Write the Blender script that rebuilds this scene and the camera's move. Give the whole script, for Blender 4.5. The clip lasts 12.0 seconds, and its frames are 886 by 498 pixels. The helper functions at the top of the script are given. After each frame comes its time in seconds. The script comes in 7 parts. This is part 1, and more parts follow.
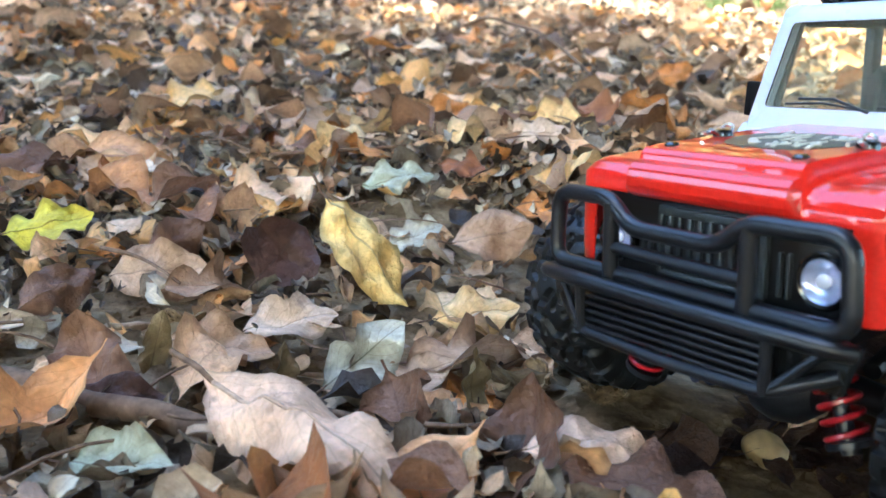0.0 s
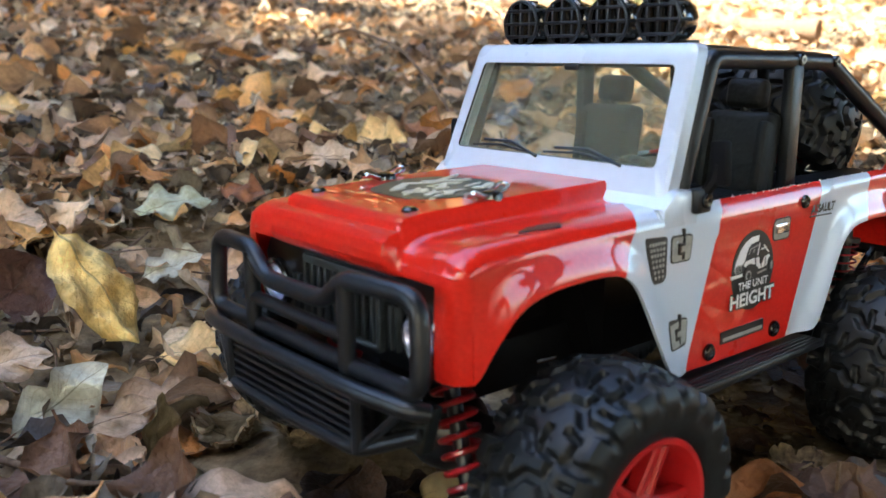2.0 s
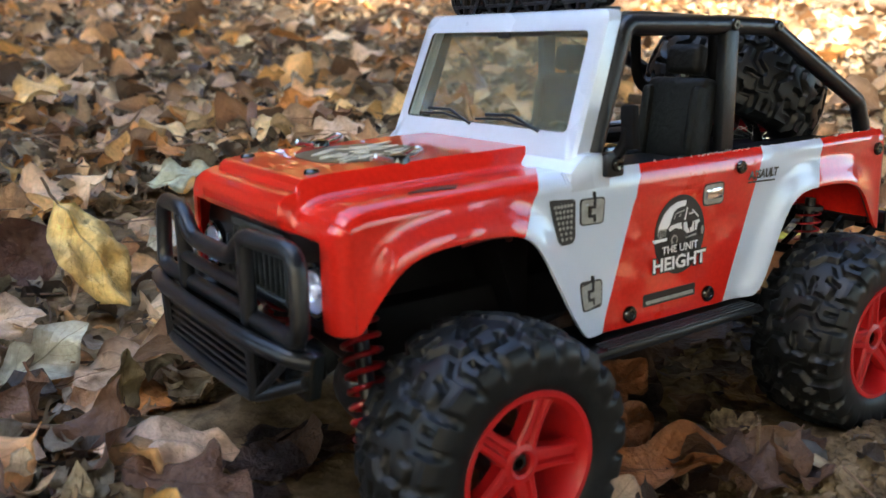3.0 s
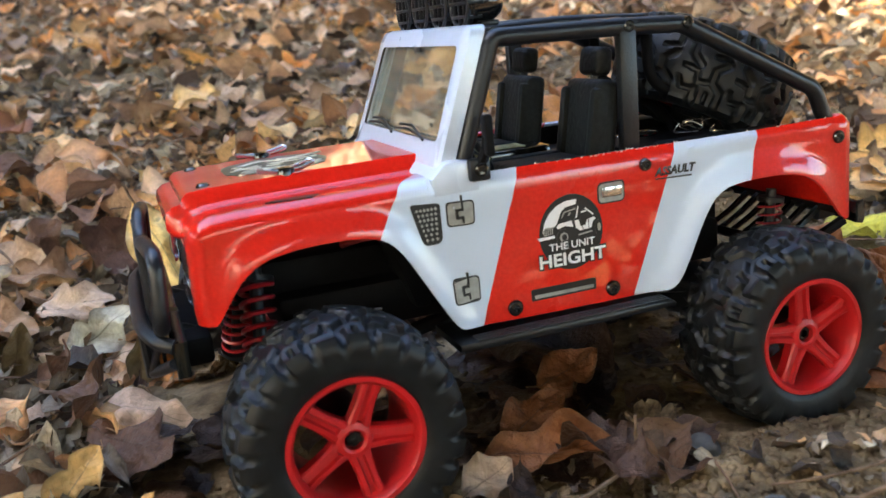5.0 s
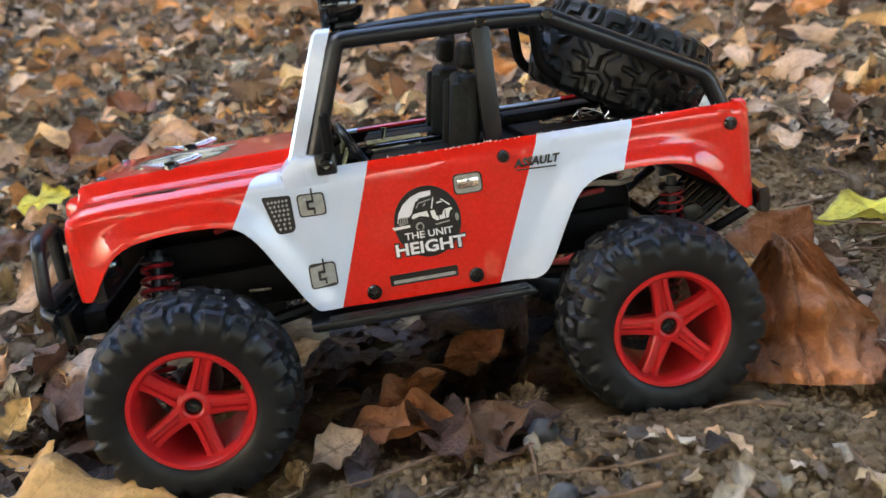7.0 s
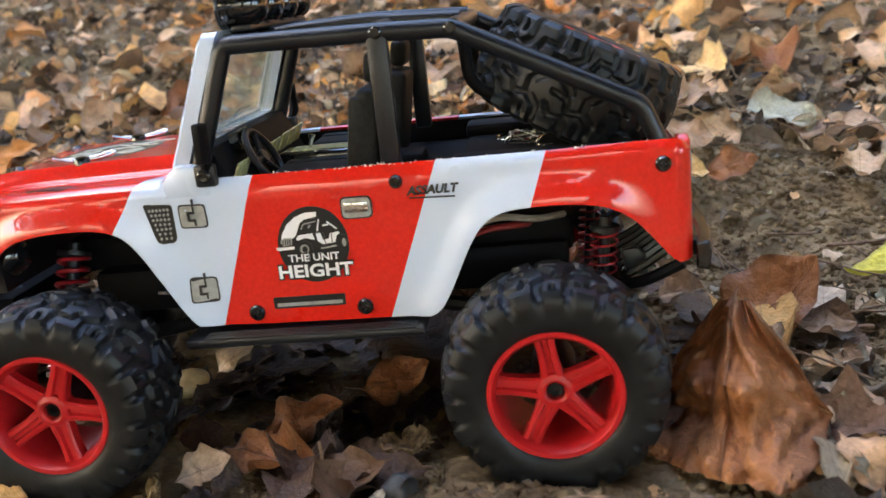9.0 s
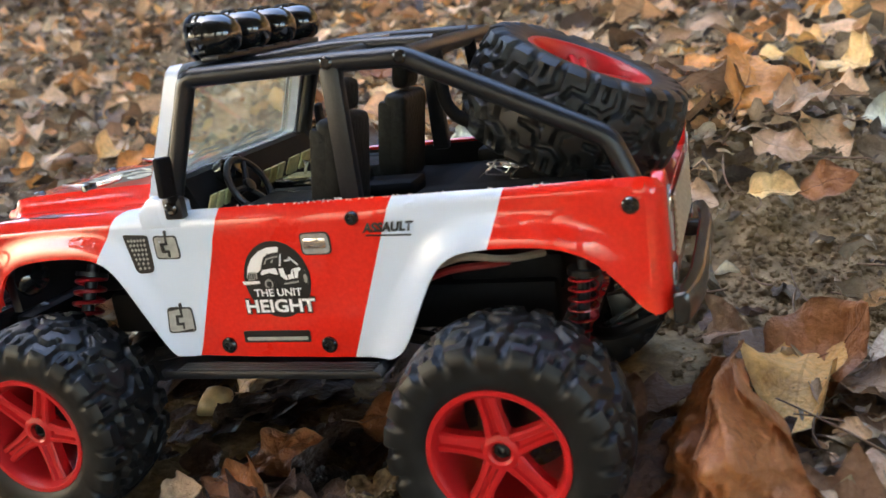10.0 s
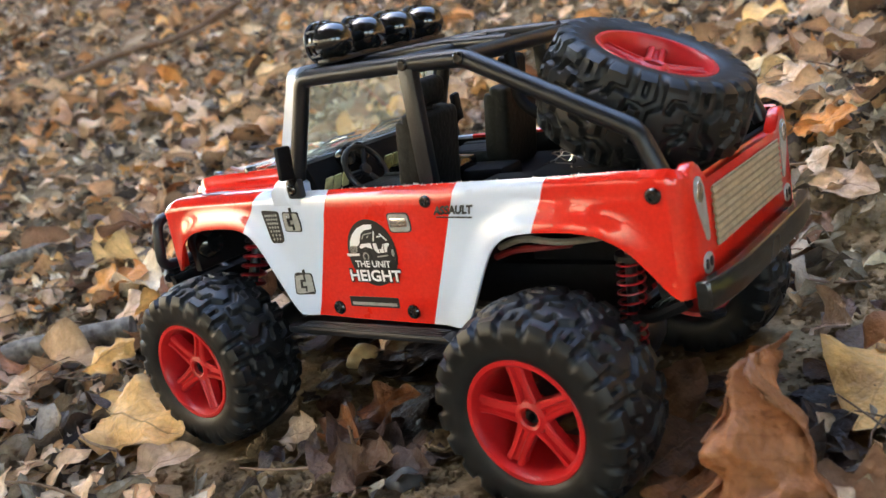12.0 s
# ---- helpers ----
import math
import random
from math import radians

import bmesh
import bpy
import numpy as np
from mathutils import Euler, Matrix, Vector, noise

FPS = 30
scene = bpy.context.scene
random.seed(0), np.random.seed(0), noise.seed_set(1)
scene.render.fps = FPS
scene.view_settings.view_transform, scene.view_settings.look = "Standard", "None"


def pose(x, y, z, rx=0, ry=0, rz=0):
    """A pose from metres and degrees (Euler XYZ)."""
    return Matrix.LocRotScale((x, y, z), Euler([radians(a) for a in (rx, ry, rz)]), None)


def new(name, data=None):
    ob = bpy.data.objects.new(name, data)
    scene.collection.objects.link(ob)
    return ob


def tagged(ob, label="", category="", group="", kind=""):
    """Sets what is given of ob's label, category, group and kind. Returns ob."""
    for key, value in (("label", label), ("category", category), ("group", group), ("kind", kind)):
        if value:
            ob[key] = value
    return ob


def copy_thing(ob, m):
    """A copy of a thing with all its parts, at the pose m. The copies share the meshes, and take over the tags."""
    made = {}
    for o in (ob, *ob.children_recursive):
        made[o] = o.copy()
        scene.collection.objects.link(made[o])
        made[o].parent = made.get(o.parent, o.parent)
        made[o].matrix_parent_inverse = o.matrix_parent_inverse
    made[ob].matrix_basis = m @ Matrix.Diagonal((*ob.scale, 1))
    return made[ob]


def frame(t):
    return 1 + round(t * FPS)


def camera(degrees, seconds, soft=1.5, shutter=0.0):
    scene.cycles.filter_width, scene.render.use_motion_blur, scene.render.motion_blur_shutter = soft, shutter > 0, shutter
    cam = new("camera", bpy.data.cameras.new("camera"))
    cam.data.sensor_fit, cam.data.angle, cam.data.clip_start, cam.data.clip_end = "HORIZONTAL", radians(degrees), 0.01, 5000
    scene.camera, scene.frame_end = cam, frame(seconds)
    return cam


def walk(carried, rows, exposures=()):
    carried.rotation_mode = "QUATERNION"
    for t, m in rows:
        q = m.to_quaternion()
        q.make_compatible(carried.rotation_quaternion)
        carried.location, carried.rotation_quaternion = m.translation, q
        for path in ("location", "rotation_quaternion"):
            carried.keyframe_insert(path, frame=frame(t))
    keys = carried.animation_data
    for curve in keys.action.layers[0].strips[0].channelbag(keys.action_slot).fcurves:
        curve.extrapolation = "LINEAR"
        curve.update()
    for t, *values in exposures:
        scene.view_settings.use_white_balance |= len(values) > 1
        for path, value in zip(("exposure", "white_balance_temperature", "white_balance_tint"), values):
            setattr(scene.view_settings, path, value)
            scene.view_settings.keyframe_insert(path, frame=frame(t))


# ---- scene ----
cam = camera(53.0, 12.0)
cam.data.dof.use_dof, cam.data.dof.focus_distance, cam.data.dof.aperture_fstop = True, 0.30, 24.0
METRES, EYE, TILT, LEAN, TURN = 0.555, 0.135, 0.0, 0.0, 0.0
ROWS = [
    (0.0, 0.0, 0.0, 0.0, 0.0, 0.0, -0.0),
    (0.2, 0.0179, 0.0028, 0.0057, -1.71, 0.32, 0.02),
    (0.5, 0.0372, -0.0013, 0.0034, -3.96, 0.17, 0.17),
    (0.7, 0.0474, -0.0016, 0.0027, -5.13, -0.02, 0.24),
    (1.0, 0.063, 0.0041, -0.0058, -6.19, -0.13, 0.24),
    (1.2, 0.0719, 0.0065, -0.0082, -6.47, -0.04, 0.19),
    (1.5, 0.086, 0.0068, 0.0018, -6.53, 0.29, 0.18),
    (1.7, 0.0966, 0.004, 0.011, -6.48, 0.42, 0.31),
    (2.0, 0.1176, 0.0029, 0.0187, -5.7, 0.28, 0.36),
    (2.2, 0.1313, -0.001, 0.0156, -4.99, -0.02, 0.28),
    (2.5, 0.1494, -0.0107, 0.0119, -3.52, -0.44, 0.07),
    (2.7, 0.1603, -0.0135, 0.0093, -2.41, -0.66, 0.05),
    (3.0, 0.188, -0.0172, 0.0098, -0.64, -0.9, 0.17),
    (3.2, 0.2062, -0.023, 0.0102, 0.75, -1.03, 0.31),
    (4.8, 0.339, -0.0332, 0.0211, 13.17, -2.16, 1.16),
    (5.0, 0.3561, -0.0407, 0.0195, 14.34, -2.19, 1.03),
    (5.3, 0.3846, -0.0478, 0.0286, 15.98, -2.51, 0.87),
    (5.5, 0.3963, -0.0561, 0.0338, 16.67, -2.49, 0.86),
    (5.7, 0.4107, -0.0685, 0.0349, 17.65, -2.48, 0.92),
    (6.0, 0.4346, -0.0781, 0.0295, 19.08, -3.07, 0.75),
    (6.2, 0.4555, -0.0759, 0.0322, 20.63, -3.1, 0.78),
    (6.5, 0.4881, -0.0488, 0.0365, 23.19, -3.75, 0.87),
    (6.8, 0.5159, -0.023, 0.0334, 26.02, -4.34, 1.02),
    (7.0, 0.5348, -0.0038, 0.0322, 27.66, -4.5, 1.07),
    (7.2, 0.5488, 0.0125, 0.0345, 28.62, -4.64, 1.01),
    (8.8, 0.6201, 0.0927, 0.0607, 38.62, -6.74, -3.05),
    (9.0, 0.6356, 0.1167, 0.0664, 40.08, -7.22, -3.17),
    (9.2, 0.6494, 0.1364, 0.0739, 41.8, -7.78, -3.08),
    (9.5, 0.6725, 0.1681, 0.0739, 45.67, -8.09, -2.84),
    (9.7, 0.6825, 0.1909, 0.0824, 48.4, -8.41, -2.81),
    (10.0, 0.6895, 0.2169, 0.0936, 52.76, -8.76, -2.77),
    (10.2, 0.6986, 0.2345, 0.0976, 55.31, -8.93, -2.48),
    (10.5, 0.7153, 0.2524, 0.094, 58.64, -9.19, -1.96),
    (10.7, 0.7247, 0.2627, 0.0987, 60.7, -9.27, -1.67),
    (11.0, 0.7372, 0.2767, 0.115, 63.82, -9.67, -1.6),
    (11.2, 0.7513, 0.2842, 0.1172, 65.61, -10.01, -1.72),
    (11.5, 0.7665, 0.2912, 0.1176, 67.81, -10.72, -1.88),
    (11.7, 0.7696, 0.2906, 0.1188, 69.27, -11.1, -1.7),
    (12.0, 0.7776, 0.2882, 0.1099, 70.94, -11.3, -1.5),
]
walk(cam, [(t, pose(0, 0, EYE, TILT, LEAN, TURN) @ pose(METRES * x, METRES * y, METRES * z, 90 + pitch, roll, yaw)) for t, x, y, z, yaw, pitch, roll in ROWS],
     [(0.0, 3.53, 5250, 3), (0.5, 3.30, 5400, 4), (1.0, 3.21, 5550, 4), (2.5, 2.93, 6050, 7), (5.0, 3.33, 6150, 8), (6.5, 3.42, 6200, 9), (9.5, 3.59, 6500, 10), (12.0, 3.69, 6600, 9)])

# the forest floor climbs away from the camera: SLOPE carries slope coordinates (floor nearly level) into the world
SLOPE = pose(0, 0, EYE, 17) @ pose(0, 0, -EYE)

# ---- light ----
world = bpy.data.worlds.new("forest_sky")
scene.world = world
world.use_nodes = True
wn = world.node_tree.nodes
sky = wn.new("ShaderNodeTexSky")
sky.sky_type, sky.sun_disc = "NISHITA", False
SUN_ELEVATION, SUN_AZIMUTH = 42, 217
sky.sun_elevation, sky.sun_rotation = radians(SUN_ELEVATION), radians(SUN_AZIMUTH)
world.node_tree.links.new(sky.outputs[0], wn["Background"].inputs[0])
wn["Background"].inputs[1].default_value = 0.15
sun = new("sun", bpy.data.lights.new("sun", "SUN"))
sun.data.energy, sun.data.angle, sun.data.color = 5.0, radians(1.0), (1.0, 0.90, 0.74)
sun.matrix_world = pose(0, 0, 5) @ Matrix.Rotation(radians(-SUN_AZIMUTH), 4, "Z") @ pose(0, 0, 0, -(90 - SUN_ELEVATION))


# ---- materials ----
def node_material(name, roughness=0.5, metallic=0.0, coat=0.0, specular=0.5):
    m = bpy.data.materials.new(name)
    m.use_nodes = True
    b = m.node_tree.nodes["Principled BSDF"]
    b.inputs["Roughness"].default_value = roughness
    b.inputs["Metallic"].default_value = metallic
    b.inputs["Coat Weight"].default_value = coat
    b.inputs["Coat Roughness"].default_value = 0.025
    b.inputs["Specular IOR Level"].default_value = specular
    return m, m.node_tree.nodes, m.node_tree.links, b


def add(nodes, kind, **values):
    n = nodes.new(kind)
    for key, value in values.items():
        n.inputs[key.replace("_", " ")].default_value = value
    return n


def math_node(nodes, links, op, a, b):
    n = nodes.new("ShaderNodeMath")
    n.operation = op
    for i, v in enumerate((a, b)):
        if isinstance(v, (int, float)):
            n.inputs[i].default_value = v
        else:
            links.new(v, n.inputs[i])
    return n.outputs[0]


def ramp(nodes, links, source, stops, constant=False):
    r = nodes.new("ShaderNodeValToRGB")
    if constant:
        r.color_ramp.interpolation = "CONSTANT"
    while len(r.color_ramp.elements) < len(stops):
        r.color_ramp.elements.new(0.5)
    for e, (at, c) in zip(r.color_ramp.elements, stops):
        e.position, e.color = at, (*c, 1)
    links.new(source, r.inputs[0])
    return r.outputs[0]


def blend(nodes, links, factor, a, b, how="MIX"):
    n = nodes.new("ShaderNodeMix")
    n.data_type, n.blend_type = "RGBA", how
    for slot, v in ((0, factor), (6, a), (7, b)):
        if isinstance(v, (int, float)):
            n.inputs[slot].default_value = v
        elif isinstance(v, tuple):
            n.inputs[slot].default_value = (*v, 1)
        else:
            links.new(v, n.inputs[slot])
    return n.outputs[2]


def bump(nodes, links, b, height, strength, distance):
    n = nodes.new("ShaderNodeBump")
    n.inputs["Strength"].default_value, n.inputs["Distance"].default_value = strength, distance
    links.new(height, n.inputs["Height"])
    links.new(n.outputs[0], b.inputs["Normal"])


def plain(name, colour, roughness=0.5, metallic=0.0, coat=0.0, grain=0.15, scale=400.0, relief=0.0, specular=0.5):
    """One base colour, with fine grain and soft smudges."""
    m, nodes, links, b = node_material(name, roughness, metallic, coat, specular)
    co = nodes.new("ShaderNodeTexCoord")
    fine = add(nodes, "ShaderNodeTexNoise", Scale=scale, Detail=4.0)
    wide = add(nodes, "ShaderNodeTexNoise", Scale=45.0, Detail=3.0)
    for n in (fine, wide):
        links.new(co.outputs["Object"], n.inputs["Vector"])
    dark = tuple(c * (1 - grain) for c in colour)
    light = tuple(min(1, c * (1 + grain)) for c in colour)
    c1 = ramp(nodes, links, fine.outputs[0], [(0.3, dark), (0.7, light)])
    links.new(c1, b.inputs["Base Color"])
    r = nodes.new("ShaderNodeMapRange")
    r.inputs["To Min"].default_value, r.inputs["To Max"].default_value = max(0.02, roughness - 0.08), min(1, roughness + 0.1)
    links.new(wide.outputs[0], r.inputs["Value"])
    links.new(r.outputs[0], b.inputs["Roughness"])
    if relief:
        bump(nodes, links, b, fine.outputs[0], 0.6, relief)
    return m


RED, WHITE = (0.60, 0.013, 0.006), (0.55, 0.63, 0.77)


def shell_material():
    """Glossy moulded shell printed in red with slanting white bands."""
    m, nodes, links, b = node_material("printed_shell", 0.34, coat=1.0, specular=0.15)
    co = nodes.new("ShaderNodeTexCoord")
    sep = nodes.new("ShaderNodeSeparateXYZ")
    links.new(co.outputs["Object"], sep.inputs[0])
    x, z = sep.outputs[0], sep.outputs[2]

    def ahead(x0, z0, k):  # 1 where x lies ahead of the slanting line
        line = math_node(nodes, links, "MULTIPLY_ADD", z, k)
        line.node.inputs[2].default_value = x0 - k * z0
        return math_node(nodes, links, "GREATER_THAN", x, line)

    a = ahead(0.0476, 0.0806, -0.60)
    d = ahead(0.0095, 0.0879, -0.34)
    e = ahead(-0.0409, 0.0878, -0.387)
    # on the bonnet the white edge runs from the screen's foot out to the wing
    out = math_node(nodes, links, "MAXIMUM", math_node(nodes, links, "SUBTRACT", math_node(nodes, links, "ABSOLUTE", sep.outputs[1], 0), 0.025), 0.0)
    edge = math_node(nodes, links, "MULTIPLY_ADD", out, 0.8)
    edge.node.inputs[2].default_value = 0.0306
    hood = math_node(nodes, links, "MULTIPLY", math_node(nodes, links, "GREATER_THAN", z, 0.0862), math_node(nodes, links, "GREATER_THAN", x, edge))
    a = math_node(nodes, links, "MAXIMUM", a, hood)
    f = ahead(-0.0700, 0.0876, -0.354)
    front = math_node(nodes, links, "SUBTRACT", d, a)
    rear = math_node(nodes, links, "SUBTRACT", f, e)
    band = math_node(nodes, links, "ADD", front, rear)
    dust = add(nodes, "ShaderNodeTexNoise", Scale=900.0, Detail=5.0)
    links.new(co.outputs["Object"], dust.inputs["Vector"])
    red = ramp(nodes, links, dust.outputs[0], [(0.35, RED), (0.75, (0.70, 0.020, 0.009))])
    links.new(blend(nodes, links, band, red, WHITE), b.inputs["Base Color"])
    wide = add(nodes, "ShaderNodeTexNoise", Scale=60.0, Detail=4.0)
    links.new(co.outputs["Object"], wide.inputs["Vector"])
    r = nodes.new("ShaderNodeMapRange")
    r.inputs["To Min"].default_value, r.inputs["To Max"].default_value = 0.22, 0.40
    links.new(wide.outputs[0], r.inputs["Value"])
    links.new(r.outputs[0], b.inputs["Roughness"])
    bump(nodes, links, b, wide.outputs[0], 0.25, 0.0006)
    return m


SHELL = shell_material()
WHITE_SHELL = plain("white_shell", WHITE, 0.25, coat=1.0, grain=0.02)
BLACK = plain("black_plastic", (0.0075, 0.0090, 0.0120), 0.32, grain=0.3, scale=1500, relief=0.00015, specular=0.45)
BUMPER_BLACK = plain("glossy_bumper_black", (0.010, 0.012, 0.013), 0.24, coat=0.3, grain=0.15, specular=0.35)
BRACKET = plain("grey_black_bracket", (0.020, 0.024, 0.024), 0.30, grain=0.3)
LINER = plain("dull_shell_inside", (0.050, 0.016, 0.018), 0.7, grain=0.3)
GLOSS_BLACK = plain("gloss_black_plastic", (0.006, 0.0065, 0.007), 0.14, coat=0.5, grain=0.2)
DARK = plain("dark_interior", (0.005, 0.005, 0.0058), 0.6, grain=0.2, specular=0.10)
SEAT = plain("black_leather_grain", (0.006, 0.0065, 0.006), 0.55, grain=0.5, scale=700, relief=0.0006, specular=0.22)
RUBBER = plain("dusty_tyre_rubber", (0.0058, 0.0068, 0.0078), 0.43, grain=0.5, scale=260, relief=0.0003, specular=0.33)
RIM_RED = plain("red_rim_plastic", (0.44, 0.011, 0.013), 0.36, grain=0.06, specular=0.4)
SPRING_RED = plain("red_spring_paint", (0.30, 0.009, 0.016), 0.3, coat=0.4)
CHROME = plain("chrome", (0.75, 0.76, 0.78), 0.12, metallic=1.0, grain=0.05)
STEEL = plain("steel_wire", (0.6, 0.58, 0.55), 0.25, metallic=1.0)
SILVER_PRINT = plain("silver_grey_print", (0.30, 0.30, 0.28), 0.4, grain=0.2)
GRILLE_GREY = plain("dark_grille_grey", (0.034, 0.042, 0.046), 0.4, grain=0.3)
LAMP_BOWL = plain("blue_white_lamp_bowl", (0.62, 0.66, 0.82), 0.25, metallic=0.6, grain=0.1)
GREEN_PRINT = plain("dark_olive_print", (0.045, 0.055, 0.035), 0.4, coat=0.1, grain=0.5, scale=120)
TAIL_PLATE = plain("cream_grey_tail_print", (0.29, 0.25, 0.165), 0.45, grain=0.2)
CREAM_PRINT = plain("cream_print", (0.60, 0.60, 0.50), 0.35, grain=0.2)
DARK_PRINT = plain("black_print", (0.006, 0.006, 0.007), 0.35, coat=0.1)
WHITE_PRINT = plain("white_print", (0.78, 0.78, 0.80), 0.35, coat=0.3, grain=0.03)
GOLD_PRINT = plain("olive_gold_print", (0.46, 0.43, 0.20), 0.35, grain=0.3)
BURR = plain("torn_clear_plastic_edge", (0.7, 0.66, 0.62), 0.5)
WIRE_RED = plain("red_wire", (0.16, 0.010, 0.009), 0.4)
WIRE_BUFF = plain("buff_wire", (0.20, 0.165, 0.125), 0.5)


def glass_material(name, tint, roughness=0.03, milk=0.0):
    m, nodes, links, b = node_material(name, roughness)
    clear = nodes.new("ShaderNodeBsdfTransparent")
    clear.inputs[0].default_value = (*tint, 1)
    gloss = add(nodes, "ShaderNodeBsdfGlossy", Roughness=roughness)
    face = add(nodes, "ShaderNodeLayerWeight", Blend=0.5)
    k = math_node(nodes, links, "POWER", face.outputs["Facing"], 4.0)
    k = math_node(nodes, links, "MULTIPLY_ADD", k, 0.8)
    k.node.inputs[2].default_value = 0.07
    # cloudy film haze; its cream-green tint also stands in for mirrored sky
    back = nodes.new("ShaderNodeBsdfTranslucent")
    back.inputs[0].default_value = (0.78, 0.78, 0.62, 1)
    face_on = nodes.new("ShaderNodeBsdfDiffuse")
    face_on.inputs[0].default_value = (0.78, 0.82, 0.68, 1)
    haze = nodes.new("ShaderNodeMixShader")
    haze.inputs[0].default_value = 0.4
    links.new(back.outputs[0], haze.inputs[1])
    links.new(face_on.outputs[0], haze.inputs[2])
    veil = nodes.new("ShaderNodeMixShader")
    veil.inputs[0].default_value = milk
    links.new(clear.outputs[0], veil.inputs[1])
    links.new(haze.outputs[0], veil.inputs[2])
    mix = nodes.new("ShaderNodeMixShader")
    links.new(k, mix.inputs[0])
    links.new(veil.outputs[0], mix.inputs[1])
    links.new(gloss.outputs[0], mix.inputs[2])
    links.new(mix.outputs[0], nodes["Material Output"].inputs[0])
    return m


GLASS = glass_material("smoky_clear_sheet", (0.95, 0.98, 0.92), 0.05, 0.11)
LENS = glass_material("clear_lamp_lens", (0.92, 0.94, 1.0), 0.02)


def leaf_material(name, per_object, palette, soft=0.35):
    """Dry leaf: a palette by random value, blotches, midrib and side veins drawn on the blade's own map."""
    m, nodes, links, b = node_material(name, 0.5, specular=0.35)
    if per_object:
        rnd = nodes.new("ShaderNodeObjectInfo").outputs["Random"]
    else:
        rnd = nodes.new("ShaderNodeNewGeometry").outputs["Random Per Island"]
    base = ramp(nodes, links, rnd, palette)
    co = nodes.new("ShaderNodeTexCoord")
    blot = add(nodes, "ShaderNodeTexNoise", Scale=34.0, Detail=6.0, Roughness=0.65)
    fine = add(nodes, "ShaderNodeTexNoise", Scale=420.0, Detail=3.0)
    for n in (blot, fine):
        links.new(co.outputs["Object"], n.inputs["Vector"])
    k = ramp(nodes, links, blot.outputs[0], [(0.28, (0.48, 0.40, 0.34)), (0.42, (0.92, 0.88, 0.83)), (0.54, (1.12, 1.10, 1.07)), (0.72, (1.42, 1.40, 1.34))])
    c = blend(nodes, links, 1.0, base, k, "MULTIPLY")
    k2 = ramp(nodes, links, fine.outputs[0], [(0.3, (0.82, 0.80, 0.78)), (0.7, (1.15, 1.15, 1.15))])
    c = blend(nodes, links, 0.8, c, k2, "MULTIPLY")
    uv = nodes.new("ShaderNodeSeparateXYZ")
    links.new(co.outputs["UV"], uv.inputs[0])
    across = math_node(nodes, links, "ABSOLUTE", math_node(nodes, links, "SUBTRACT", uv.outputs[0], 0.5), 0)
    rib = math_node(nodes, links, "LESS_THAN", across, 0.016)
    bend = math_node(nodes, links, "MULTIPLY", math_node(nodes, links, "SUBTRACT", blot.outputs[0], 0.5), 0.16)
    along = math_node(nodes, links, "SUBTRACT", math_node(nodes, links, "ADD", uv.outputs[1], bend), math_node(nodes, links, "MULTIPLY", across, 0.55))
    wave = math_node(nodes, links, "FRACT", math_node(nodes, links, "MULTIPLY", along, 9.0), 0)
    vein = math_node(nodes, links, "LESS_THAN", wave, 0.10)
    lines = math_node(nodes, links, "MAXIMUM", rib, math_node(nodes, links, "MULTIPLY", vein, 0.55))
    c = blend(nodes, links, math_node(nodes, links, "MULTIPLY", lines, 0.5), c, (0.62, 0.54, 0.48), "MULTIPLY")
    # browned margin and small decayed spots
    rim = nodes.new("ShaderNodeMapRange")
    rim.inputs["From Min"].default_value, rim.inputs["From Max"].default_value = 0.36, 0.50
    rim.inputs["To Max"].default_value = 0.45
    links.new(math_node(nodes, links, "ADD", across, math_node(nodes, links, "MULTIPLY", math_node(nodes, links, "SUBTRACT", blot.outputs[0], 0.5), 0.3)), rim.inputs["Value"])
    c = blend(nodes, links, rim.outputs[0], c, (0.085, 0.048, 0.028))
    spot = add(nodes, "ShaderNodeTexVoronoi", Scale=110.0)
    links.new(co.outputs["Object"], spot.inputs["Vector"])
    k3 = ramp(nodes, links, spot.outputs["Distance"], [(0.10, (0.28, 0.22, 0.18)), (0.22, (1.0, 1.0, 1.0))])
    c = blend(nodes, links, 0.4, c, k3, "MULTIPLY")
    links.new(c, b.inputs["Base Color"])
    h = math_node(nodes, links, "ADD", math_node(nodes, links, "MULTIPLY", lines, -0.9), fine.outputs[0])
    h = math_node(nodes, links, "ADD", h, math_node(nodes, links, "MULTIPLY", blot.outputs[0], 3.0))
    bump(nodes, links, b, h, 0.8, 0.0016)
    thin = nodes.new("ShaderNodeBsdfTranslucent")
    links.new(c, thin.inputs[0])
    mix = nodes.new("ShaderNodeMixShader")
    mix.inputs[0].default_value = soft * 0.5
    links.new(b.outputs[0], mix.inputs[1])
    links.new(thin.outputs[0], mix.inputs[2])
    links.new(mix.outputs[0], nodes["Material Output"].inputs[0])
    return m


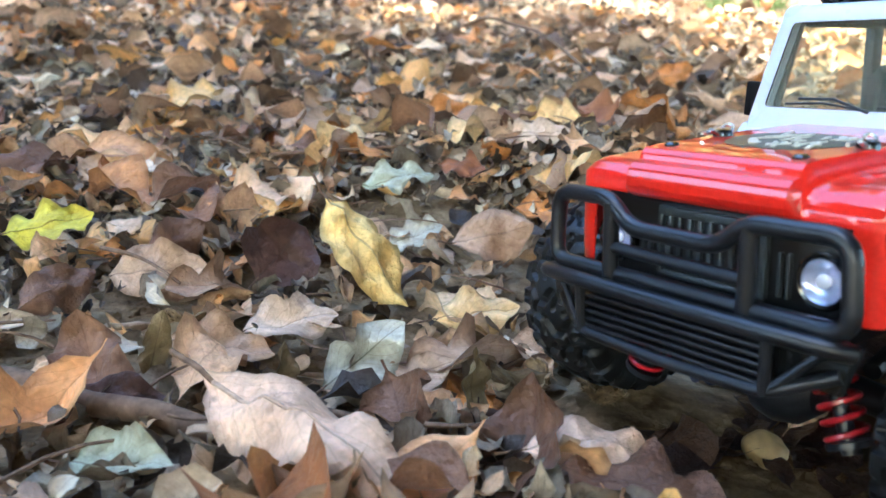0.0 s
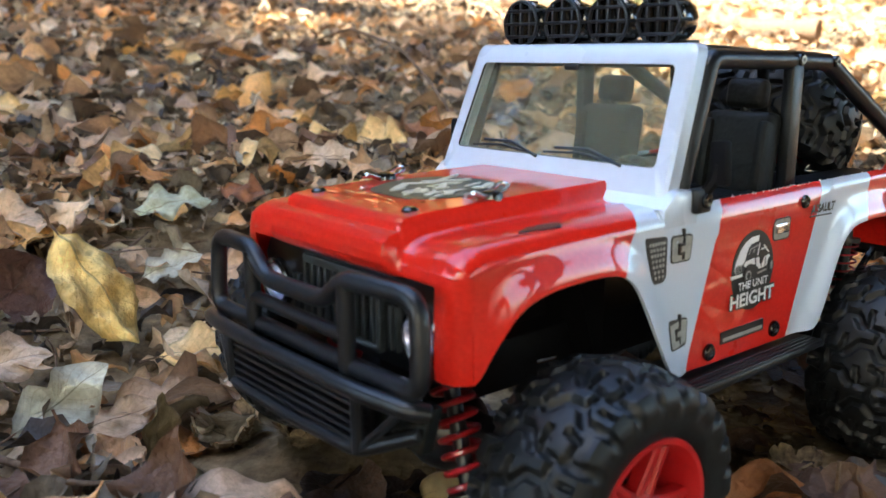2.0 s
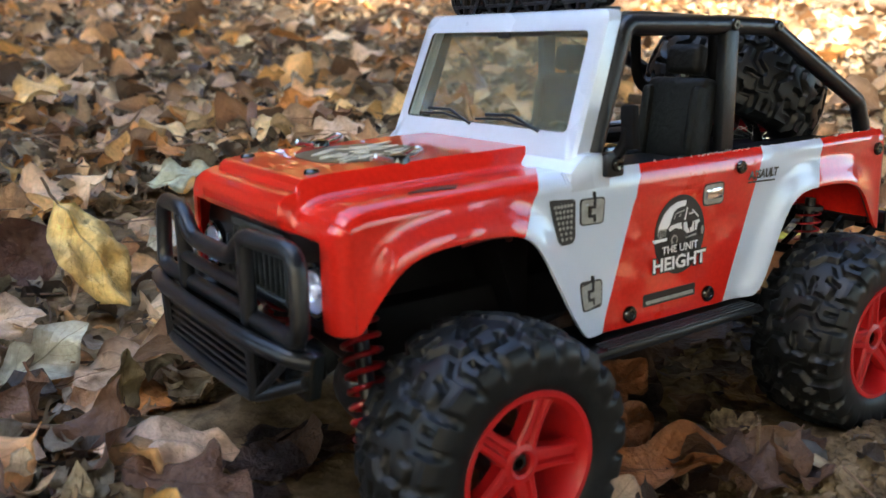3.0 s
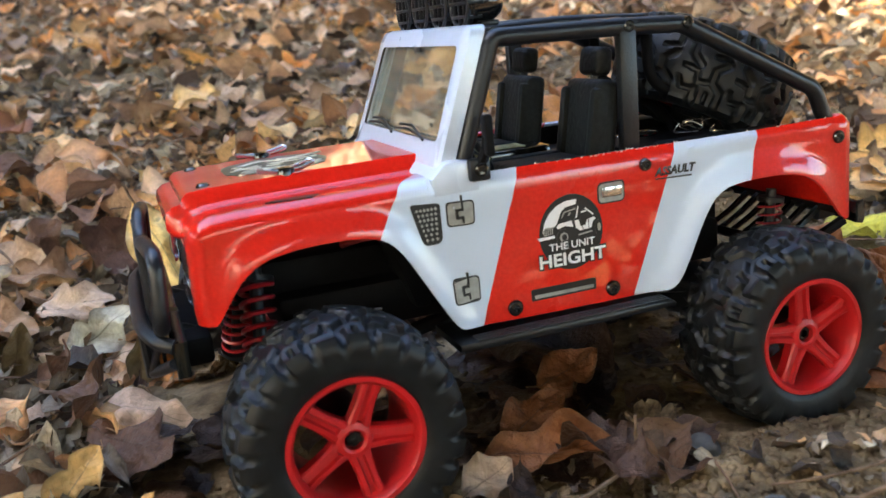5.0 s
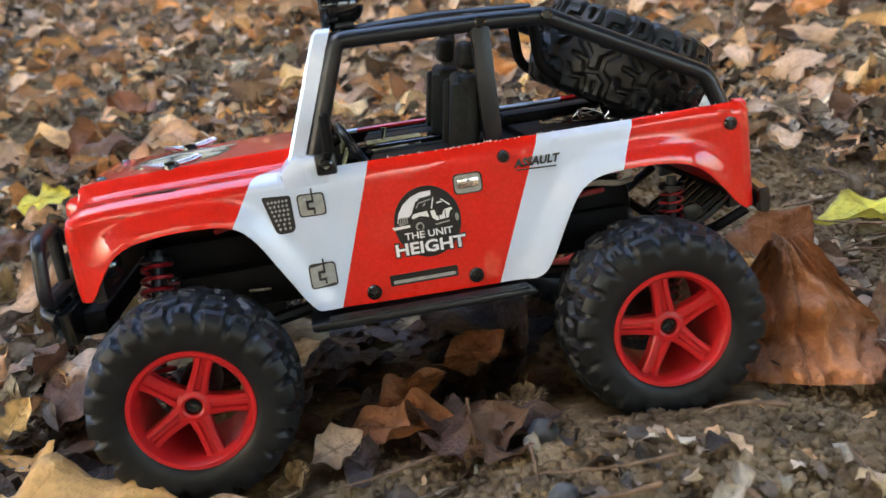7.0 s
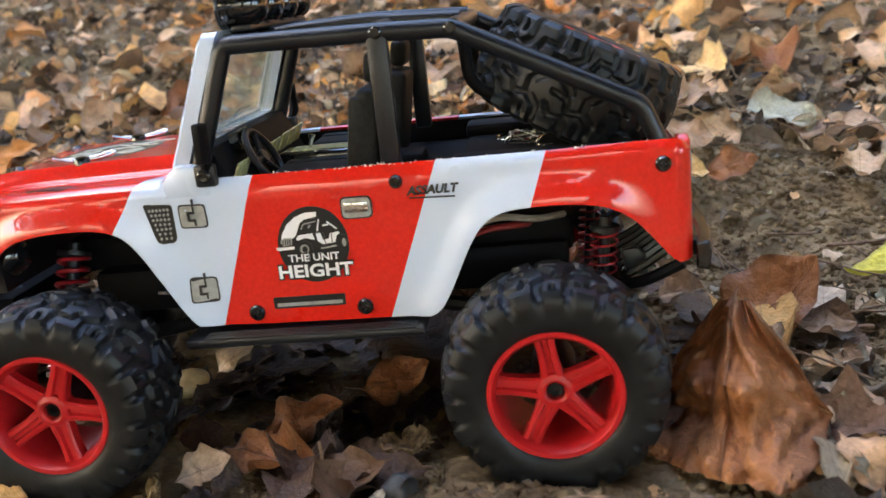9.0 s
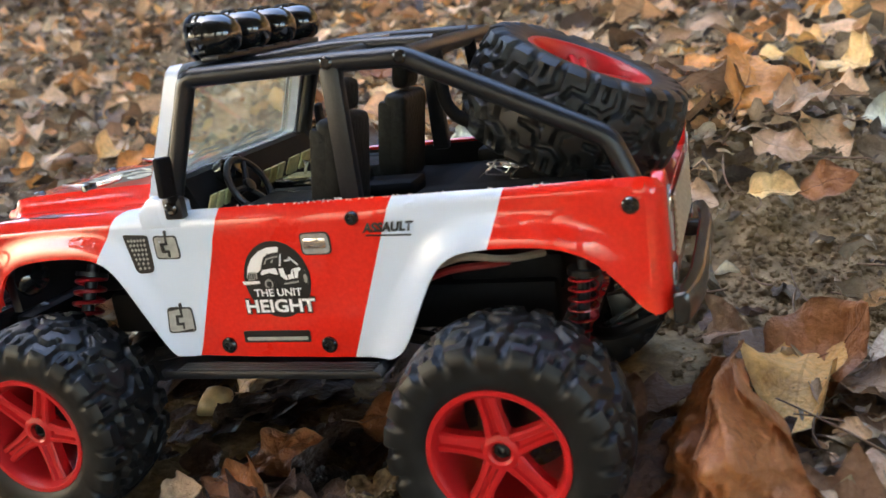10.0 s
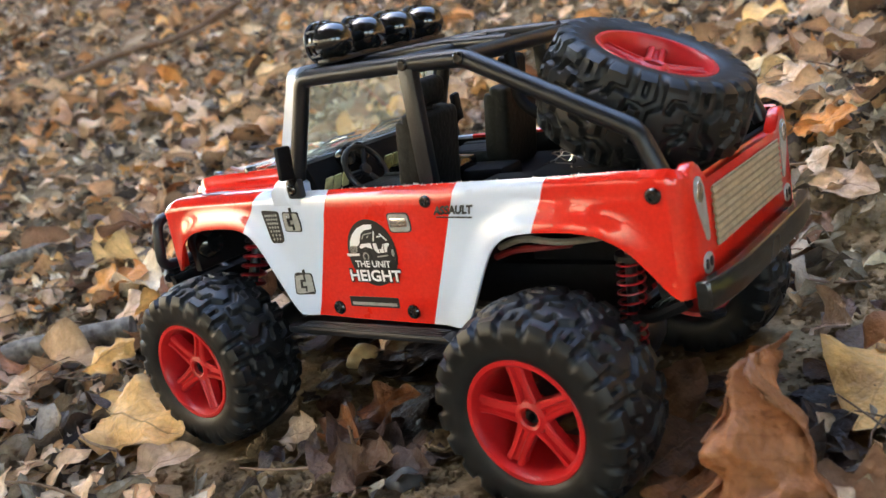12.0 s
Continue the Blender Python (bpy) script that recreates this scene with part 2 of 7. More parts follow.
LITTER_COLOURS = [(0.0, (0.069, 0.045, 0.028)), (0.10, (0.194, 0.118, 0.067)), (0.20, (0.343, 0.224, 0.130)), (0.30, (0.594, 0.381, 0.206)), (0.40, (0.731, 0.515, 0.326)),
                  (0.48, (0.457, 0.224, 0.092)), (0.56, (0.754, 0.347, 0.103)), (0.64, (0.820, 0.616, 0.413)), (0.72, (0.251, 0.129, 0.065)), (0.80, (0.820, 0.694, 0.500)),
                  (0.87, (0.820, 0.470, 0.152)), (0.94, (0.685, 0.370, 0.152)), (1.0, (0.708, 0.470, 0.282))]
SCRAP_COLOURS = [(0.0, (0.035, 0.027, 0.021)), (0.16, (0.093, 0.071, 0.051)), (0.32, (0.197, 0.154, 0.106)), (0.46, (0.325, 0.262, 0.181)), (0.58, (0.232, 0.205, 0.146)), (0.68, (0.429, 0.365, 0.270)),
                 (0.78, (0.510, 0.353, 0.211)), (0.88, (0.696, 0.410, 0.184)), (0.94, (0.603, 0.513, 0.389)), (1.0, (0.800, 0.707, 0.508))]
LEAF_LITTER = leaf_material("leaf_litter", False, LITTER_COLOURS)
LEAF_TAN = leaf_material("leaf_tan", True, [(0.0, (0.46, 0.30, 0.185)), (1.0, (0.60, 0.43, 0.29))])
LEAF_BUFF = leaf_material("leaf_buff", True, [(0.0, (0.62, 0.46, 0.32)), (1.0, (0.70, 0.54, 0.40))])
LEAF_FAWN = leaf_material("leaf_fawn", True, [(0.0, (0.72, 0.50, 0.34)), (1.0, (0.78, 0.57, 0.41))])
LEAF_BROWN = leaf_material("leaf_brown", True, [(0.0, (0.13, 0.068, 0.040)), (1.0, (0.27, 0.15, 0.088))])
LEAF_RUST = leaf_material("leaf_rust", True, [(0.0, (0.22, 0.080, 0.028)), (1.0, (0.34, 0.145, 0.055))])
LEAF_GOLD = leaf_material("leaf_gold", True, [(0.0, (0.78, 0.48, 0.15)), (1.0, (0.82, 0.60, 0.30))])
LEAF_HONEY = leaf_material("leaf_honey", True, [(0.0, (0.68, 0.40, 0.14)), (1.0, (0.74, 0.47, 0.20))])
LEAF_YELLOW = leaf_material("leaf_yellow", True, [(0.0, (0.62, 0.57, 0.05)), (1.0, (0.68, 0.60, 0.09))])
LEAF_STRAW = leaf_material("leaf_straw_yellow", True, [(0.0, (0.84, 0.62, 0.22)), (1.0, (0.86, 0.69, 0.32))])
LEAF_DARK = leaf_material("leaf_dark_maroon", True, [(0.0, (0.065, 0.032, 0.026)), (1.0, (0.085, 0.042, 0.032))])
LEAF_PALE = leaf_material("leaf_pale_green", True, [(0.0, (0.46, 0.50, 0.37)), (1.0, (0.58, 0.57, 0.46))])
# brown leaf palette darkened to carry the shade under the truck
LEAF_SHADE_BROWN = leaf_material("leaf_shade_brown", False, [(0.0, (0.018, 0.011, 0.008)), (0.5, (0.042, 0.024, 0.016)), (0.85, (0.085, 0.044, 0.025)), (1.0, (0.15, 0.085, 0.048))])
LEAF_MIXED = leaf_material("leaf_mixed", True, LITTER_COLOURS)

LEAF_ORANGE = leaf_material("leaf_orange", True, [(0.0, (0.58, 0.24, 0.06)), (1.0, (0.66, 0.34, 0.12))])
LEAF_COPPER = leaf_material("leaf_copper", True, [(0.0, (0.34, 0.145, 0.060)), (1.0, (0.40, 0.18, 0.078))])
LEAF_OLIVE = leaf_material("leaf_olive_brown", True, [(0.0, (0.17, 0.135, 0.06)), (1.0, (0.27, 0.20, 0.10))])
LEAF_SCRAP = leaf_material("leaf_scraps", False, SCRAP_COLOURS)
LEAF_CROWN = leaf_material("leaf_crown", False, [(0.0, (0.06, 0.09, 0.02)), (0.6, (0.12, 0.13, 0.03)), (1.0, (0.30, 0.20, 0.05))])

LEAF_AUTUMN = leaf_material("leaf_autumn_crown", False, [(0.0, (0.10, 0.085, 0.02)), (0.4, (0.34, 0.21, 0.05)), (0.8, (0.50, 0.33, 0.10)), (1.0, (0.60, 0.45, 0.20))])


def soil_material():
    m, nodes, links, b = node_material("forest_soil", 0.95, specular=0.15)
    co = nodes.new("ShaderNodeTexCoord")
    wide = add(nodes, "ShaderNodeTexNoise", Scale=5.0, Detail=6.0, Roughness=0.6)
    mid = add(nodes, "ShaderNodeTexNoise", Scale=55.0, Detail=8.0, Roughness=0.7)
    crumb = add(nodes, "ShaderNodeTexVoronoi", Scale=170.0)
    for n in (wide, mid, crumb):
        links.new(co.outputs["Object"], n.inputs["Vector"])
    c = ramp(nodes, links, mid.outputs[0], [(0.3, (0.060, 0.043, 0.026)), (0.5, (0.205, 0.152, 0.090)), (0.68, (0.36, 0.28, 0.175))])
    c2 = ramp(nodes, links, wide.outputs[0], [(0.35, (0.75, 0.72, 0.68)), (0.65, (1.2, 1.12, 1.0))])
    c = blend(nodes, links, 1.0, c, c2, "MULTIPLY")
    # away from the clearing's middle trodden leaves tint the soil
    flake = add(nodes, "ShaderNodeTexVoronoi", Scale=26.0)
    links.new(co.outputs["Object"], flake.inputs["Vector"])
    tone = nodes.new("ShaderNodeSeparateColor")
    links.new(flake.outputs["Color"], tone.inputs[0])
    leafy = ramp(nodes, links, tone.outputs[0], [(0.0, (0.06, 0.04, 0.028)), (0.3, (0.17, 0.10, 0.06)), (0.5, (0.40, 0.26, 0.15)), (0.7, (0.26, 0.14, 0.07)), (1.0, (0.58, 0.42, 0.27))])
    away = nodes.new("ShaderNodeVectorMath")
    away.operation = "DISTANCE"
    links.new(co.outputs["Object"], away.inputs[0])
    away.inputs[1].default_value = (0.14, 0.25, 0.07)
    spread = nodes.new("ShaderNodeMapRange")
    spread.inputs["From Min"].default_value, spread.inputs["From Max"].default_value = 0.9, 1.8
    spread.inputs["To Max"].default_value = 0.75
    links.new(away.outputs["Value"], spread.inputs["Value"])
    links.new(blend(nodes, links, spread.outputs[0], c, leafy), b.inputs["Base Color"])
    h = math_node(nodes, links, "ADD", mid.outputs[0], math_node(nodes, links, "MULTIPLY", crumb.outputs[0], 0.5))
    bump(nodes, links, b, h, 1.0, 0.0042)
    return m


SOIL = soil_material()
BARK = plain("grey_bark", (0.16, 0.14, 0.115), 0.85, grain=0.6, scale=220, relief=0.002, specular=0.2)
TWIG = plain("dry_twig", (0.17, 0.11, 0.07), 0.8, grain=0.4, scale=300, relief=0.0006, specular=0.2)
STONE = plain("grey_stone", (0.085, 0.085, 0.08), 0.8, grain=0.5, scale=150, relief=0.001, specular=0.3)
GRASS = plain("green_grass", (0.07, 0.10, 0.03), 0.6, grain=0.4, specular=0.2)
HUSK = plain("bristly_husk", (0.20, 0.135, 0.07), 0.9, grain=0.6, scale=500, relief=0.0012, specular=0.1)
NUT = plain("tan_nut", (0.42, 0.29, 0.13), 0.45, grain=0.3, scale=200)


# ---- mesh helpers (truck parts are drawn in millimetres) ----
MM = 0.001


def part(name, bm, material, parent, label="", unit=MM, sharp=38):
    """Links a bmesh as one mesh object under a thing or a part."""
    bmesh.ops.recalc_face_normals(bm, faces=bm.faces[:])
    for f in bm.faces:
        f.smooth = True
    for e in bm.edges:
        if len(e.link_faces) == 2 and e.calc_face_angle(0) > radians(sharp):
            e.smooth = False
    for v in bm.verts:
        v.co *= unit
    me = bpy.data.meshes.new(name)
    bm.to_mesh(me)
    bm.free()
    me.materials.append(material)
    ob = new(name, me)
    ob.parent = parent
    if label:
        ob["label"] = label
    return ob


def thing_mesh(name, bm, material, m, label, category, group="", kind=""):
    ob = part(name, bm, material, None, unit=1.0)
    ob.matrix_world = m
    return tagged(ob, label, category, group, kind)


def box(bm, c, s, bevel=0.6, m=None, segments=2):
    made = bmesh.ops.create_cube(bm, size=1.0, matrix=(m or Matrix()) @ Matrix.Translation(c) @ Matrix.Diagonal((*s, 1)))
    if bevel:
        edges = list({e for v in made["verts"] for e in v.link_edges})
        bmesh.ops.bevel(bm, geom=edges, offset=bevel, segments=segments, affect="EDGES", profile=0.5)
    return bm


def prism(bm, outline, axis, lo, hi, bevel=0.0, segments=2):
    """Extrudes an outline of (a, b) along axis 0, 1 or 2 from lo to hi."""
    def at(p, h):
        q = list(p)
        q.insert(axis, h)
        return q
    a = [bm.verts.new(at(p, lo)) for p in outline]
    b = [bm.verts.new(at(p, hi)) for p in outline]
    fs = [bm.faces.new(a), bm.faces.new(b[::-1])]
    n = len(a)
    for i in range(n):
        fs.append(bm.faces.new((a[i], b[i], b[(i + 1) % n], a[(i + 1) % n])))
    if bevel:
        rim = list({e for f in fs[:2] for e in f.edges})
        bmesh.ops.bevel(bm, geom=rim, offset=bevel, segments=segments, affect="EDGES", profile=0.5)
    return bm


def rounded(pts, radius, k=4, closed=False):
    """A polyline with its corners rounded."""
    pts = [Vector(p) for p in pts]
    n = len(pts)
    out = []
    for i, p in enumerate(pts):
        if not closed and i in (0, n - 1):
            out.append(p)
            continue
        a, b = pts[i - 1] - p, pts[(i + 1) % n] - p
        r = min(radius, a.length * 0.48, b.length * 0.48)
        pa, pb = p + a.normalized() * r, p + b.normalized() * r
        for j in range(k + 1):
            t = j / k
            out.append(pa * (1 - t) ** 2 + p * 2 * t * (1 - t) + pb * t * t)
    return out


def tube(bm, pts, r, n=10, closed=False):
    """A round bar along a path; r may be one radius or one a point."""
    pts = [Vector(p) for p in pts]
    count = len(pts)
    radii = [r] * count if isinstance(r, (int, float)) else list(r)
    rings, up = [], None
    for i, p in enumerate(pts):
        if closed:
            d = (pts[(i + 1) % count] - pts[i - 1]).normalized()
        else:
            d = (pts[min(i + 1, count - 1)] - pts[max(i - 1, 0)]).normalized()
        if up is None:
            up = d.orthogonal().normalized()
        up = (up - d * up.dot(d)).normalized()
        side = d.cross(up)
        rings.append([bm.verts.new(p + (up * math.cos(a) + side * math.sin(a)) * radii[i]) for a in (2 * math.pi * j / n for j in range(n))])
    spans = count if closed else count - 1
    for i in range(spans):
        a, b = rings[i], rings[(i + 1) % count]
        for j in range(n):
            bm.faces.new((a[j], a[(j + 1) % n], b[(j + 1) % n], b[j]))
    if not closed:
        bm.faces.new(rings[0][::-1])
        bm.faces.new(rings[-1])
    return bm


def lathe(bm, profile, n=32, m=None):
    """Turns (radius, height) round the local z axis."""
    m = m or Matrix()
    rings = []
    for r, h in profile:
        if r < 1e-6:
            rings.append([bm.verts.new(m @ Vector((0, 0, h)))])
        else:
            rings.append([bm.verts.new(m @ Vector((r * math.cos(a), r * math.sin(a), h))) for a in (2 * math.pi * j / n for j in range(n))])
    for a, b in zip(rings, rings[1:]):
        for j in range(n):
            k = (j + 1) % n
            if len(a) == 1 and len(b) == 1:
                continue
            if len(a) == 1:
                bm.faces.new((a[0], b[k], b[j]))
            elif len(b) == 1:
                bm.faces.new((a[j], a[k], b[0]))
            else:
                bm.faces.new((a[j], a[k], b[k], b[j]))
    return bm


def sheet(bm, rows):
    """Quads over a grid of points."""
    vs = [[bm.verts.new(p) for p in row] for row in rows]
    for a, b in zip(vs, vs[1:]):
        for i in range(len(a) - 1):
            bm.faces.new((a[i], a[i + 1], b[i + 1], b[i]))
    return bm


def thicken(bm, t):
    bmesh.ops.recalc_face_normals(bm, faces=bm.faces[:])
    bmesh.ops.solidify(bm, geom=bm.faces[:], thickness=t)
    return bm


def lettering(text, size, bold=0.0, shear=0.0):
    """The outline of a word as a flat bmesh in x and y, centred."""
    cu = bpy.data.curves.new("word", "FONT")
    cu.body, cu.size, cu.offset, cu.shear = text, size, bold, shear
    cu.align_x, cu.align_y, cu.resolution_u = "CENTER", "CENTER", 3
    ob = new("word", cu)
    me = bpy.data.meshes.new_from_object(ob.evaluated_get(bpy.context.evaluated_depsgraph_get()))
    bm = bmesh.new()
    bm.from_mesh(me)
    bpy.data.objects.remove(ob)
    bpy.data.meshes.remove(me)
    return bm


# ---- the toy truck ----
TRUCK_POSE = SLOPE @ pose(0.1433, 0.2477, 0.0031, 0, 0, -145.6) @ pose(0, 0, 0, 0, -1.5, 0) @ pose(0, 0, 0, 4.1)
truck = new("toy_truck")
truck.matrix_world = TRUCK_POSE
tagged(truck, "red and white off-road toy truck with black roll cage", "toy truck")

LOWER = [(98.5, 60.0), (96, 59.6), (93.5, 60.5), (90.5, 65.6), (85, 73), (76, 76.2), (60, 76.8), (51, 75.6), (45.7, 71.6), (39, 59.7), (32.5, 48),
         (29, 45.6), (-33, 44.9), (-37.5, 45.6), (-41, 49.5), (-48.5, 65.4), (-53, 71.2), (-60, 73.9), (-80, 73.9), (-90, 70.4), (-97, 62.5),
         (-101.5, 56.5), (-104.5, 55.2), (-108, 55.2)]




def soften(pts, times=2):
    """Rounds the corners of an open line."""
    for _ in range(times):
        out = [pts[0]]
        for (x0, z0), (x1, z1) in zip(pts, pts[1:]):
            out += [(0.75 * x0 + 0.25 * x1, 0.75 * z0 + 0.25 * z1), (0.25 * x0 + 0.75 * x1, 0.25 * z0 + 0.75 * z1)]
        pts = out + [pts[-1]]
    return pts


LOWER = soften(LOWER)
ARCHES = [[p for p in LOWER if p[0] > 30], [p for p in LOWER if -107 < p[0] < -36]]


def lower_edge(x):
    for (x0, z0), (x1, z1) in zip(LOWER, LOWER[1:]):
        if x1 <= x <= x0:
            t = (x0 - x) / (x0 - x1)
            return z0 + (z1 - z0) * t
    return 60.0


def arch_distance(x, z):
    best = 99.0
    for group in ARCHES:
        for (ax, az), (bx, bz) in zip(group, group[1:]):
            dx, dz = bx - ax, bz - az
            t = max(0.0, min(1.0, ((x - ax) * dx + (z - az) * dz) / (dx * dx + dz * dz)))
            best = min(best, math.hypot(x - ax - dx * t, z - az - dz * t))
    return best


def side_y(x, z):
    """Half width of the shell at x, z, with the raised lips round the wheel arches and a soft waist line."""
    d = arch_distance(x, z)
    s = max(0.0, 1 - d / 9.0)
    lip = 2.2 * s * s * (3 - 2 * s) * max(0.0, min(1.0, (95.5 - x) / 9)) * max(0.0, min(1.0, (x + 103.0) / 16))
    waist = (0.45 if x > -36 else 0.18) * math.exp(-((z - 80.5) / 1.3) ** 2) if x < 30 else 0.0
    return 43.1 + (65 - z) * 0.014 + lip + waist


def belt(x):
    if x > 36:
        return 84.8 - 0.022 * (x - 36) - 0.07 * max(0.0, x - 84)
    if x > 30:
        return 88.2
    return 87.9 + 0.4 * max(0.0, min(1.0, (-70 - x) / 20))


def side_panel(sign):
    bm = bmesh.new()
    xs = sorted({round(94.6 - i * 1.25, 3) for i in range(160) if 94.6 - i * 1.25 > -102.0} | {-102.6, 36.0, 36.05, 30.0, 30.05} | {p[0] for p in LOWER if -104 < p[0] < 94}, reverse=True)
    rows = []
    for x in xs:
        lo, hi = lower_edge(x), belt(x)
        row = []
        for j in range(19):
            t = j / 18
            z = lo + (hi - lo) * (t ** 1.15)
            y = side_y(x, z)
            if x <= 36 and hi - z < 2.2:  # rolled top edge
                y -= 1.6 * (1 - (hi - z) / 2.2) ** 2
            row.append((x, sign * y, z))
        rows.append(row)
    for k in range(1, 9):  # the corner turns into the tail in one sweep
        a = radians(10.6 * k)
        x, lo, hi = -102.6 - 5.0 * math.sin(a), 55.2 + 0.9 * k / 8, belt(-102.6) - 1.2 * math.sin(a) ** 2
        row = []
        for j in range(19):
            z = lo + (hi - lo) * ((j / 18) ** 1.15)
            roll = 1.6 * max(0.0, 1 - (hi - z) / 2.2) ** 2
            row.append((x + roll * math.sin(a), sign * (side_y(-102.6, z) - 5.0 * (1 - math.cos(a)) - roll * math.cos(a)), z))
        rows.append(row)
    sheet(bm, rows)
    thicken(bm, 1.0)
    return bm


def liner(sign):
    """The unpainted inner face of the rear wing."""
    rows = []
    for i in range(32):
        x = -36.5 - 2.08 * i
        lo, hi = lower_edge(x) + 0.6, belt(x) - 3.0
        rows.append([(x, sign * (side_y(x, lo + (hi - lo) * t) - 1.5), lo + (hi - lo) * t) for t in (0, 0.15, 0.3, 0.5, 0.75, 1.0)])
    bm = bmesh.new()
    sheet(bm, rows)
    thicken(bm, 0.3)
    return bm


def nose_point(y, s):
    """A point of bonnet, wings and front, s from 0 (windscreen) to 1 (lower end of the front)."""
    a = abs(y)
    hood = max(0.0, min(1.0, (24.6 - a) / 2.2))
    hood = hood * hood * (3 - 2 * hood)
    centre = [(30.2, 92.7), (60, 92.3), (90, 91.4), (95.2, 90.8), (96.6, 89.6), (97.0, 88.2), (99.4, 87.6), (101.0, 86.2), (101.6, 84.0), (101.6, 82.0), (100.6, 80.3), (99.0, 79.2)]
    wing = [(30.2, 88.5), (60, 88.0), (85, 87.5), (92, 87.0), (95.0, 86.0), (97.2, 84.2), (98.2, 82.0), (98.6, 80.2), (98.6, 79.8), (98.6, 79.6), (98.4, 79.4), (97.6, 79.2)]
    if a > 36.0:
        wing[7:] = [(98.6, 79.5), (98.7, 74.0), (98.8, 68.0), (98.8, 63.0), (98.5, 60.0)]
    i = min(int(s * 11), 10)
    f = s * 11 - i
    cx, cz = (centre[i][k] * (1 - f) + centre[i + 1][k] * f for k in (0, 1))
    wx, wz = (wing[i][k] * (1 - f) + wing[i + 1][k] * f for k in (0, 1))
    x, z = wx + (cx - wx) * hood, wz + (cz - wz) * hood
    if 24.6 <= a < 30:  # shallow groove beside the bonnet
        z -= 0.5 * math.sin((a - 24.6) / 5.4 * math.pi) if s < 0.5 else 0
    if a > 37.6:  # rounded shoulder: falls away on top, draws back in front
        q = min(1.0, (a - 37.6) / 5.4)
        drop = 1 - math.sqrt(max(0.0, 1 - q * q))
        w = max(0.0, min(1.0, (s * 11 - 3.2) / 3.8))
        w = w * w * (3 - 2 * w)
        z -= drop * 4.2 * (1 - w)
        x -= drop * 4.4 * w
    return x, y, z


def front_shell():
    bm = bmesh.new()
    half = [0, 6, 12, 17, 20, 21.5, 22.4, 23.0, 23.6, 24.2, 24.7, 26, 28, 31, 34, 35.95, 36.05, 37.5, 37.6, 38.6, 39.6, 40.6, 41.4, 42.1, 42.6, 42.9, 43.0]
    ys = [-v for v in half[:0:-1]] + half
    rows = [[nose_point(y, s / 44) for y in ys] for s in range(45)]
    sheet(bm, rows)
    thicken(bm, 0.9)
    return bm


side = part("side_panel", side_panel(1), SHELL, truck, "glossy red side with two slanting white bands")
far_side = part("side_panel", side_panel(-1), SHELL, truck, "glossy red side with two slanting white bands")
part("wing_inside", liner(1), LINER, side, "dull dark inside of the rear wing")
part("wing_inside", liner(-1), LINER, far_side, "dull dark inside of the rear wing")
bonnet = part("bonnet", front_shell(), SHELL, truck, "glossy red bonnet and wings")

bm = prism(bmesh.new(), [(21, 83), (21, 90), (24, 92.0), (29.6, 92.4), (31.2, 91.8), (35.0, 88.2), (35.0, 83)], 1, -43.2, 43.2, 1.4)
part("cowl", bm, WHITE_SHELL, truck, "white scuttle below the windscreen")

# tail: corner posts, lowered tailgate
tail = [(-39.0, 56.4), (39.0, 56.4), (39.0, 86.6), (38.0, 87.6), (36.6, 88.3), (34.0, 88.2), (31.4, 86.6), (28.8, 81.6), (-28.8, 81.6), (-31.4, 86.6), (-34.0, 88.2), (-36.6, 88.3), (-38.0, 87.6), (-39.0, 86.6)]
tail_panel = part("tail_panel", prism(bmesh.new(), tail, 0, -107.6, -104.0, 0.9, 3), SHELL, truck, "red tail with raised corner posts")
bm = bmesh.new()
rows = []
for i in range(33):
    z = 64.6 + 15.6 * i / 32
    x = -107.75 - 0.45 * (0.5 + 0.5 * math.cos(i / 32 * 2 * math.pi * 8))
    rows.append([(x, y, z) for y in (-27, -13, 0, 13, 27)])
sheet(bm, rows)
part("tailgate_plate", thicken(bm, -0.5), TAIL_PLATE, tail_panel, "cream-grey ribbed tailgate")


def shape(pts, radius=0.8, k=3):
    return [(p.x, p.y) for p in rounded([(x, z, 0) for x, z in pts], radius, k, True)]


def oval(cy, cz, ry, rz, n=20, power=1.0):
    return [(cy + ry * math.cos(a), cz + rz * math.sin(a)) for a in (2 * math.pi * i / n for i in range(n))]


for sign in (1, -1):
    body = shape([(sign * 30.6, 67.6), (sign * 32.4, 67.4), (sign * 36.2, 76), (sign * 37.4, 81.0), (sign * 36.6, 84.0), (sign * 34.0, 84.8), (sign * 31.8, 83), (sign * 31.0, 79.5)], 1.2)
    lamp = part("tail_lamp", prism(bmesh.new(), body, 0, -108.0, -107.4, 0.15), SILVER_PRINT, tail_panel, "silver tail lamp")
    part("lens", prism(bmesh.new(), oval(sign * 34.4, 80.6, 2.0, 2.8), 0, -108.25, -107.8, 0.1), CHROME, lamp)
    low = part("reversing_lamp", prism(bmesh.new(), oval(sign * 33.4, 62.2, 3.2, 2.8), 0, -108.0, -107.4, 0.15), SILVER_PRINT, tail_panel, "small twin lamp")
    part("lens", prism(bmesh.new(), oval(sign * 32.0, 62.2, 1.1, 1.4, 12), 0, -108.2, -107.8, 0.1), DARK_PRINT, low)
    part("lens", prism(bmesh.new(), oval(sign * 34.8, 62.2, 1.1, 1.4, 12), 0, -108.2, -107.8, 0.1), DARK_PRINT, low)

# windscreen frame: a leaning ring 8 mm deep
TILT_BACK = -0.375


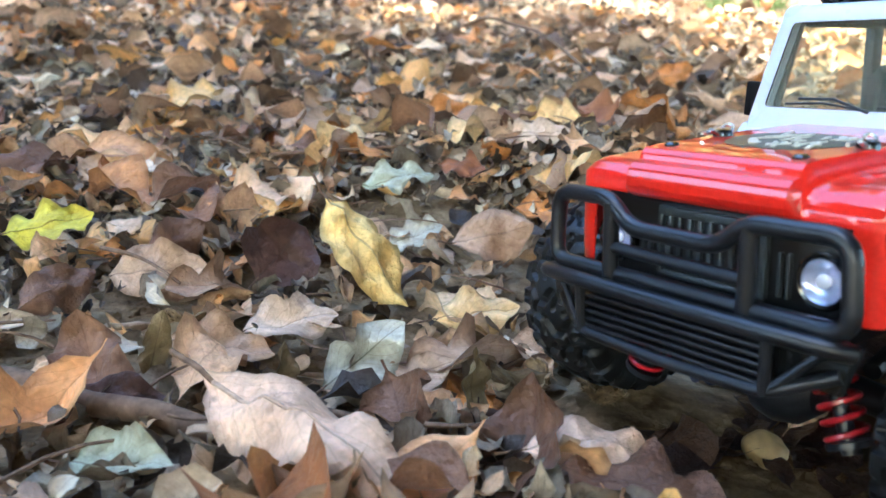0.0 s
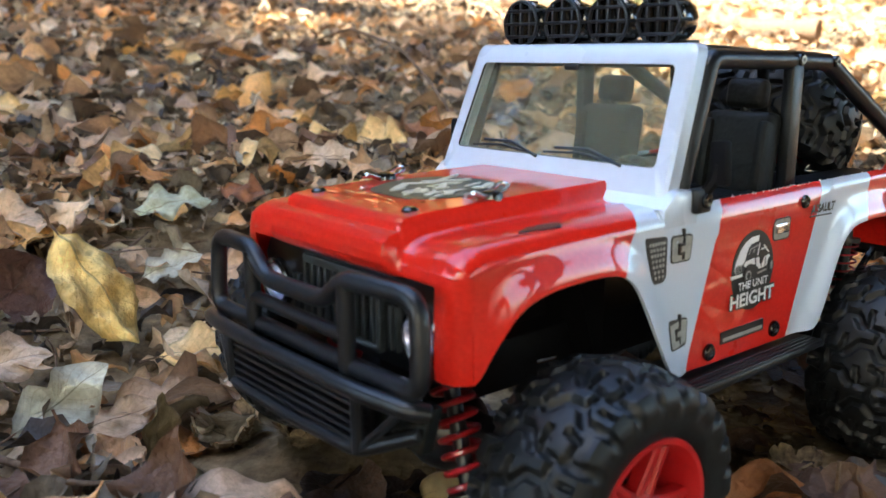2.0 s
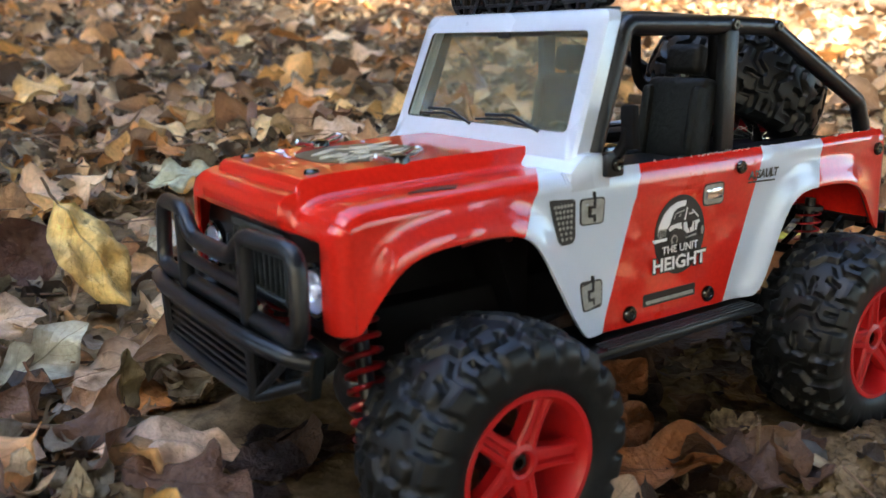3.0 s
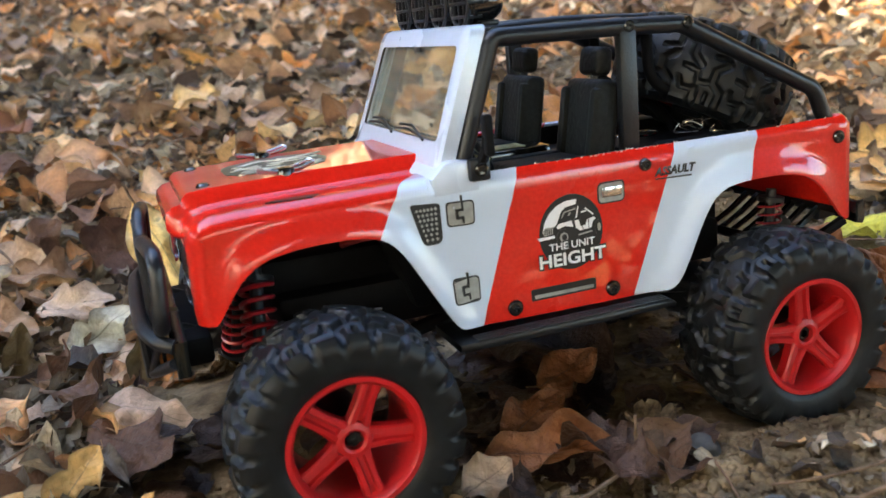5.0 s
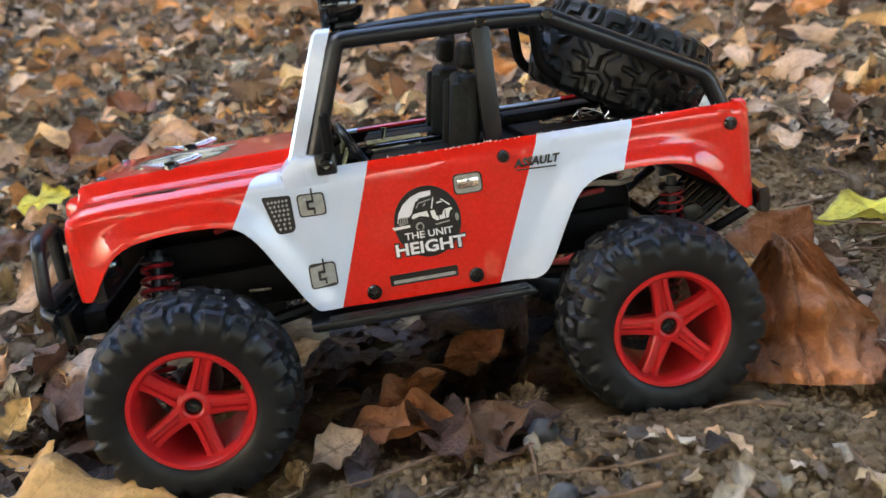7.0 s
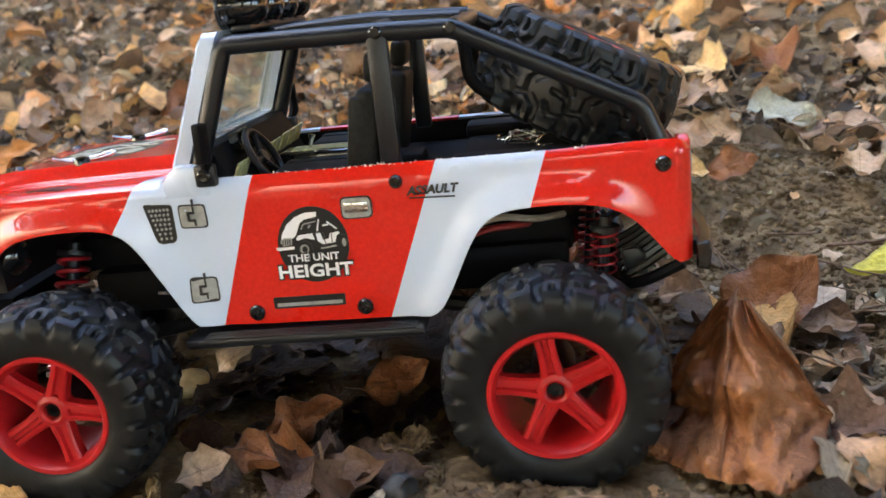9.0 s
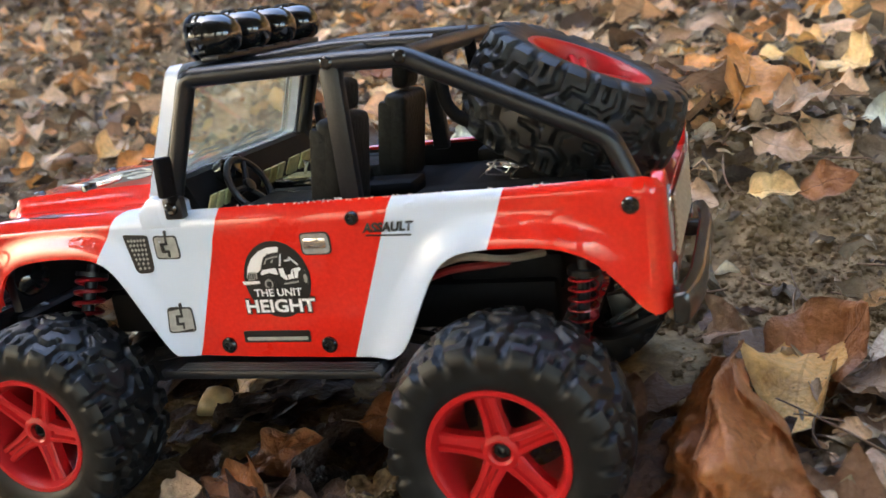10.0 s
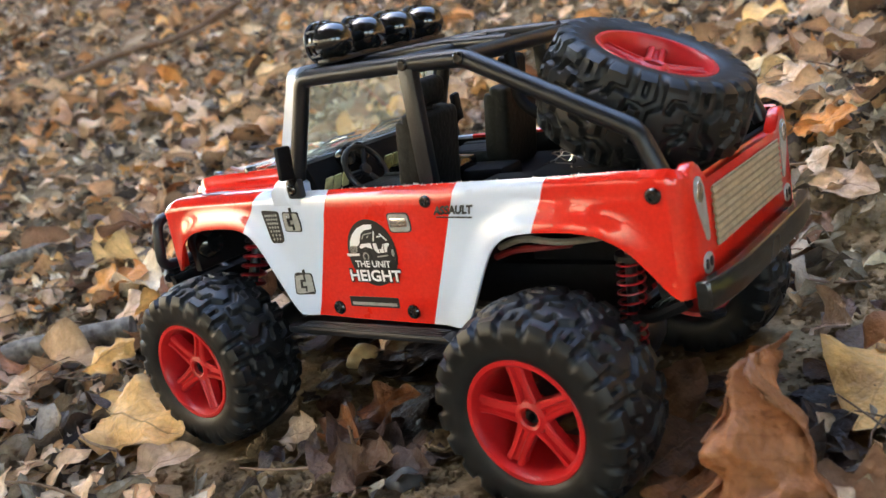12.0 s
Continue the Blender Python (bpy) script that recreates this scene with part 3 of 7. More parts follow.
def screen_ring():
    bm = bmesh.new()
    outer = rounded([(-41.2, 88.4, 0), (41.2, 88.4, 0), (38.7, 126.4, 0), (-38.7, 126.4, 0)], 3.2, 4, True)
    inner = rounded([(-36.8, 96.2, 0), (36.8, 96.2, 0), (34.8, 122.0, 0), (-34.8, 122.0, 0)], 1.8, 4, True)
    def ring(loop, depth, shrink):
        cy, cz = 0.0, 110.0
        out = []
        for p in loop:
            y, z = p.x, p.y
            y -= math.copysign(shrink, y)
            z -= math.copysign(shrink, z - cz)
            out.append(bm.verts.new((30.6 + (z - 95.5) * TILT_BACK + depth, y, z)))
        return out
    seq = [ring(outer, -5.0, 0), ring(outer, -0.9, 0), ring(outer, 0.0, 0.9), ring(inner, 0.0, -0.7), ring(inner, -0.8, 0), ring(inner, -5.0, 0)]
    n = len(outer)
    seq.append(seq[0])
    for a, b in zip(seq, seq[1:]):
        for i in range(n):
            bm.faces.new((a[i], a[(i + 1) % n], b[(i + 1) % n], b[i]))
    return bm


screen = part("windscreen_frame", screen_ring(), WHITE_SHELL, truck, "white windscreen surround")


def on_screen(y, z, depth):
    return (30.6 + (z - 95.5) * TILT_BACK + depth, y, z)


bm = bmesh.new()
sheet(bm, [[on_screen(y * (1 - (z - 96) * 0.0022), z, -1.6) for y in (-37.2, -18, 0, 18, 37.2)] for z in (95.8, 104, 113, 122.4)])
glass = part("windscreen", thicken(bm, 0.5), GLASS, screen, "smoky clear plastic windscreen")
glass.visible_shadow = False
bm = tube(bmesh.new(), rounded([on_screen(-36.6, 96.6, -0.6), on_screen(36.6, 96.6, -0.6), on_screen(34.6, 121.8, -0.6), on_screen(-34.6, 121.8, -0.6)], 1.5, 3, True), 0.55, 6, True)
part("seal", bm, DARK_PRINT, screen, "thin black printed seal")
for y0, y1, z1 in ((-3.0, -25.0, 99.6), (26.0, 3.0, 99.4)):
    bm = tube(bmesh.new(), [on_screen(y0, 96.6, 0.3), on_screen((y0 + y1) / 2, 99.8, 0.3), on_screen(y1, z1, 0.2)], 0.42, 6)
    tube(bm, [on_screen(y0 - 2, 97.2, 0.1), on_screen((y0 + y1) / 2 - 3, 98.6, 0.1), on_screen(y1 - 4, 98.0, 0.1)], 0.35, 6)
    part("wiper", bm, DARK_PRINT, screen, "black wiper")
bm = box(bmesh.new(), on_screen(0, 120.3, -0.9), (0.6, 5, 1.6), 0.2)
part("sun_sensor", bm, DARK_PRINT, screen)

# grille recess and lamps
bm = prism(bmesh.new(), [(-36, 57.5), (36, 57.5), (36.5, 74), (33, 80.5), (-33, 80.5), (-36.5, 74)], 0, 92.0, 95.6, 0.6)
front = part("front_panel", bm, DARK_PRINT, truck, "black front panel")
bm = prism(bmesh.new(), [(-15.5, 60.2), (15.5, 60.2), (15.5, 75.8), (13.5, 77.2), (-13.5, 77.2), (-15.5, 75.8)], 0, 95.2, 96.0, 0.3)
grille = part("grille", bm, GRILLE_GREY, front, "grey grille with upright slats")
bm = bmesh.new()
for z0, z1 in ((60.0, 61.4), (75.2, 77.4)):
    box(bm, (96.6, 0, (z0 + z1) / 2), (1.6, 31, z1 - z0), 0.4)
for s in (-1, 1):
    box(bm, (96.6, s * 14.9, 68.4), (1.6, 1.5, 16), 0.4)
part("grille_frame", bm, GRILLE_GREY, grille)
slat = None
for i in range(9):
    m = pose(0, (i - 4) * 3.05 * MM, 0)
    if slat is None:
        bm = box(bmesh.new(), (96.5, 0, 68.4), (1.4, 1.3, 13.6), 0.35)
        slat = part("slat", bm, GRILLE_GREY, grille)
        slat.matrix_local = m
    else:
        s = new("slat", slat.data)
        s.parent, s.matrix_local = grille, m
for i in range(8):
    bm = box(bmesh.new(), (96.1, (i - 3.5) * 3.05, 68.4), (0.5, 1.5, 13.6), 0)
    part("gap", bm, DARK_PRINT, grille)
for sign in (1, -1):
    turn = pose(0, 0, 0, 0, 90, 0)
    m = Matrix.Translation((95.4, sign * 29.4, 67.2)) @ turn
    lamp = part("headlamp", lathe(bmesh.new(), [(6.4, 0.0), (6.4, 1.8), (5.8, 2.2), (4.9, 1.8), (4.9, 0.0)], 28, m), GLOSS_BLACK, front, "round headlamp with bluish white bowl in a black ring")
    part("bowl", lathe(bmesh.new(), [(4.9, 2.0), (4.4, 1.4), (3.2, 0.7), (1.2, 0.4), (0, 0.35)], 28, m), LAMP_BOWL, lamp)
    part("lens", lathe(bmesh.new(), [(4.9, 2.0), (4.2, 3.3), (2.6, 4.1), (0, 4.4)], 28, m), LENS, lamp).visible_shadow = False
    part("lamp_back", lathe(bmesh.new(), [(6.6, -0.6), (6.9, -2.0), (6.0, -5.0), (4.0, -7.4), (0, -8.2)], 24, m), GLOSS_BLACK, lamp, "black back of the lamp bowl")
    part("bulb", lathe(bmesh.new(), [(0, 0.4), (1.5, 0.8), (1.6, 1.8), (0, 2.6)], 16, m), WHITE_PRINT, lamp)
    for dy in (18.6, 20.8):
        bm = box(bmesh.new(), (96.2, sign * dy, 66.5), (1.4, 1.0, 10), 0.3)
        part("side_marker", bm, GRILLE_GREY, front, "thin grey upright lamp")

# bull bar: bent tubes
BX = 108.2
bm = bmesh.new()
loop = [(BX - 1, -41.5, 60.8), (BX - 2.2, -41.5, 79.0), (BX - 0.5, -21.5, 79.6), (BX, -14.5, 73.2), (BX, 11.5, 73.2), (BX, 18.2, 79.4), (BX - 2.2, 40.5, 79.4), (BX - 1, 42.5, 60.8)]
tube(bm, rounded(loop, 5.0, 5, True), 2.1, 12, True)
for y in (-20.6, 19.0):
    tube(bm, [(BX, y, 60), (BX, y, 78.6)], 2.0, 12)
tube(bm, [(BX, -20.6, 67.6), (BX, 19.0, 67.2)], 1.6, 10)
for y in (-20.6, 19.0):
    tube(bm, rounded([(BX, y, 60.5), (BX - 1, y, 56), (98, y, 52)], 3, 4), 1.9, 10)
part("bull_bar", bm, BLACK, truck, "black tubular bull bar")

# front bumper with slatted centre and swept ends
bm = bmesh.new()
top = rounded([(103, -46.5, 56.4), (108.5, -44.5, 57.6), (112.0, -28, 58.6), (112.4, 0, 58.6), (112.0, 28, 58.6), (108.5, 40.0, 57.6), (105.0, 42.0, 56.6)], 6, 4)
tube(bm, top, 2.0, 10)
bumper = part("front_bumper", bm, BLACK, truck, "black front bumper with angled ends")
bm = bmesh.new()
low = rounded([(104.5, -41, 50.5), (111.4, -27, 45.2), (111.8, 0, 44.8), (111.4, 27, 45.6), (105.5, 40, 51.5)], 4, 4)
part("lower_rail", tube(bm, low, 1.5, 10), BLACK, bumper)
for s in (-1, 1):
    part("upright", tube(bmesh.new(), [(111.4, s * 27.0, 45.2), (111.9, s * 27.4, 58.4)], 1.4, 8), BLACK, bumper)
    part("brace", tube(bmesh.new(), [(111.4, s * 27.5, 46.0), (108.4, s * 38.5, 57.2)], 1.0, 8), BLACK, bumper)
part("bumper_backing", prism(bmesh.new(), [(-43, 47), (39.5, 47), (42.8, 57.6), (-45, 57.6)], 0, 101.8, 105.4, 0.5), BUMPER_BLACK, bumper, "shiny black bumper beam")
for i in range(6):
    bm = box(bmesh.new(), (110.2, 0, 47.0 + i * 1.95), (2.6, 54, 0.9), 0.25)
    part("slat", bm, BLACK, bumper)
bm = box(bmesh.new(), (107.6, 0, 51.6), (1.0, 54, 12), 0)
part("mesh_backing", bm, DARK, bumper)

# interior tub, floor, dashboard, seats
bm = box(bmesh.new(), (-40, 0, 78.4), (126, 84, 2.4), 0.4)
for s in (-1, 1):
    box(bm, (-41, s * 41.0, 82.6), (124, 1.6, 7.6), 0.3)
box(bm, (-101.5, 0, 80), (2, 80, 5), 0.3)
box(bm, (-8, 0, 81.5), (50, 13, 5), 1.5)
tub = part("tub", bm, DARK, truck, "black moulded interior")
bm = prism(bmesh.new(), [(15, 82), (19, 90.5), (21.5, 95.4), (26.0, 95.8), (26.0, 80), (15, 80)], 1, -37.5, 37.5, 1.0)
dash = part("dashboard", bm, DARK, truck, "black dashboard with olive-gold printed panels")
slope_dash = Matrix.Translation((17.2, 0, 86.8)) @ pose(0, 0, 0, 0, -25, 0)
for y, w, h, dz in ((-23, 26, 9.0, 0.6), (-1, 14, 8.4, 0.4), (30, 12, 8.4, 0.0)):
    bm = bmesh.new()
    for k in range(3):
        box(bm, (-0.7, y + (k - 1) * w * 0.34, dz), (0.7, w * 0.28, h), 0.25, slope_dash)
    part("dash_panel", bm, GOLD_PRINT, dash, "olive-gold printed panel")
for y in (14, 21):
    m = Matrix.Translation((19.0, y, 94.0)) @ pose(0, 0, 0, 0, -65, 0)
    part("dial", lathe(bmesh.new(), [(3.4, -1), (3.4, 1.6), (2.8, 1.8), (2.6, 1.0), (0, 0.9)], 20, m), GLOSS_BLACK, dash)
m = Matrix.Translation((12.5, 19, 89.2)) @ pose(0, 0, 0, 0, -62, 0)
ringpts = [m @ Vector((8.6 * math.cos(a), 8.6 * math.sin(a), 0)) for a in (2 * math.pi * i / 30 for i in range(30))]
bm = tube(bmesh.new(), ringpts, 1.05, 8, True)
for a in (90, 210, 330):
    e = m @ Vector((8.4 * math.cos(radians(a)), 8.4 * math.sin(radians(a)), 0))
    tube(bm, [m @ Vector((0, 0, -1)), e], 0.9, 6)
lathe(bm, [(0, 1), (2.0, 0.6), (2.3, -0.6), (0.9, -1.6), (0.9, -9)], 16, m)
part("steering_wheel", bm, BLACK, truck, "black three-spoke steering wheel")
for sy in (26.0, -21.5):
    m = Matrix.Translation((-16.5, sy, 80)) @ pose(0, 0, 0, 0, -9, 0)
    bm = box(bmesh.new(), (-3.5, 0, 14.5), (7.5, 21, 28), 2.2, m, 3)
    box(bm, (-1.0, 8.8, 14), (6, 3.6, 24), 1.4, m)
    box(bm, (-1.0, -8.8, 14), (6, 3.6, 24), 1.4, m)
    seat = part("seat_back", bm, SEAT, truck, "black grained seat back")
    part("headrest", box(bmesh.new(), (-3.5, 0, 33.6), (5.4, 12, 8.4), 2.0, m, 3), SEAT, seat)
    part("headrest_post", tube(bmesh.new(), [m @ Vector((-3.5, 0, 27)), m @ Vector((-3.5, 0, 31))], 1.3, 8), BLACK, seat)
    bm = box(bmesh.new(), (-5, sy, 83.0), (26, 21, 6.5), 2.2, None, 3)
    box(bm, (-5, sy + 8.8, 84.0), (24, 4, 6), 1.6)
    box(bm, (-5, sy - 8.8, 84.0), (24, 4, 6), 1.6)
    part("seat_cushion", bm, SEAT, truck, "black grained seat cushion")
bm = box(bmesh.new(), (-3, 3, 85.0), (30, 12, 5.5), 1.6)
console = part("centre_console", bm, GLOSS_BLACK, truck, "glossy black centre console")
part("console_print", box(bmesh.new(), (-1, 3, 87.8), (18, 8.0, 0.5), 0.2), GOLD_PRINT, console, "gold printed top")
part("gear_lever", tube(bmesh.new(), [(4, 3, 84), (2, 3, 90), (1.5, 3, 92)], [0.7, 0.6, 1.2], 8), CHROME, truck, "slim bright gear lever")



def scraps():
    """A small tangle of thin shavings on the load bed."""
    r = random.Random(9)
    bm = bmesh.new()
    for _ in range(6):
        c = Vector((r.gauss(-64, 4), r.gauss(20, 4), 86.8))
        pts = [c + Vector((r.uniform(-6, 6), r.uniform(-5, 5), r.uniform(-0.5, 4.5))) for _ in range(4)]
        tube(bm, rounded(pts, 2, 3), 0.16, 4)
    return bm


# bed: raised deck with a bright oval badge and a rolled bundle
bm = box(bmesh.new(), (-70, 0, 81), (50, 78, 3), 0.8)
for s in (-1, 1):
    box(bm, (-66, s * 31, 84), (44, 12, 5), 1.5)
deck = part("bed_deck", bm, DARK, truck, "black moulded load bed")
bm = tube(bmesh.new(), [(-62.6 + 8.0 * math.cos(a), -13.5 + 7.0 * math.sin(a), 83.2) for a in (2 * math.pi * i / 24 for i in range(24))], 0.35, 6, True)
for d in (-3, 0, 3):
    tube(bm, [(-67 + d, -17, 83.2), (-58 + d, -10, 83.2)], 0.3, 5)
part("wire_scraps", scraps(), STEEL, deck, "loose curls of thin bright wire")
part("oval_badge", bm, CHROME, deck, "bright oval line badge")

# roll cage
cage = None
for s in (1, -1):
    rail = rounded([(24.3, s * 39.0, 91.5), (13.0, s * 38.2, 122.6), (-28, s * 37, 122.0), (-48, s * 36.8, 121.2), (-95.5, s * 37.2, 97.4), (-101.0, s * 37.4, 84.0)], 2.6, 5)
    bm = tube(bmesh.new(), rail, 2.6, 12)
    if cage is None:
        cage = part("roll_cage", bm, BLACK, truck, "black moulded tubular roll cage")
    else:
        part("side_rail", bm, BLACK, cage)
    part("pillar", box(bmesh.new(), (-28.5, s * 37.4, 103.5), (5.6, 3.6, 36.5), 0.9), BLACK, cage)
    part("inner_stay", tube(bmesh.new(), rounded([(-49, s * 16, 121), (-50, s * 16, 104), (-72, s * 14, 92), (-80, s * 13, 82)], 5, 4), 1.8, 10), DARK, cage)
for x, z in ((11.5, 123.0), (-28, 122.4), (-48.5, 121.4)):
    part("cross_bar", tube(bmesh.new(), [(x, -37, z), (x, 37, z)], 2.4, 12), BLACK, cage)
for y in (-13, 13):
    part("roof_bar", tube(bmesh.new(), rounded([(13, y, 123.6), (-20, y, 124.6), (-49, y * 1.15, 123.0)], 6, 3), 2.0, 10), BLACK, cage)
for x, z in ((10.5, 122.6), (-28.5, 122.0), (-48.0, 121.4)):
    for s in (1, -1):
        m = Matrix.Translation((x, s * 39.3, z)) @ pose(0, 0, 0, -90 * s, 0, 0)
        part("cage_bolt", lathe(bmesh.new(), [(1.7, -1.2), (1.7, 0.5), (1.2, 0.9), (0.6, 0.9), (0.5, 0.4), (0, 0.4)], 14, m), GLOSS_BLACK, cage)
bm = box(bmesh.new(), (-14, 0, 125.3), (30, 9, 0.8), 0.3)
part("roof_strip", bm, SILVER_PRINT, cage, "silver-grey roof strip")

# lamp bar with four hooded lamps
bm = box(bmesh.new(), (9.5, 0, 126.4), (5.5, 62, 1.6), 0.5)
for y in (-20, -4, 12):
    box(bm, (6.5, y, 127.2), (1.2, 7, 0.6), 0.15)
bar = part("lamp_bar", bm, BLACK, truck, "black roof bar carrying four round lamps")
LX, LZ, K = 9.4, 132.2, 0.86
for y in (-24.4, -8.1, 8.1, 24.4):
    m = Matrix.Translation((LX, y, LZ)) @ pose(0, 0, 0, 0, 90, 0)
    bowl = [(0, -7.6), (2.4, -7.3), (4.6, -6.0), (6.2, -3.6), (7.0, -0.4), (7.25, 2.4), (7.3, 3.6), (7.9, 3.9), (7.9, 5.0), (7.4, 5.4), (7.2, 6.8), (6.6, 6.9), (6.2, 5.6), (0, 5.2)]
    lamp = part("roof_lamp", lathe(bmesh.new(), [(r * K, h * K) for r, h in bowl], 30, m), GLOSS_BLACK, bar, "glossy black bowl lamp")
    bm = bmesh.new()
    for k in (-3.6, 0, 3.6):
        w = 2 * math.sqrt(6.4 ** 2 - k * k)
        box(bm, (LX + 6.2, y + k, LZ), (1.1, 0.9, w), 0.3)
        box(bm, (LX + 6.4, y, LZ + k), (1.1, w, 0.9), 0.3)
    for k in range(10):
        a = 2 * math.pi * k / 10
        tube(bm, [(LX + 1.8, y + 6.5 * math.cos(a), LZ + 6.5 * math.sin(a)), (LX + 6.4, y + 6.3 * math.cos(a), LZ + 6.3 * math.sin(a))], 0.5, 6)
    ringpts = [(LX + 6.3, y + 6.4 * math.cos(a), LZ + 6.4 * math.sin(a)) for a in (2 * math.pi * i / 24 for i in range(24))]
    tube(bm, ringpts, 0.55, 6, True)
    part("lamp_guard", bm, BLACK, lamp, "black grid guard")
    part("lamp_foot", tube(bmesh.new(), [(LX - 0.4, y, 126), (LX, y, 128)], 1.6, 8), BLACK, lamp)

# door mirrors
for s in (1, -1):
    bm = box(bmesh.new(), (21.5, s * 43.6, 89.2), (6.0, 3.0, 6.2), 0.9)
    mirror = part("door_mirror", bm, BLACK, truck, "black door mirror on a bracket")
    arm = tube(bmesh.new(), rounded([(21.0, s * 44.2, 91), (20.0, s * 46.0, 94), (19.8, s * 47.0, 98)], 2, 3), 1.5, 8)
    part("mirror_arm", arm, DARK, mirror)
    m = Matrix.Translation((19.8, s * 47.4, 98.4)) @ pose(0, 0, 0, 4 * s, 0, -10 * s)
    part("mirror_head", box(bmesh.new(), (0, 0, 0), (2.4, 5.2, 10.8), 0.8, m), DARK, mirror)
    m = Matrix.Translation((21.5, s * 45.3, 89.4)) @ pose(0, 0, 0, -90 * s, 0, 0)
    part("mirror_bolt", lathe(bmesh.new(), [(1.9, -0.6), (1.9, 0.5), (1.3, 0.9), (0.6, 0.8), (0.5, 0.3), (0, 0.3)], 14, m), GLOSS_BLACK, mirror)

# running boards with grooves
for s in (1, -1):
    bm = prism(bmesh.new(), [(33.5, 42.0), (33.5, 44.0), (-33.0, 44.0), (-34.5, 42.8), (-34.0, 41.8), (32, 41.4)], 1, s * 30.0, s * 50.4, 0.6)
    board = part("running_board", bm, BLACK, truck, "black ribbed running board")
    for k in range(4):
        part("rib", box(bmesh.new(), (-2, s * (45.6 + k * 1.4), 44.2), (60, 0.7, 0.7), 0.2), BLACK, board)

# chassis, axles, links
bm = box(bmesh.new(), (0, 0, 49), (150, 34, 14), 2.0)
chassis = part("chassis", bm, DARK, truck, "black chassis and gear boxes")
part("gear_box", box(bmesh.new(), (60, 0, 60), (52, 20, 12), 3.0), DARK, chassis)
part("battery_box", box(bmesh.new(), (-60, 0, 57), (34, 28, 12), 3.0), DARK, chassis)
part("cross_member", box(bmesh.new(), (100, 0, 50), (10, 60, 8), 1.5), DARK, chassis)
guard = part("rear_tray", box(bmesh.new(), (-105.0, 0, 57.4), (3.0, 78, 2.4), 0.5), DARK, chassis, "black slotted tray under the tail")
part("tray_rail", tube(bmesh.new(), rounded([(-104.5, 41, 54.5), (-94, 39, 49.0), (-87.5, 34, 47.0), (-87.0, 0, 46.6), (-87.5, -34, 47.0), (-94, -39, 49.0), (-104.5, -41, 54.5)], 6, 4), 1.7, 8), DARK, guard)
for k in range(7):
    part("slat", tube(bmesh.new(), [(-105.0, -5.0 + 5.9 * k, 57.4), (-96.5, -5.0 + 5.9 * k, 51.6), (-87.2, -5.0 + 5.9 * k, 46.9)], [1.3, 1.2, 1.1], 6), BUMPER_BLACK, guard)
for s in (-1, 1):
    part("link_rod", tube(bmesh.new(), [(58, s * 20, 36), (10, s * 12, 42)], 2.4, 8), BLACK, chassis)
    part("link_rod", tube(bmesh.new(), [(-58, s * 20, 36), (-10, s * 12, 42)], 2.4, 8), BLACK, chassis)
part("front_inner_arch", prism(bmesh.new(), [(96, 78), (96, 81.5), (32, 81.5), (32, 48), (36, 48), (44, 74), (50, 78)], 1, -24, 24, 0.5), DARK, chassis)
for x in (68.3, -68.3):
    bm = tube(bmesh.new(), [(x, -50, 41.5 if x > 0 else 31), (x, 50, 31)], 4.0, 12)
    lathe(bm, [(0, -11), (6, -10), (10, -5), (11, 0), (10, 5), (6, 10), (0, 11)], 18, Matrix.Translation((x, 4, 31)) @ pose(0, 0, 0, 90, 0, 0))
    part("axle", bm, BLACK, chassis, "black solid axle with round gear housing")


def spring(name, a, b, radius, turns, wire, material, label):
    """A coil over a black damper, from a to b."""
    a, b = Vector(a), Vector(b)
    d = (b - a).normalized()
    u = d.orthogonal().normalized()
    v = d.cross(u)
    n = int(turns * 18)
    pts = [a + (b - a) * (i / n) + (u * math.cos(2 * math.pi * turns * i / n) + v * math.sin(2 * math.pi * turns * i / n)) * radius for i in range(n + 1)]
    ob = part(name, tube(bmesh.new(), pts, wire, 7), material, chassis, label)
    bm = tube(bmesh.new(), [a - d * 4, b + d * 3], radius * 0.45, 10)
    tube(bm, [a - d * 1.5, a], radius * 1.15, 14)
    tube(bm, [b, b + d * 1.5], radius * 1.15, 14)
    part("damper", bm, BLACK, ob, "black damper rod")
    return ob


for s in (1, -1):
    spring("coil_spring", (80.3, s * 16.1, 62), (84.0, s * 30.4, 28.5), 4.5, 10, 0.75, SPRING_RED, "red coil spring")
    spring("coil_spring", (-85.0, s * 30, 62.0), (-81.4, s * 30, 24.0), 3.7, 14, 0.36, SPRING_RED, "red coil spring")
for pts, mat in (([(-44, 33, 63), (-52, 35, 66.0), (-60, 33, 66.0), (-64, 24, 64)], WIRE_RED), ([(-46, 33, 66), (-56, 36, 70.0), (-66, 34, 67.5), (-74, 24, 66)], WIRE_BUFF), ([(58, 30, 72), (52, 34, 74), (45, 32, 73), (40, 26, 70)], WIRE_RED)):
    part("wire", tube(bmesh.new(), rounded(pts, 8, 4), 1.0, 7), mat, chassis, "thin insulated wire")

part("steel_link", tube(bmesh.new(), [(53, 20, 49.1), (46, 20, 48.7)], 0.7, 8), STEEL, chassis, "short bright steel link")

part("bumper_bracket", prism(bmesh.new(), [(-90.8, 46.6), (-89.6, 54.6), (-94.0, 55.2), (-96.2, 53.0), (-97.0, 47.0)], 1, 24.0, 27.0, 0.8), BRACKET, chassis, "shiny grey-black bumper bracket")

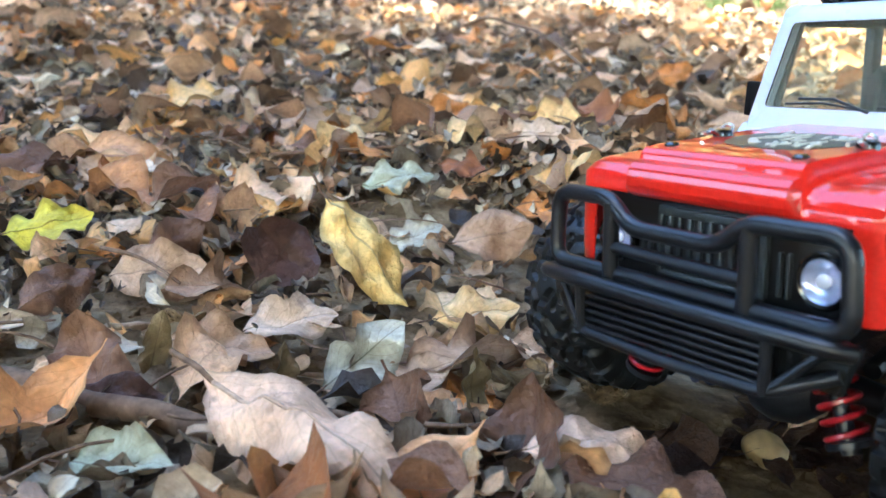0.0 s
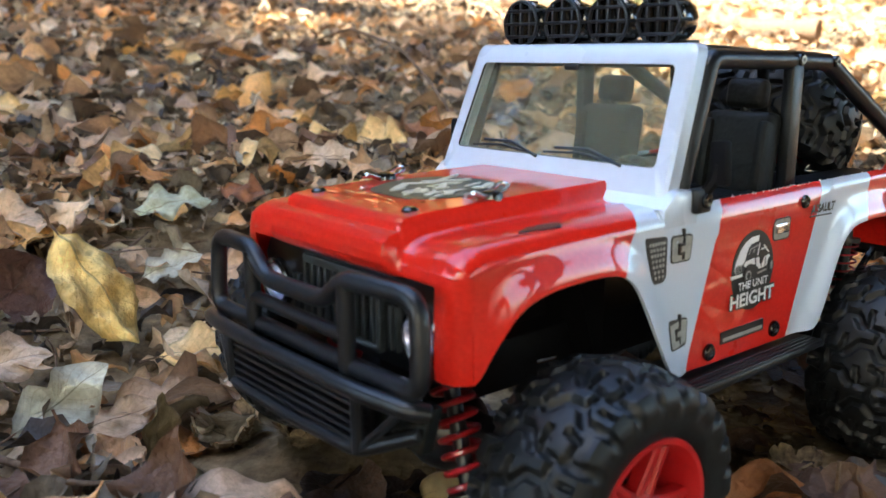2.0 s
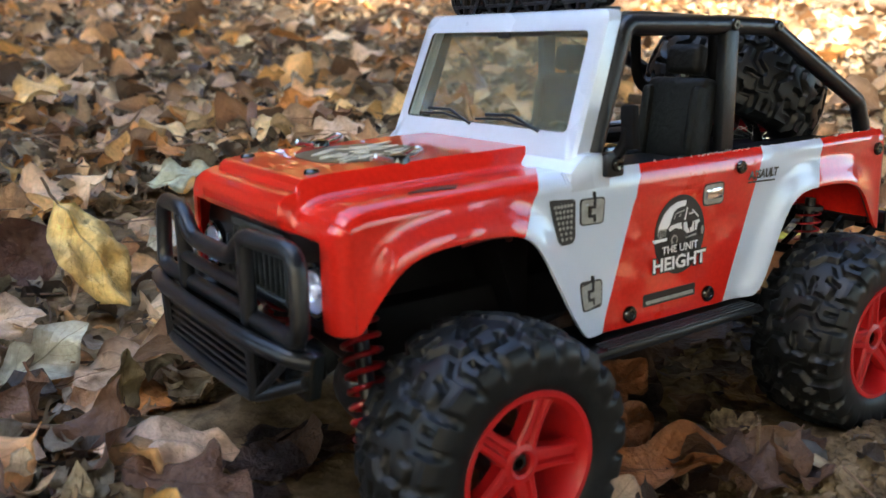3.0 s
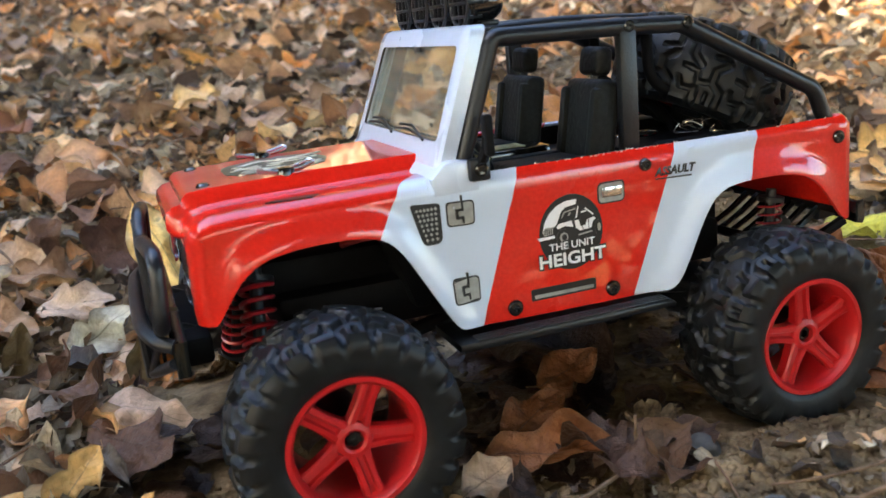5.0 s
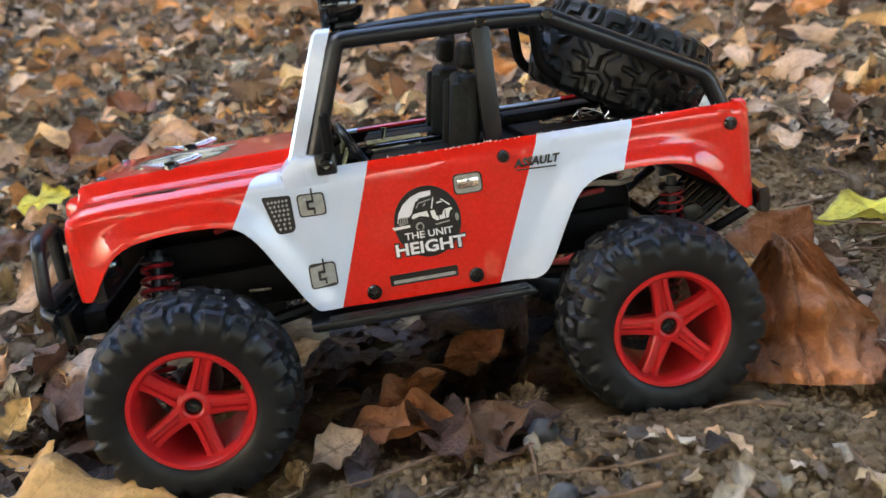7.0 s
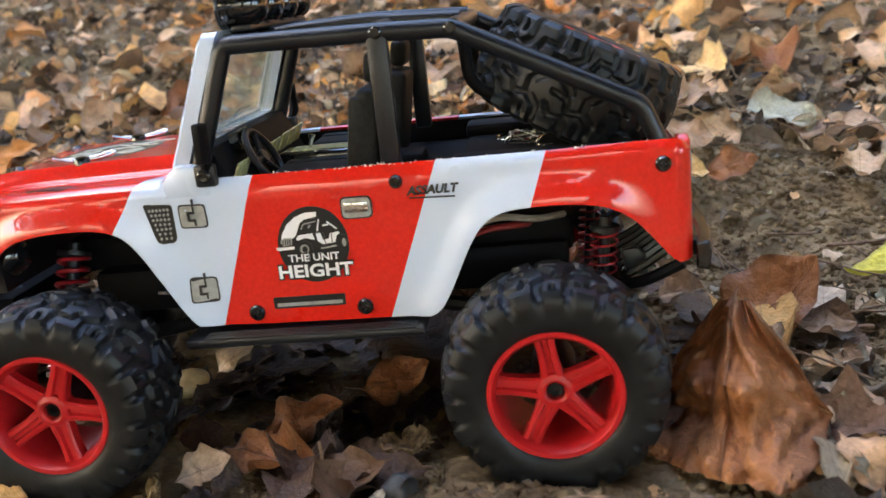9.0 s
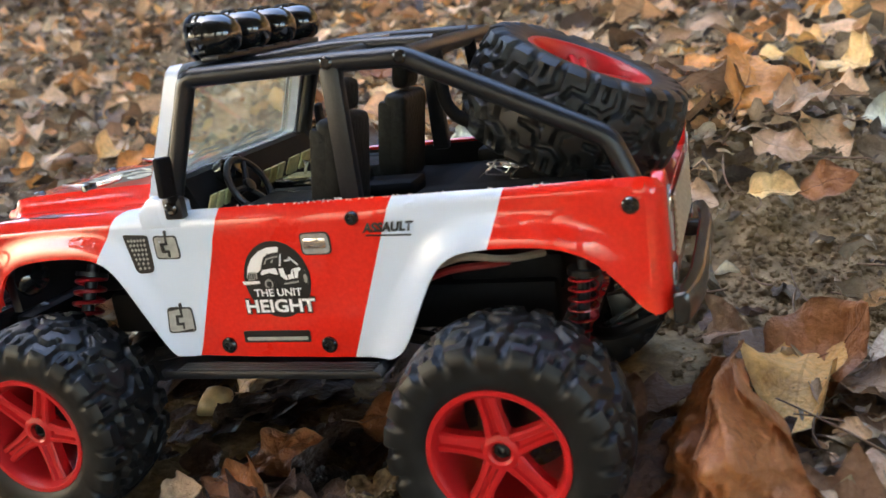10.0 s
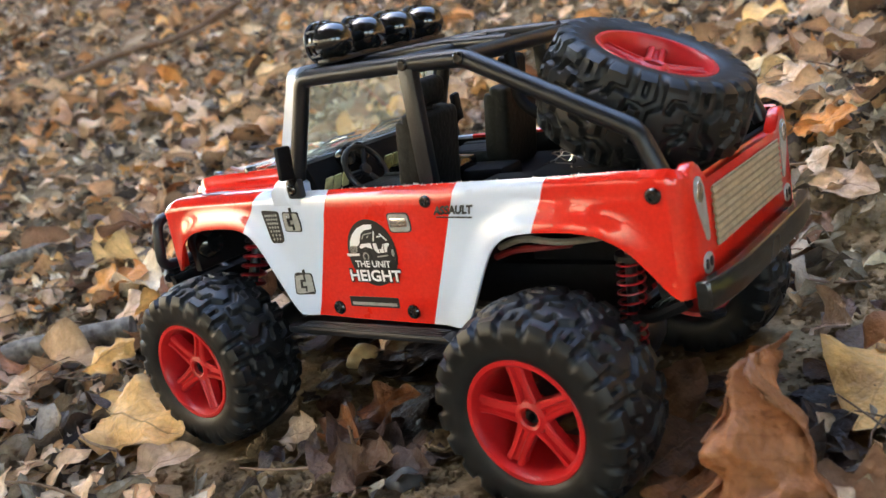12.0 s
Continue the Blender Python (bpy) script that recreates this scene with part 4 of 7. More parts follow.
# rear bumper
section = [(3.6, 53.4), (3.6, 60.0), (3.0, 60.6), (0.5, 60.8), (0.0, 60.4), (-0.35, 57.0), (0.1, 53.6), (0.8, 52.8)]
bm = bmesh.new()
rings = []
for y in (-43.6, -43.0, -34, -24, -12, 0, 12, 24, 34, 43.0, 43.6):
    q = max(0.0, abs(y) - 20) / 23
    edge = -114.3 + 3.0 * q * q
    inset = 0.5 if abs(y) > 43.2 else 0.0
    rings.append([bm.verts.new((edge + dx + (inset if dx < 1 else -inset), y, z + (inset if z < 57 else -inset))) for dx, z in section])
for a, b in zip(rings, rings[1:]):
    for k in range(8):
        bm.faces.new((a[k], a[(k + 1) % 8], b[(k + 1) % 8], b[k]))
bm.faces.new(rings[0])
bm.faces.new(rings[-1][::-1])
part("rear_bumper", bm, BUMPER_BLACK, truck, "shiny black rear bumper", sharp=30)
for s in (1, -1):
    part("bumper_stay", prism(bmesh.new(), [(-111.5, 53.6), (-111.5, 57.6), (-104, 58.4), (-103, 53.0)], 1, s * 30 - 2, s * 30 + 2, 0.5), BLACK, chassis)


# wheels
# grooves of one pitch: (pitch, mm across) lines and half widths; the other half is offset by half a pitch
GROOVES = [([(0.0, -1.2), (0.20, 1.8), (0.20, 5.6), (0.0, 8.0), (0.04, 14.5)], 0.85), ([(0.20, 5.6), (0.48, 6.6), (0.52, 3.2), (0.78, 2.4)], 0.5),
           ([(0.50, 8.8), (0.48, 11.4), (0.56, 14.5)], 0.95), ([(0.50, 8.8), (0.76, 9.2), (0.84, 6.4)], 0.45), ([(0.25, 9.6), (0.25, 11.0)], 0.5)]


def tread_height(t, y):
    """1 on a block and 0 in a groove; t counts pitches round the tyre, y runs across it in mm."""
    best = 9.0
    arc = 16.3
    for dt in (-1, 0, 1):
        u = t % 1.0 + dt
        for sign, shift in ((1, 0.0), (-1, 0.5)):
            for line, half in GROOVES:
                for (t0, y0), (t1, y1) in zip(line, line[1:]):
                    ax, ay, bx, by = (t0 + shift) * arc, sign * y0, (t1 + shift) * arc, sign * y1
                    px, py = u * arc - ax, y - ay
                    dx, dy = bx - ax, by - ay
                    k = max(0.0, min(1.0, (px * dx + py * dy) / (dx * dx + dy * dy)))
                    best = min(best, math.hypot(px - k * dx, py - k * dy) - half)
    k = max(0.0, min(1.0, best / 0.5))
    return k


def tyre_surface():
    """Carcass and tread as one skin; y runs along the axle."""
    prof = [(15.8, -8.0), (16.1, -11.5), (17.4, -13.0), (19.4, -13.7), (21.5, -14.0), (23.2, -14.0), (24.6, -13.7), (25.7, -13.0), (26.6, -12.0)]
    prof += [(28.6 - 0.0150 * y * y, y) for y in [i * 0.46 for i in range(-25, 26)]]
    prof += [(26.6, 12.0), (25.7, 13.0), (24.6, 13.7), (23.2, 14.0), (21.5, 14.0), (19.4, 13.7), (17.6, 13.0), (16.4, 11.6), (15.8, 8.0)]
    pitches, per = 11, 26
    n = pitches * per
    bump_of = [[tread_height(j / per, y) if r > 24.5 else 0.0 for r, y in prof] for j in range(per)]
    bm = bmesh.new()
    rings = []
    for j in range(n):
        a = 2 * math.pi * j / n
        ring = []
        for (r, y), h in zip(prof, bump_of[j % per]):
            out = 1.6 * h * max(0.0, min(1.0, (r - 24.2) / 2.2))
            ring.append(bm.verts.new(((r + out) * math.cos(a), y + math.copysign(0.7 * h, y) * (abs(y) > 11.5), (r + out) * math.sin(a))))
        rings.append(ring)
    for j in range(n):
        a, b = rings[j], rings[(j + 1) % n]
        for i in range(len(prof) - 1):
            bm.faces.new((a[i], a[i + 1], b[i + 1], b[i]))
        bm.faces.new((a[-1], a[0], b[0], b[-1]))
    return bm


def build_wheel(parent, m):
    """Local y runs out along the axle; the outer face is at +y."""
    axis = pose(0, 0, 0, -90)
    core = [(0, -12), (6, -12), (6, 4), (4.5, 6), (0, 6)]
    wheel = part("wheel", lathe(bmesh.new(), core, 20, axis), BLACK, parent, "wheel with red five-spoke rim and chunky black tyre")
    wheel.matrix_local = m
    bm = tyre_surface()
    part("tyre", bm, RUBBER, wheel, "black knobbly rubber tyre", sharp=45)
    # rim: outer lip, deep barrel and five ridged spokes
    bm = lathe(bmesh.new(), [(17.5, 11.4), (17.8, 12.5), (17.3, 13.2), (16.2, 13.1), (15.3, 11.9), (14.9, 8.0), (14.5, -9), (16.1, -9.4), (16.3, 8), (17.0, 11.0), (17.5, 11.4)], 60, axis)
    lathe(bm, [(2.5, 9.8), (3.2, 10.2), (4.6, 9.7), (5.2, 8.4), (5.0, 5.0), (2.5, 4.6), (2.5, 8.0), (2.5, 9.8)], 30, axis)
    for k in range(5):
        a = radians(90 + 72 * k)
        r = pose(0, 0, 0, 0, -math.degrees(a), 0)
        rows = []
        for q in range(9):
            f = q / 8
            rad = 3.4 + 12.0 * f
            w = 2.2 + 0.9 * (1 - f) ** 2 + 0.7 * f ** 4
            y = 9.7 + 0.9 * f
            row = [(-w, y - 3.4), (-w, y - 0.5), (-w * 0.8, y), (-w * 0.38, y + 0.1), (-w * 0.2, y - 0.9), (w * 0.2, y - 0.9), (w * 0.38, y + 0.1), (w * 0.8, y), (w, y - 0.5), (w, y - 3.4)]
            rows.append([r @ Vector((rad, yy, ww)) for ww, yy in row])
        sheet(bm, rows)
        sheet(bm, [[row[0], row[-1]] for row in rows])
    part("rim", bm, RIM_RED, wheel, "red plastic five-spoke rim", sharp=32)
    bm = lathe(bmesh.new(), [(0, 7.6), (1.0, 7.6), (1.2, 8.9), (2.1, 8.9), (2.4, 8.3), (2.4, 5)], 6, axis)
    part("wheel_nut", bm, GLOSS_BLACK, wheel, "black hexagon wheel nut")
    return wheel


OUT = 55.2
first = build_wheel(truck, Matrix.Translation((0.0683, OUT * MM, 0.0318)) @ pose(0, 0, 0, 0, -23, 0))


def copy_part(src, parent, m):
    """The same part again, with its pieces, on the same meshes."""
    ob = src.copy()
    scene.collection.objects.link(ob)
    ob.parent, ob.matrix_local = parent, m
    for c in src.children:
        d = c.copy()
        scene.collection.objects.link(d)
        d.parent = ob
    return ob


copy_part(first, truck, Matrix.Translation((-0.0683, OUT * MM, 0.0302)) @ pose(0, 0, 0, 0, 80, 0))
copy_part(first, truck, Matrix.Translation((0.0683, -OUT * MM, 0.0425)) @ pose(0, 0, 0, 0, 25, 180))
copy_part(first, truck, Matrix.Translation((-0.0683, -OUT * MM, 0.0305)) @ pose(0, 0, 0, 0, 70, 180))
copy_part(first, truck, Matrix.Translation((-0.0808, 0, 0.1005)) @ pose(0, 0, 0, 0, -27, 0) @ pose(0, 0, 0, 90) @ pose(0, 0, 0, 0, 20, 0))


# ---- printed details on the near side ----
def wrap(bm, lift=0.0):
    """Lays flat artwork (x, offset, z) on the left side of the shell."""
    for v in bm.verts:
        v.co.y += side_y(v.co.x, v.co.z) + lift
    return bm


def decal(outline, lift=0.12):
    return wrap(prism(bmesh.new(), [(p[0], p[1]) for p in outline], 1, -0.4, lift))


vent = part("vent", decal(shape([(41.6, 82.4), (33.2, 81.8), (33.2, 72.0), (34.2, 70.9), (38.0, 70.9), (39.0, 72)], 1.0), 0.22), DARK_PRINT, side, "black-edged grey mesh vent")
bm = bmesh.new()
for j in range(7):
    z = 72.4 + j * 1.35
    k = (z - 71) / 11
    x0, x1 = 34.0, 38.0 + 2.7 * k
    n = 3 + j // 2
    for i in range(n):
        x = x0 + (x1 - x0) * (i + 0.5) / n
        prism(bm, [(x - 0.45, z), (x, z - 0.5), (x + 0.45, z), (x, z + 0.5)], 1, 0.0, 0.4)
part("vent_mesh", wrap(bm), SILVER_PRINT, vent)
for x0, z0, x1, z1 in ((31.6, 81.6, 23.6, 74.6), (31.8, 60.6, 23.8, 53.0)):
    hinge = part("hinge", decal(shape([(x0, z0), (x1, z0 - 0.2), (x1, z1), (x0, z1 + 0.2)], 1.2), 0.2), DARK_PRINT, side, "printed grey door hinge")
    part("hinge_plate", decal(shape([(x0 - 0.4, z0 - 0.4), (x1 + 0.4, z0 - 0.6), (x1 + 0.4, z1 + 0.4), (x0 - 0.4, z1 + 0.6)], 1.0), 0.3), SILVER_PRINT, hinge)
    cx, cz = (x0 + x1) / 2, (z0 + z1) / 2
    bm = bmesh.new()
    for a, b in (((cx - 0.5, cz + 4.6), (cx - 0.5, cz + 1.2)), ((cx - 0.5, cz + 1.2), (cx + 1.2, cz + 1.0)), ((cx + 1.2, cz + 1.0), (cx + 1.0, cz - 1.0)), ((cx + 1.0, cz - 1.0), (cx - 0.6, cz - 1.2)), ((cx - 0.6, cz - 1.2), (cx - 0.6, cz - 2.4))):
        xa, xb, za, zb = min(a[0], b[0]) - 0.25, max(a[0], b[0]) + 0.25, min(a[1], b[1]) - 0.25, max(a[1], b[1]) + 0.25
        prism(bm, [(xa, za), (xb, za), (xb, zb), (xa, zb)], 1, 0.0, 0.75)
    part("hinge_mark", wrap(bm), DARK_PRINT, hinge)
handle = part("door_handle", decal(shape([(-14.0, 80.2), (-22.8, 80.2), (-22.8, 73.9), (-14.0, 73.9)], 1.6), 0.2), DARK_PRINT, side, "chrome-printed door handle")
part("handle_surround", decal(shape([(-14.4, 79.8), (-22.4, 79.8), (-22.4, 74.3), (-14.4, 74.3)], 1.4), 0.3), SILVER_PRINT, handle)
part("handle_bar", wrap(box(bmesh.new(), (-18.4, 0.3, 77.2), (6.6, 1.2, 3.0), 0.5)), CHROME, handle)
slot = part("sill_slot", decal(shape([(8.6, 53.0), (-12.0, 53.0), (-12.0, 49.6), (8.6, 49.6)], 0.5), 0.2), DARK_PRINT, side, "grey slot edged in black")
part("slot_fill", decal(shape([(7.6, 51.2), (-11.2, 51.2), (-11.2, 50.2), (7.6, 50.2)], 0.3), 0.3), SILVER_PRINT, slot)
for x, z, r in ((-29.9, 83.2, 1.9), (13.8, 48.9, 2.3), (-17.4, 48.8, 2.3), (-99.9, 82.2, 2.1)):
    for s in (1, -1):
        m = Matrix.Translation((x, s * (side_y(x, z) + 0.1), z)) @ pose(0, 0, 0, -90 * s, 0, 0)
        b = part("body_bolt", lathe(bmesh.new(), [(r, -0.5), (r, 0.5), (r * 0.8, 1.0), (r * 0.45, 1.05), (r * 0.35, 0.5), (0, 0.5)], 20, m), GLOSS_BLACK, truck, "black cross-head bolt")
        bm = bmesh.new()
        for q in (0, 90):
            box(bm, (0, 0, 0.75), (r * 0.9, r * 0.22, 0.3), 0, m @ pose(0, 0, 0, 0, 0, q))
        part("bolt_cross", bm, BLACK, b)

# round badge with a vehicle picture and two words
badge = part("badge", decal([(-5.1 + 10.0 * math.cos(a), 67.6 + 10.8 * math.sin(a)) for a in (2 * math.pi * i / 40 for i in range(40))], 0.18), DARK_PRINT, side, "round black and white badge")


def art(name, outlines, material, lift):
    bm = bmesh.new()
    for o in outlines:
        prism(bm, o, 1, 0.0, lift)
    return part(name, wrap(bm), material, badge)


def ring_of(x, z, rx, rz, n=18):
    return [(x + rx * math.cos(2 * math.pi * i / n), z + rz * math.sin(2 * math.pi * i / n)) for i in range(n)]


def drawn(*pts):
    """Badge artwork on a grid 35 wide and 35 high, y down, on the leaning picture."""
    return [(-5.1 - (u - 17.5) / 1.70, 67.3 - (v - 17.5 + (u - 17.5) * 0.03) / 1.62) for u, v in pts]


art("badge_sky", [drawn((2.2, 16.0), (3.4, 11.6), (6.2, 7.4), (10.4, 4.2), (15.4, 2.4), (21.0, 2.2), (20.6, 4.4), (14.6, 5.4), (12.0, 8.0), (10.0, 12.4), (8.6, 13.6), (5.6, 14.4), (3.8, 16.4))], WHITE_PRINT, 0.30)
art("badge_bonnet", [drawn((9.6, 14.2), (11.0, 12.6), (17.8, 11.8), (18.6, 14.8), (14.0, 13.9), (10.4, 15.0))], WHITE_PRINT, 0.34)
art("badge_screen", [drawn((10.6, 11.0), (12.8, 6.6), (21.4, 5.0), (19.8, 10.2))], DARK_PRINT, 0.36)
art("badge_screen_light", [drawn((12.3, 10.0), (13.9, 7.3), (14.5, 7.2), (13.0, 9.9)), drawn((13.9, 7.3), (20.2, 6.1), (20.2, 6.7), (13.8, 7.9)), drawn((15.8, 9.3), (16.8, 7.9), (17.8, 7.8), (16.9, 9.2))], SILVER_PRINT, 0.40)
art("badge_pillar", [drawn((20.0, 10.8), (21.4, 5.6), (21.9, 5.6), (20.6, 10.8)), drawn((25.6, 6.6), (29.8, 10.0), (29.4, 10.4), (25.2, 7.1)), drawn((23.0, 8.2), (25.8, 7.8), (26.0, 8.4), (23.2, 8.8))], WHITE_PRINT, 0.42)
art("badge_door", [drawn((19.4, 12.0), (21.6, 11.8), (22.4, 15.0), (25.2, 14.6), (26.2, 12.2), (30.0, 11.4), (30.8, 12.2), (29.2, 13.4), (28.2, 16.2), (22.2, 17.0), (20.0, 15.4))], WHITE_PRINT, 0.38)
art("badge_seam", [drawn((22.6, 11.6), (23.0, 11.6), (23.8, 16.6), (23.4, 16.6)), drawn((26.6, 12.4), (27.0, 12.3), (27.0, 16.2), (26.6, 16.2))], DARK_PRINT, 0.44)
art("badge_grille", [drawn((2.2, 15.2), (3.8, 13.6), (7.8, 13.6), (7.4, 16.8), (3.0, 17.4))], SILVER_PRINT, 0.40)
art("badge_slats", [drawn((3.2 + k * 1.1, 14.2), (3.7 + k * 1.1, 14.2), (3.5 + k * 1.1, 16.8), (3.0 + k * 1.1, 16.8)) for k in range(4)], DARK_PRINT, 0.46)
art("badge_front_bumper", [drawn((-0.6, 18.0), (8.4, 17.6), (8.4, 18.8), (0.2, 19.4))], WHITE_PRINT, 0.42)
art("badge_wheel", [ring_of(*drawn((13.2, 19.0))[0], 2.3, 2.4), ring_of(*drawn((32.2, 16.4))[0], 1.2, 2.2)], DARK_PRINT, 0.42)
art("badge_hub", [ring_of(*drawn((13.2, 19.0))[0], 1.3, 1.4), ring_of(*drawn((32.4, 16.4))[0], 0.55, 1.2)], SILVER_PRINT, 0.48)
art("badge_hub_cap", [ring_of(*drawn((13.4, 19.0))[0], 0.8, 0.9)], DARK_PRINT, 0.52)
art("badge_sill", [drawn((21.0, 18.6), (28.4, 17.6), (28.6, 18.2), (21.4, 19.2))], SILVER_PRINT, 0.42)


def words(name, text, size, x, z, bold, material, lift, parent, shear=0.0, spin=0.0, stretch=1.0):
    bm = lettering(text, size, bold, shear)
    for v in bm.verts:
        a, b = -v.co.x * stretch, v.co.y
        v.co = Vector((x + a, lift, z + b + a * math.tan(radians(spin))))
    return part(name, wrap(bm), material, parent, sharp=180)


words("badge_shadow", "THE UNIT", 3.1, -4.9, 64.0, 0.34, DARK_PRINT, 0.54, badge, stretch=1.04)
words("badge_word", "THE UNIT", 2.9, -4.9, 64.0, 0.06, WHITE_PRINT, 0.60, badge, stretch=1.12)
words("badge_shadow", "HEIGHT", 5.4, -4.8, 60.1, 0.50, DARK_PRINT, 0.54, badge, stretch=1.10)
words("badge_word", "HEIGHT", 5.0, -4.8, 60.1, 0.14, WHITE_PRINT, 0.60, badge, stretch=1.20)
word = words("side_word", "ASSAULT", 3.3, -39.4, 80.4, 0.16, DARK_PRINT, 0.6, side, shear=0.25)
bm = prism(bmesh.new(), [(-33.2, 78.7), (-45.4, 78.3), (-45.4, 77.9), (-33.2, 78.3)], 1, 0.0, 0.5)
part("word_rule", wrap(bm), DARK_PRINT, word)

# bonnet fittings: two clip posts with wire clips, printed badge, pegs, vents
bm = prism(bmesh.new(), [(p[0], p[1]) for p in shape([(83, -8), (83, 8), (77, 13), (66, 16.5), (56, 13), (52, 0), (56, -13), (66, -16.5), (77, -13)], 4)], 2, 91.2, 92.45)
for v in bm.verts:
    v.co.z = nose_point(v.co.y, 0)[2] - (v.co.x - 34) * 0.022 + (0.22 if v.co.z > 92 else -0.5)
badge2 = part("bonnet_print", bm, GREEN_PRINT, bonnet, "dark olive and silver printed bonnet badge")
random.seed(21)
bm = bmesh.new()
for _ in range(26):
    x0, y0, a = random.uniform(56, 79), random.uniform(-11, 11), random.uniform(-0.7, 0.7)
    w, h = random.uniform(1.5, 5.5), random.uniform(0.4, 1.3)
    ring = [(-w, -h * 0.4), (-w * 0.3, -h), (w, -h * 0.3), (w * 0.7, h), (-w * 0.6, h * 0.8)]
    prism(bm, [(x0 + p * math.cos(a) - q * math.sin(a), y0 + p * math.sin(a) + q * math.cos(a)) for p, q in ring], 2, 91.4, 92.0)
for v in bm.verts:
    v.co.z = 92.6 - (v.co.x - 34) * 0.022 + (0.62 if v.co.z > 91.7 else -0.4)
part("print_patch", bm, CREAM_PRINT, badge2)
for y in (20.2, -20.2):
    z0 = 91.6
    post = part("clip_post", lathe(bmesh.new(), [(2.6, z0 - 4), (2.6, z0 + 1.2), (2.2, z0 + 2.0), (0.9, z0 + 2.3), (0, z0 + 2.3)], 18, Matrix.Translation((68.6, y, 0))), GLOSS_BLACK, truck, "black body post")
    clip = [(76.5, y + 2.4, z0 + 2.6), (71.5, y + 1.0, z0 + 1.0), (68.6, y, z0 + 0.9), (63, y - 1.6, z0 + 1.2), (59.5, y - 3.8, z0 + 2.2), (60.5, y - 5.6, z0 + 2.6), (64, y - 4.0, z0 + 1.8), (67.5, y - 3.0, z0 + 1.2), (71.5, y - 1.8, z0 + 1.4), (76, y - 0.6, z0 + 1.6)]
    part("wire_clip", tube(bmesh.new(), rounded(clip, 2, 3), 0.55, 7), STEEL, post, "bent steel wire clip")
for y in (18.0, -18.0):
    m = Matrix.Translation((90.5, y, 91.0))
    part("bonnet_peg", lathe(bmesh.new(), [(1.9, -1), (1.9, 0.6), (1.3, 1.2), (0, 1.3)], 16, m), GLOSS_BLACK, truck, "small black peg")
for s in (1, -1):
    bm = prism(bmesh.new(), shape([(78, s * 38.0), (71.5, s * 34.8), (62.5, s * 35.6), (66, s * 39.4)], 0.6), 2, 86.0, 87.95)
    part("wing_vent", bm, DARK_PRINT, bonnet, "dark printed wing vent")

# torn plastic burrs along the cut edges
random.seed(11)
bm = bmesh.new()
for i in range(90):
    x = random.uniform(-100, 4) if i < 55 else random.gauss(-22, 7)
    z = belt(x)
    y = side_y(x, z) - 1.7
    h = 0.1 + 0.6 * random.random() ** 3
    a = [bm.verts.new((x + dx, y + random.uniform(-0.4, 0.4), z - 0.5)) for dx in (-0.5, 0.5)]
    t = bm.verts.new((x + random.uniform(-0.8, 0.8), y + random.uniform(-0.5, 0.8), z + h))
    u = bm.verts.new((x, y - 0.5, z - 0.4))
    bm.faces.new((a[0], a[1], t)), bm.faces.new((a[1], u, t)), bm.faces.new((u, a[0], t))
part("cut_edge_burrs", bm, BURR, side, "frayed clear plastic on the cut edge")


# ---- forest floor ----
def floor_height(x, y):
    """Slope coordinates: nearly level under the truck, rising away from it, with humps."""
    far = -0.003 + 0.055 * max(0.0, 0.15 - x) + 0.03 * max(0.0, y - 0.3)
    over = max(0.0, -x - 0.5)
    far += min(0.10 * over * over, 0.14 * over)
    dx, dy = x - 0.1433, y - 0.2477
    c, s = math.cos(radians(-145.6)), math.sin(radians(-145.6))
    u, v = dx * c + dy * s, -dx * s + dy * c  # ahead and to the left of the truck
    near = 0.0031 + 0.0262 * u + 0.0717 * v
    d = max(abs(u) / 0.12, abs(v) / 0.075)
    w = max(0.0, min(1.0, (d - 1.0) / 1.3))
    w = w * w * (3 - 2 * w)
    n = 0.010 * noise.noise((x * 3.1, y * 3.1, 0.3)) + 0.007 * noise.noise((x * 9, y * 9, 2.7)) + 0.004 * noise.noise((x * 26, y * 26, 5.1))
    mound = 0.009 * math.exp(-((x - 0.236) ** 2 + (y - 0.192) ** 2) / 0.0018) + 0.028 * math.exp(-((x - 0.10) ** 2 / 0.02 + (y - 0.50) ** 2 / 0.006))
    mound += 0.010 * math.exp(-((x + 0.02) ** 2 / 0.008 + (y - 0.185) ** 2 / 0.0016)) + 0.009 * math.exp(-((x - 0.056) ** 2 + (y - 0.262) ** 2) / 0.0009)
    grow = 1 + min(3.0, 0.8 * math.hypot(dx, dy))
    return near * (1 - w) + far * w + n * grow * (0.25 + 0.75 * w) + mound


def floor_sheet():
    n, a = 260, 0.22
    top = math.asinh(70 / a)
    axis = [a * math.sinh(-top + 2 * top * i / n) for i in range(n + 1)]
    verts = [SLOPE @ Vector((0.1 + x, 0.4 + y, floor_height(0.1 + x, 0.4 + y))) for y in axis for x in axis]
    faces = [(j * (n + 1) + i, j * (n + 1) + i + 1, (j + 1) * (n + 1) + i + 1, (j + 1) * (n + 1) + i) for j in range(n) for i in range(n)]
    me = bpy.data.meshes.new("ground")
    me.from_pydata([tuple(v) for v in verts], [], faces)
    me.polygons.foreach_set("use_smooth", [True] * len(me.polygons))
    me.materials.append(SOIL)
    return tagged(new("ground", me), "dark crumbly forest soil under leaf litter", "ground", kind="structure")


floor_sheet()


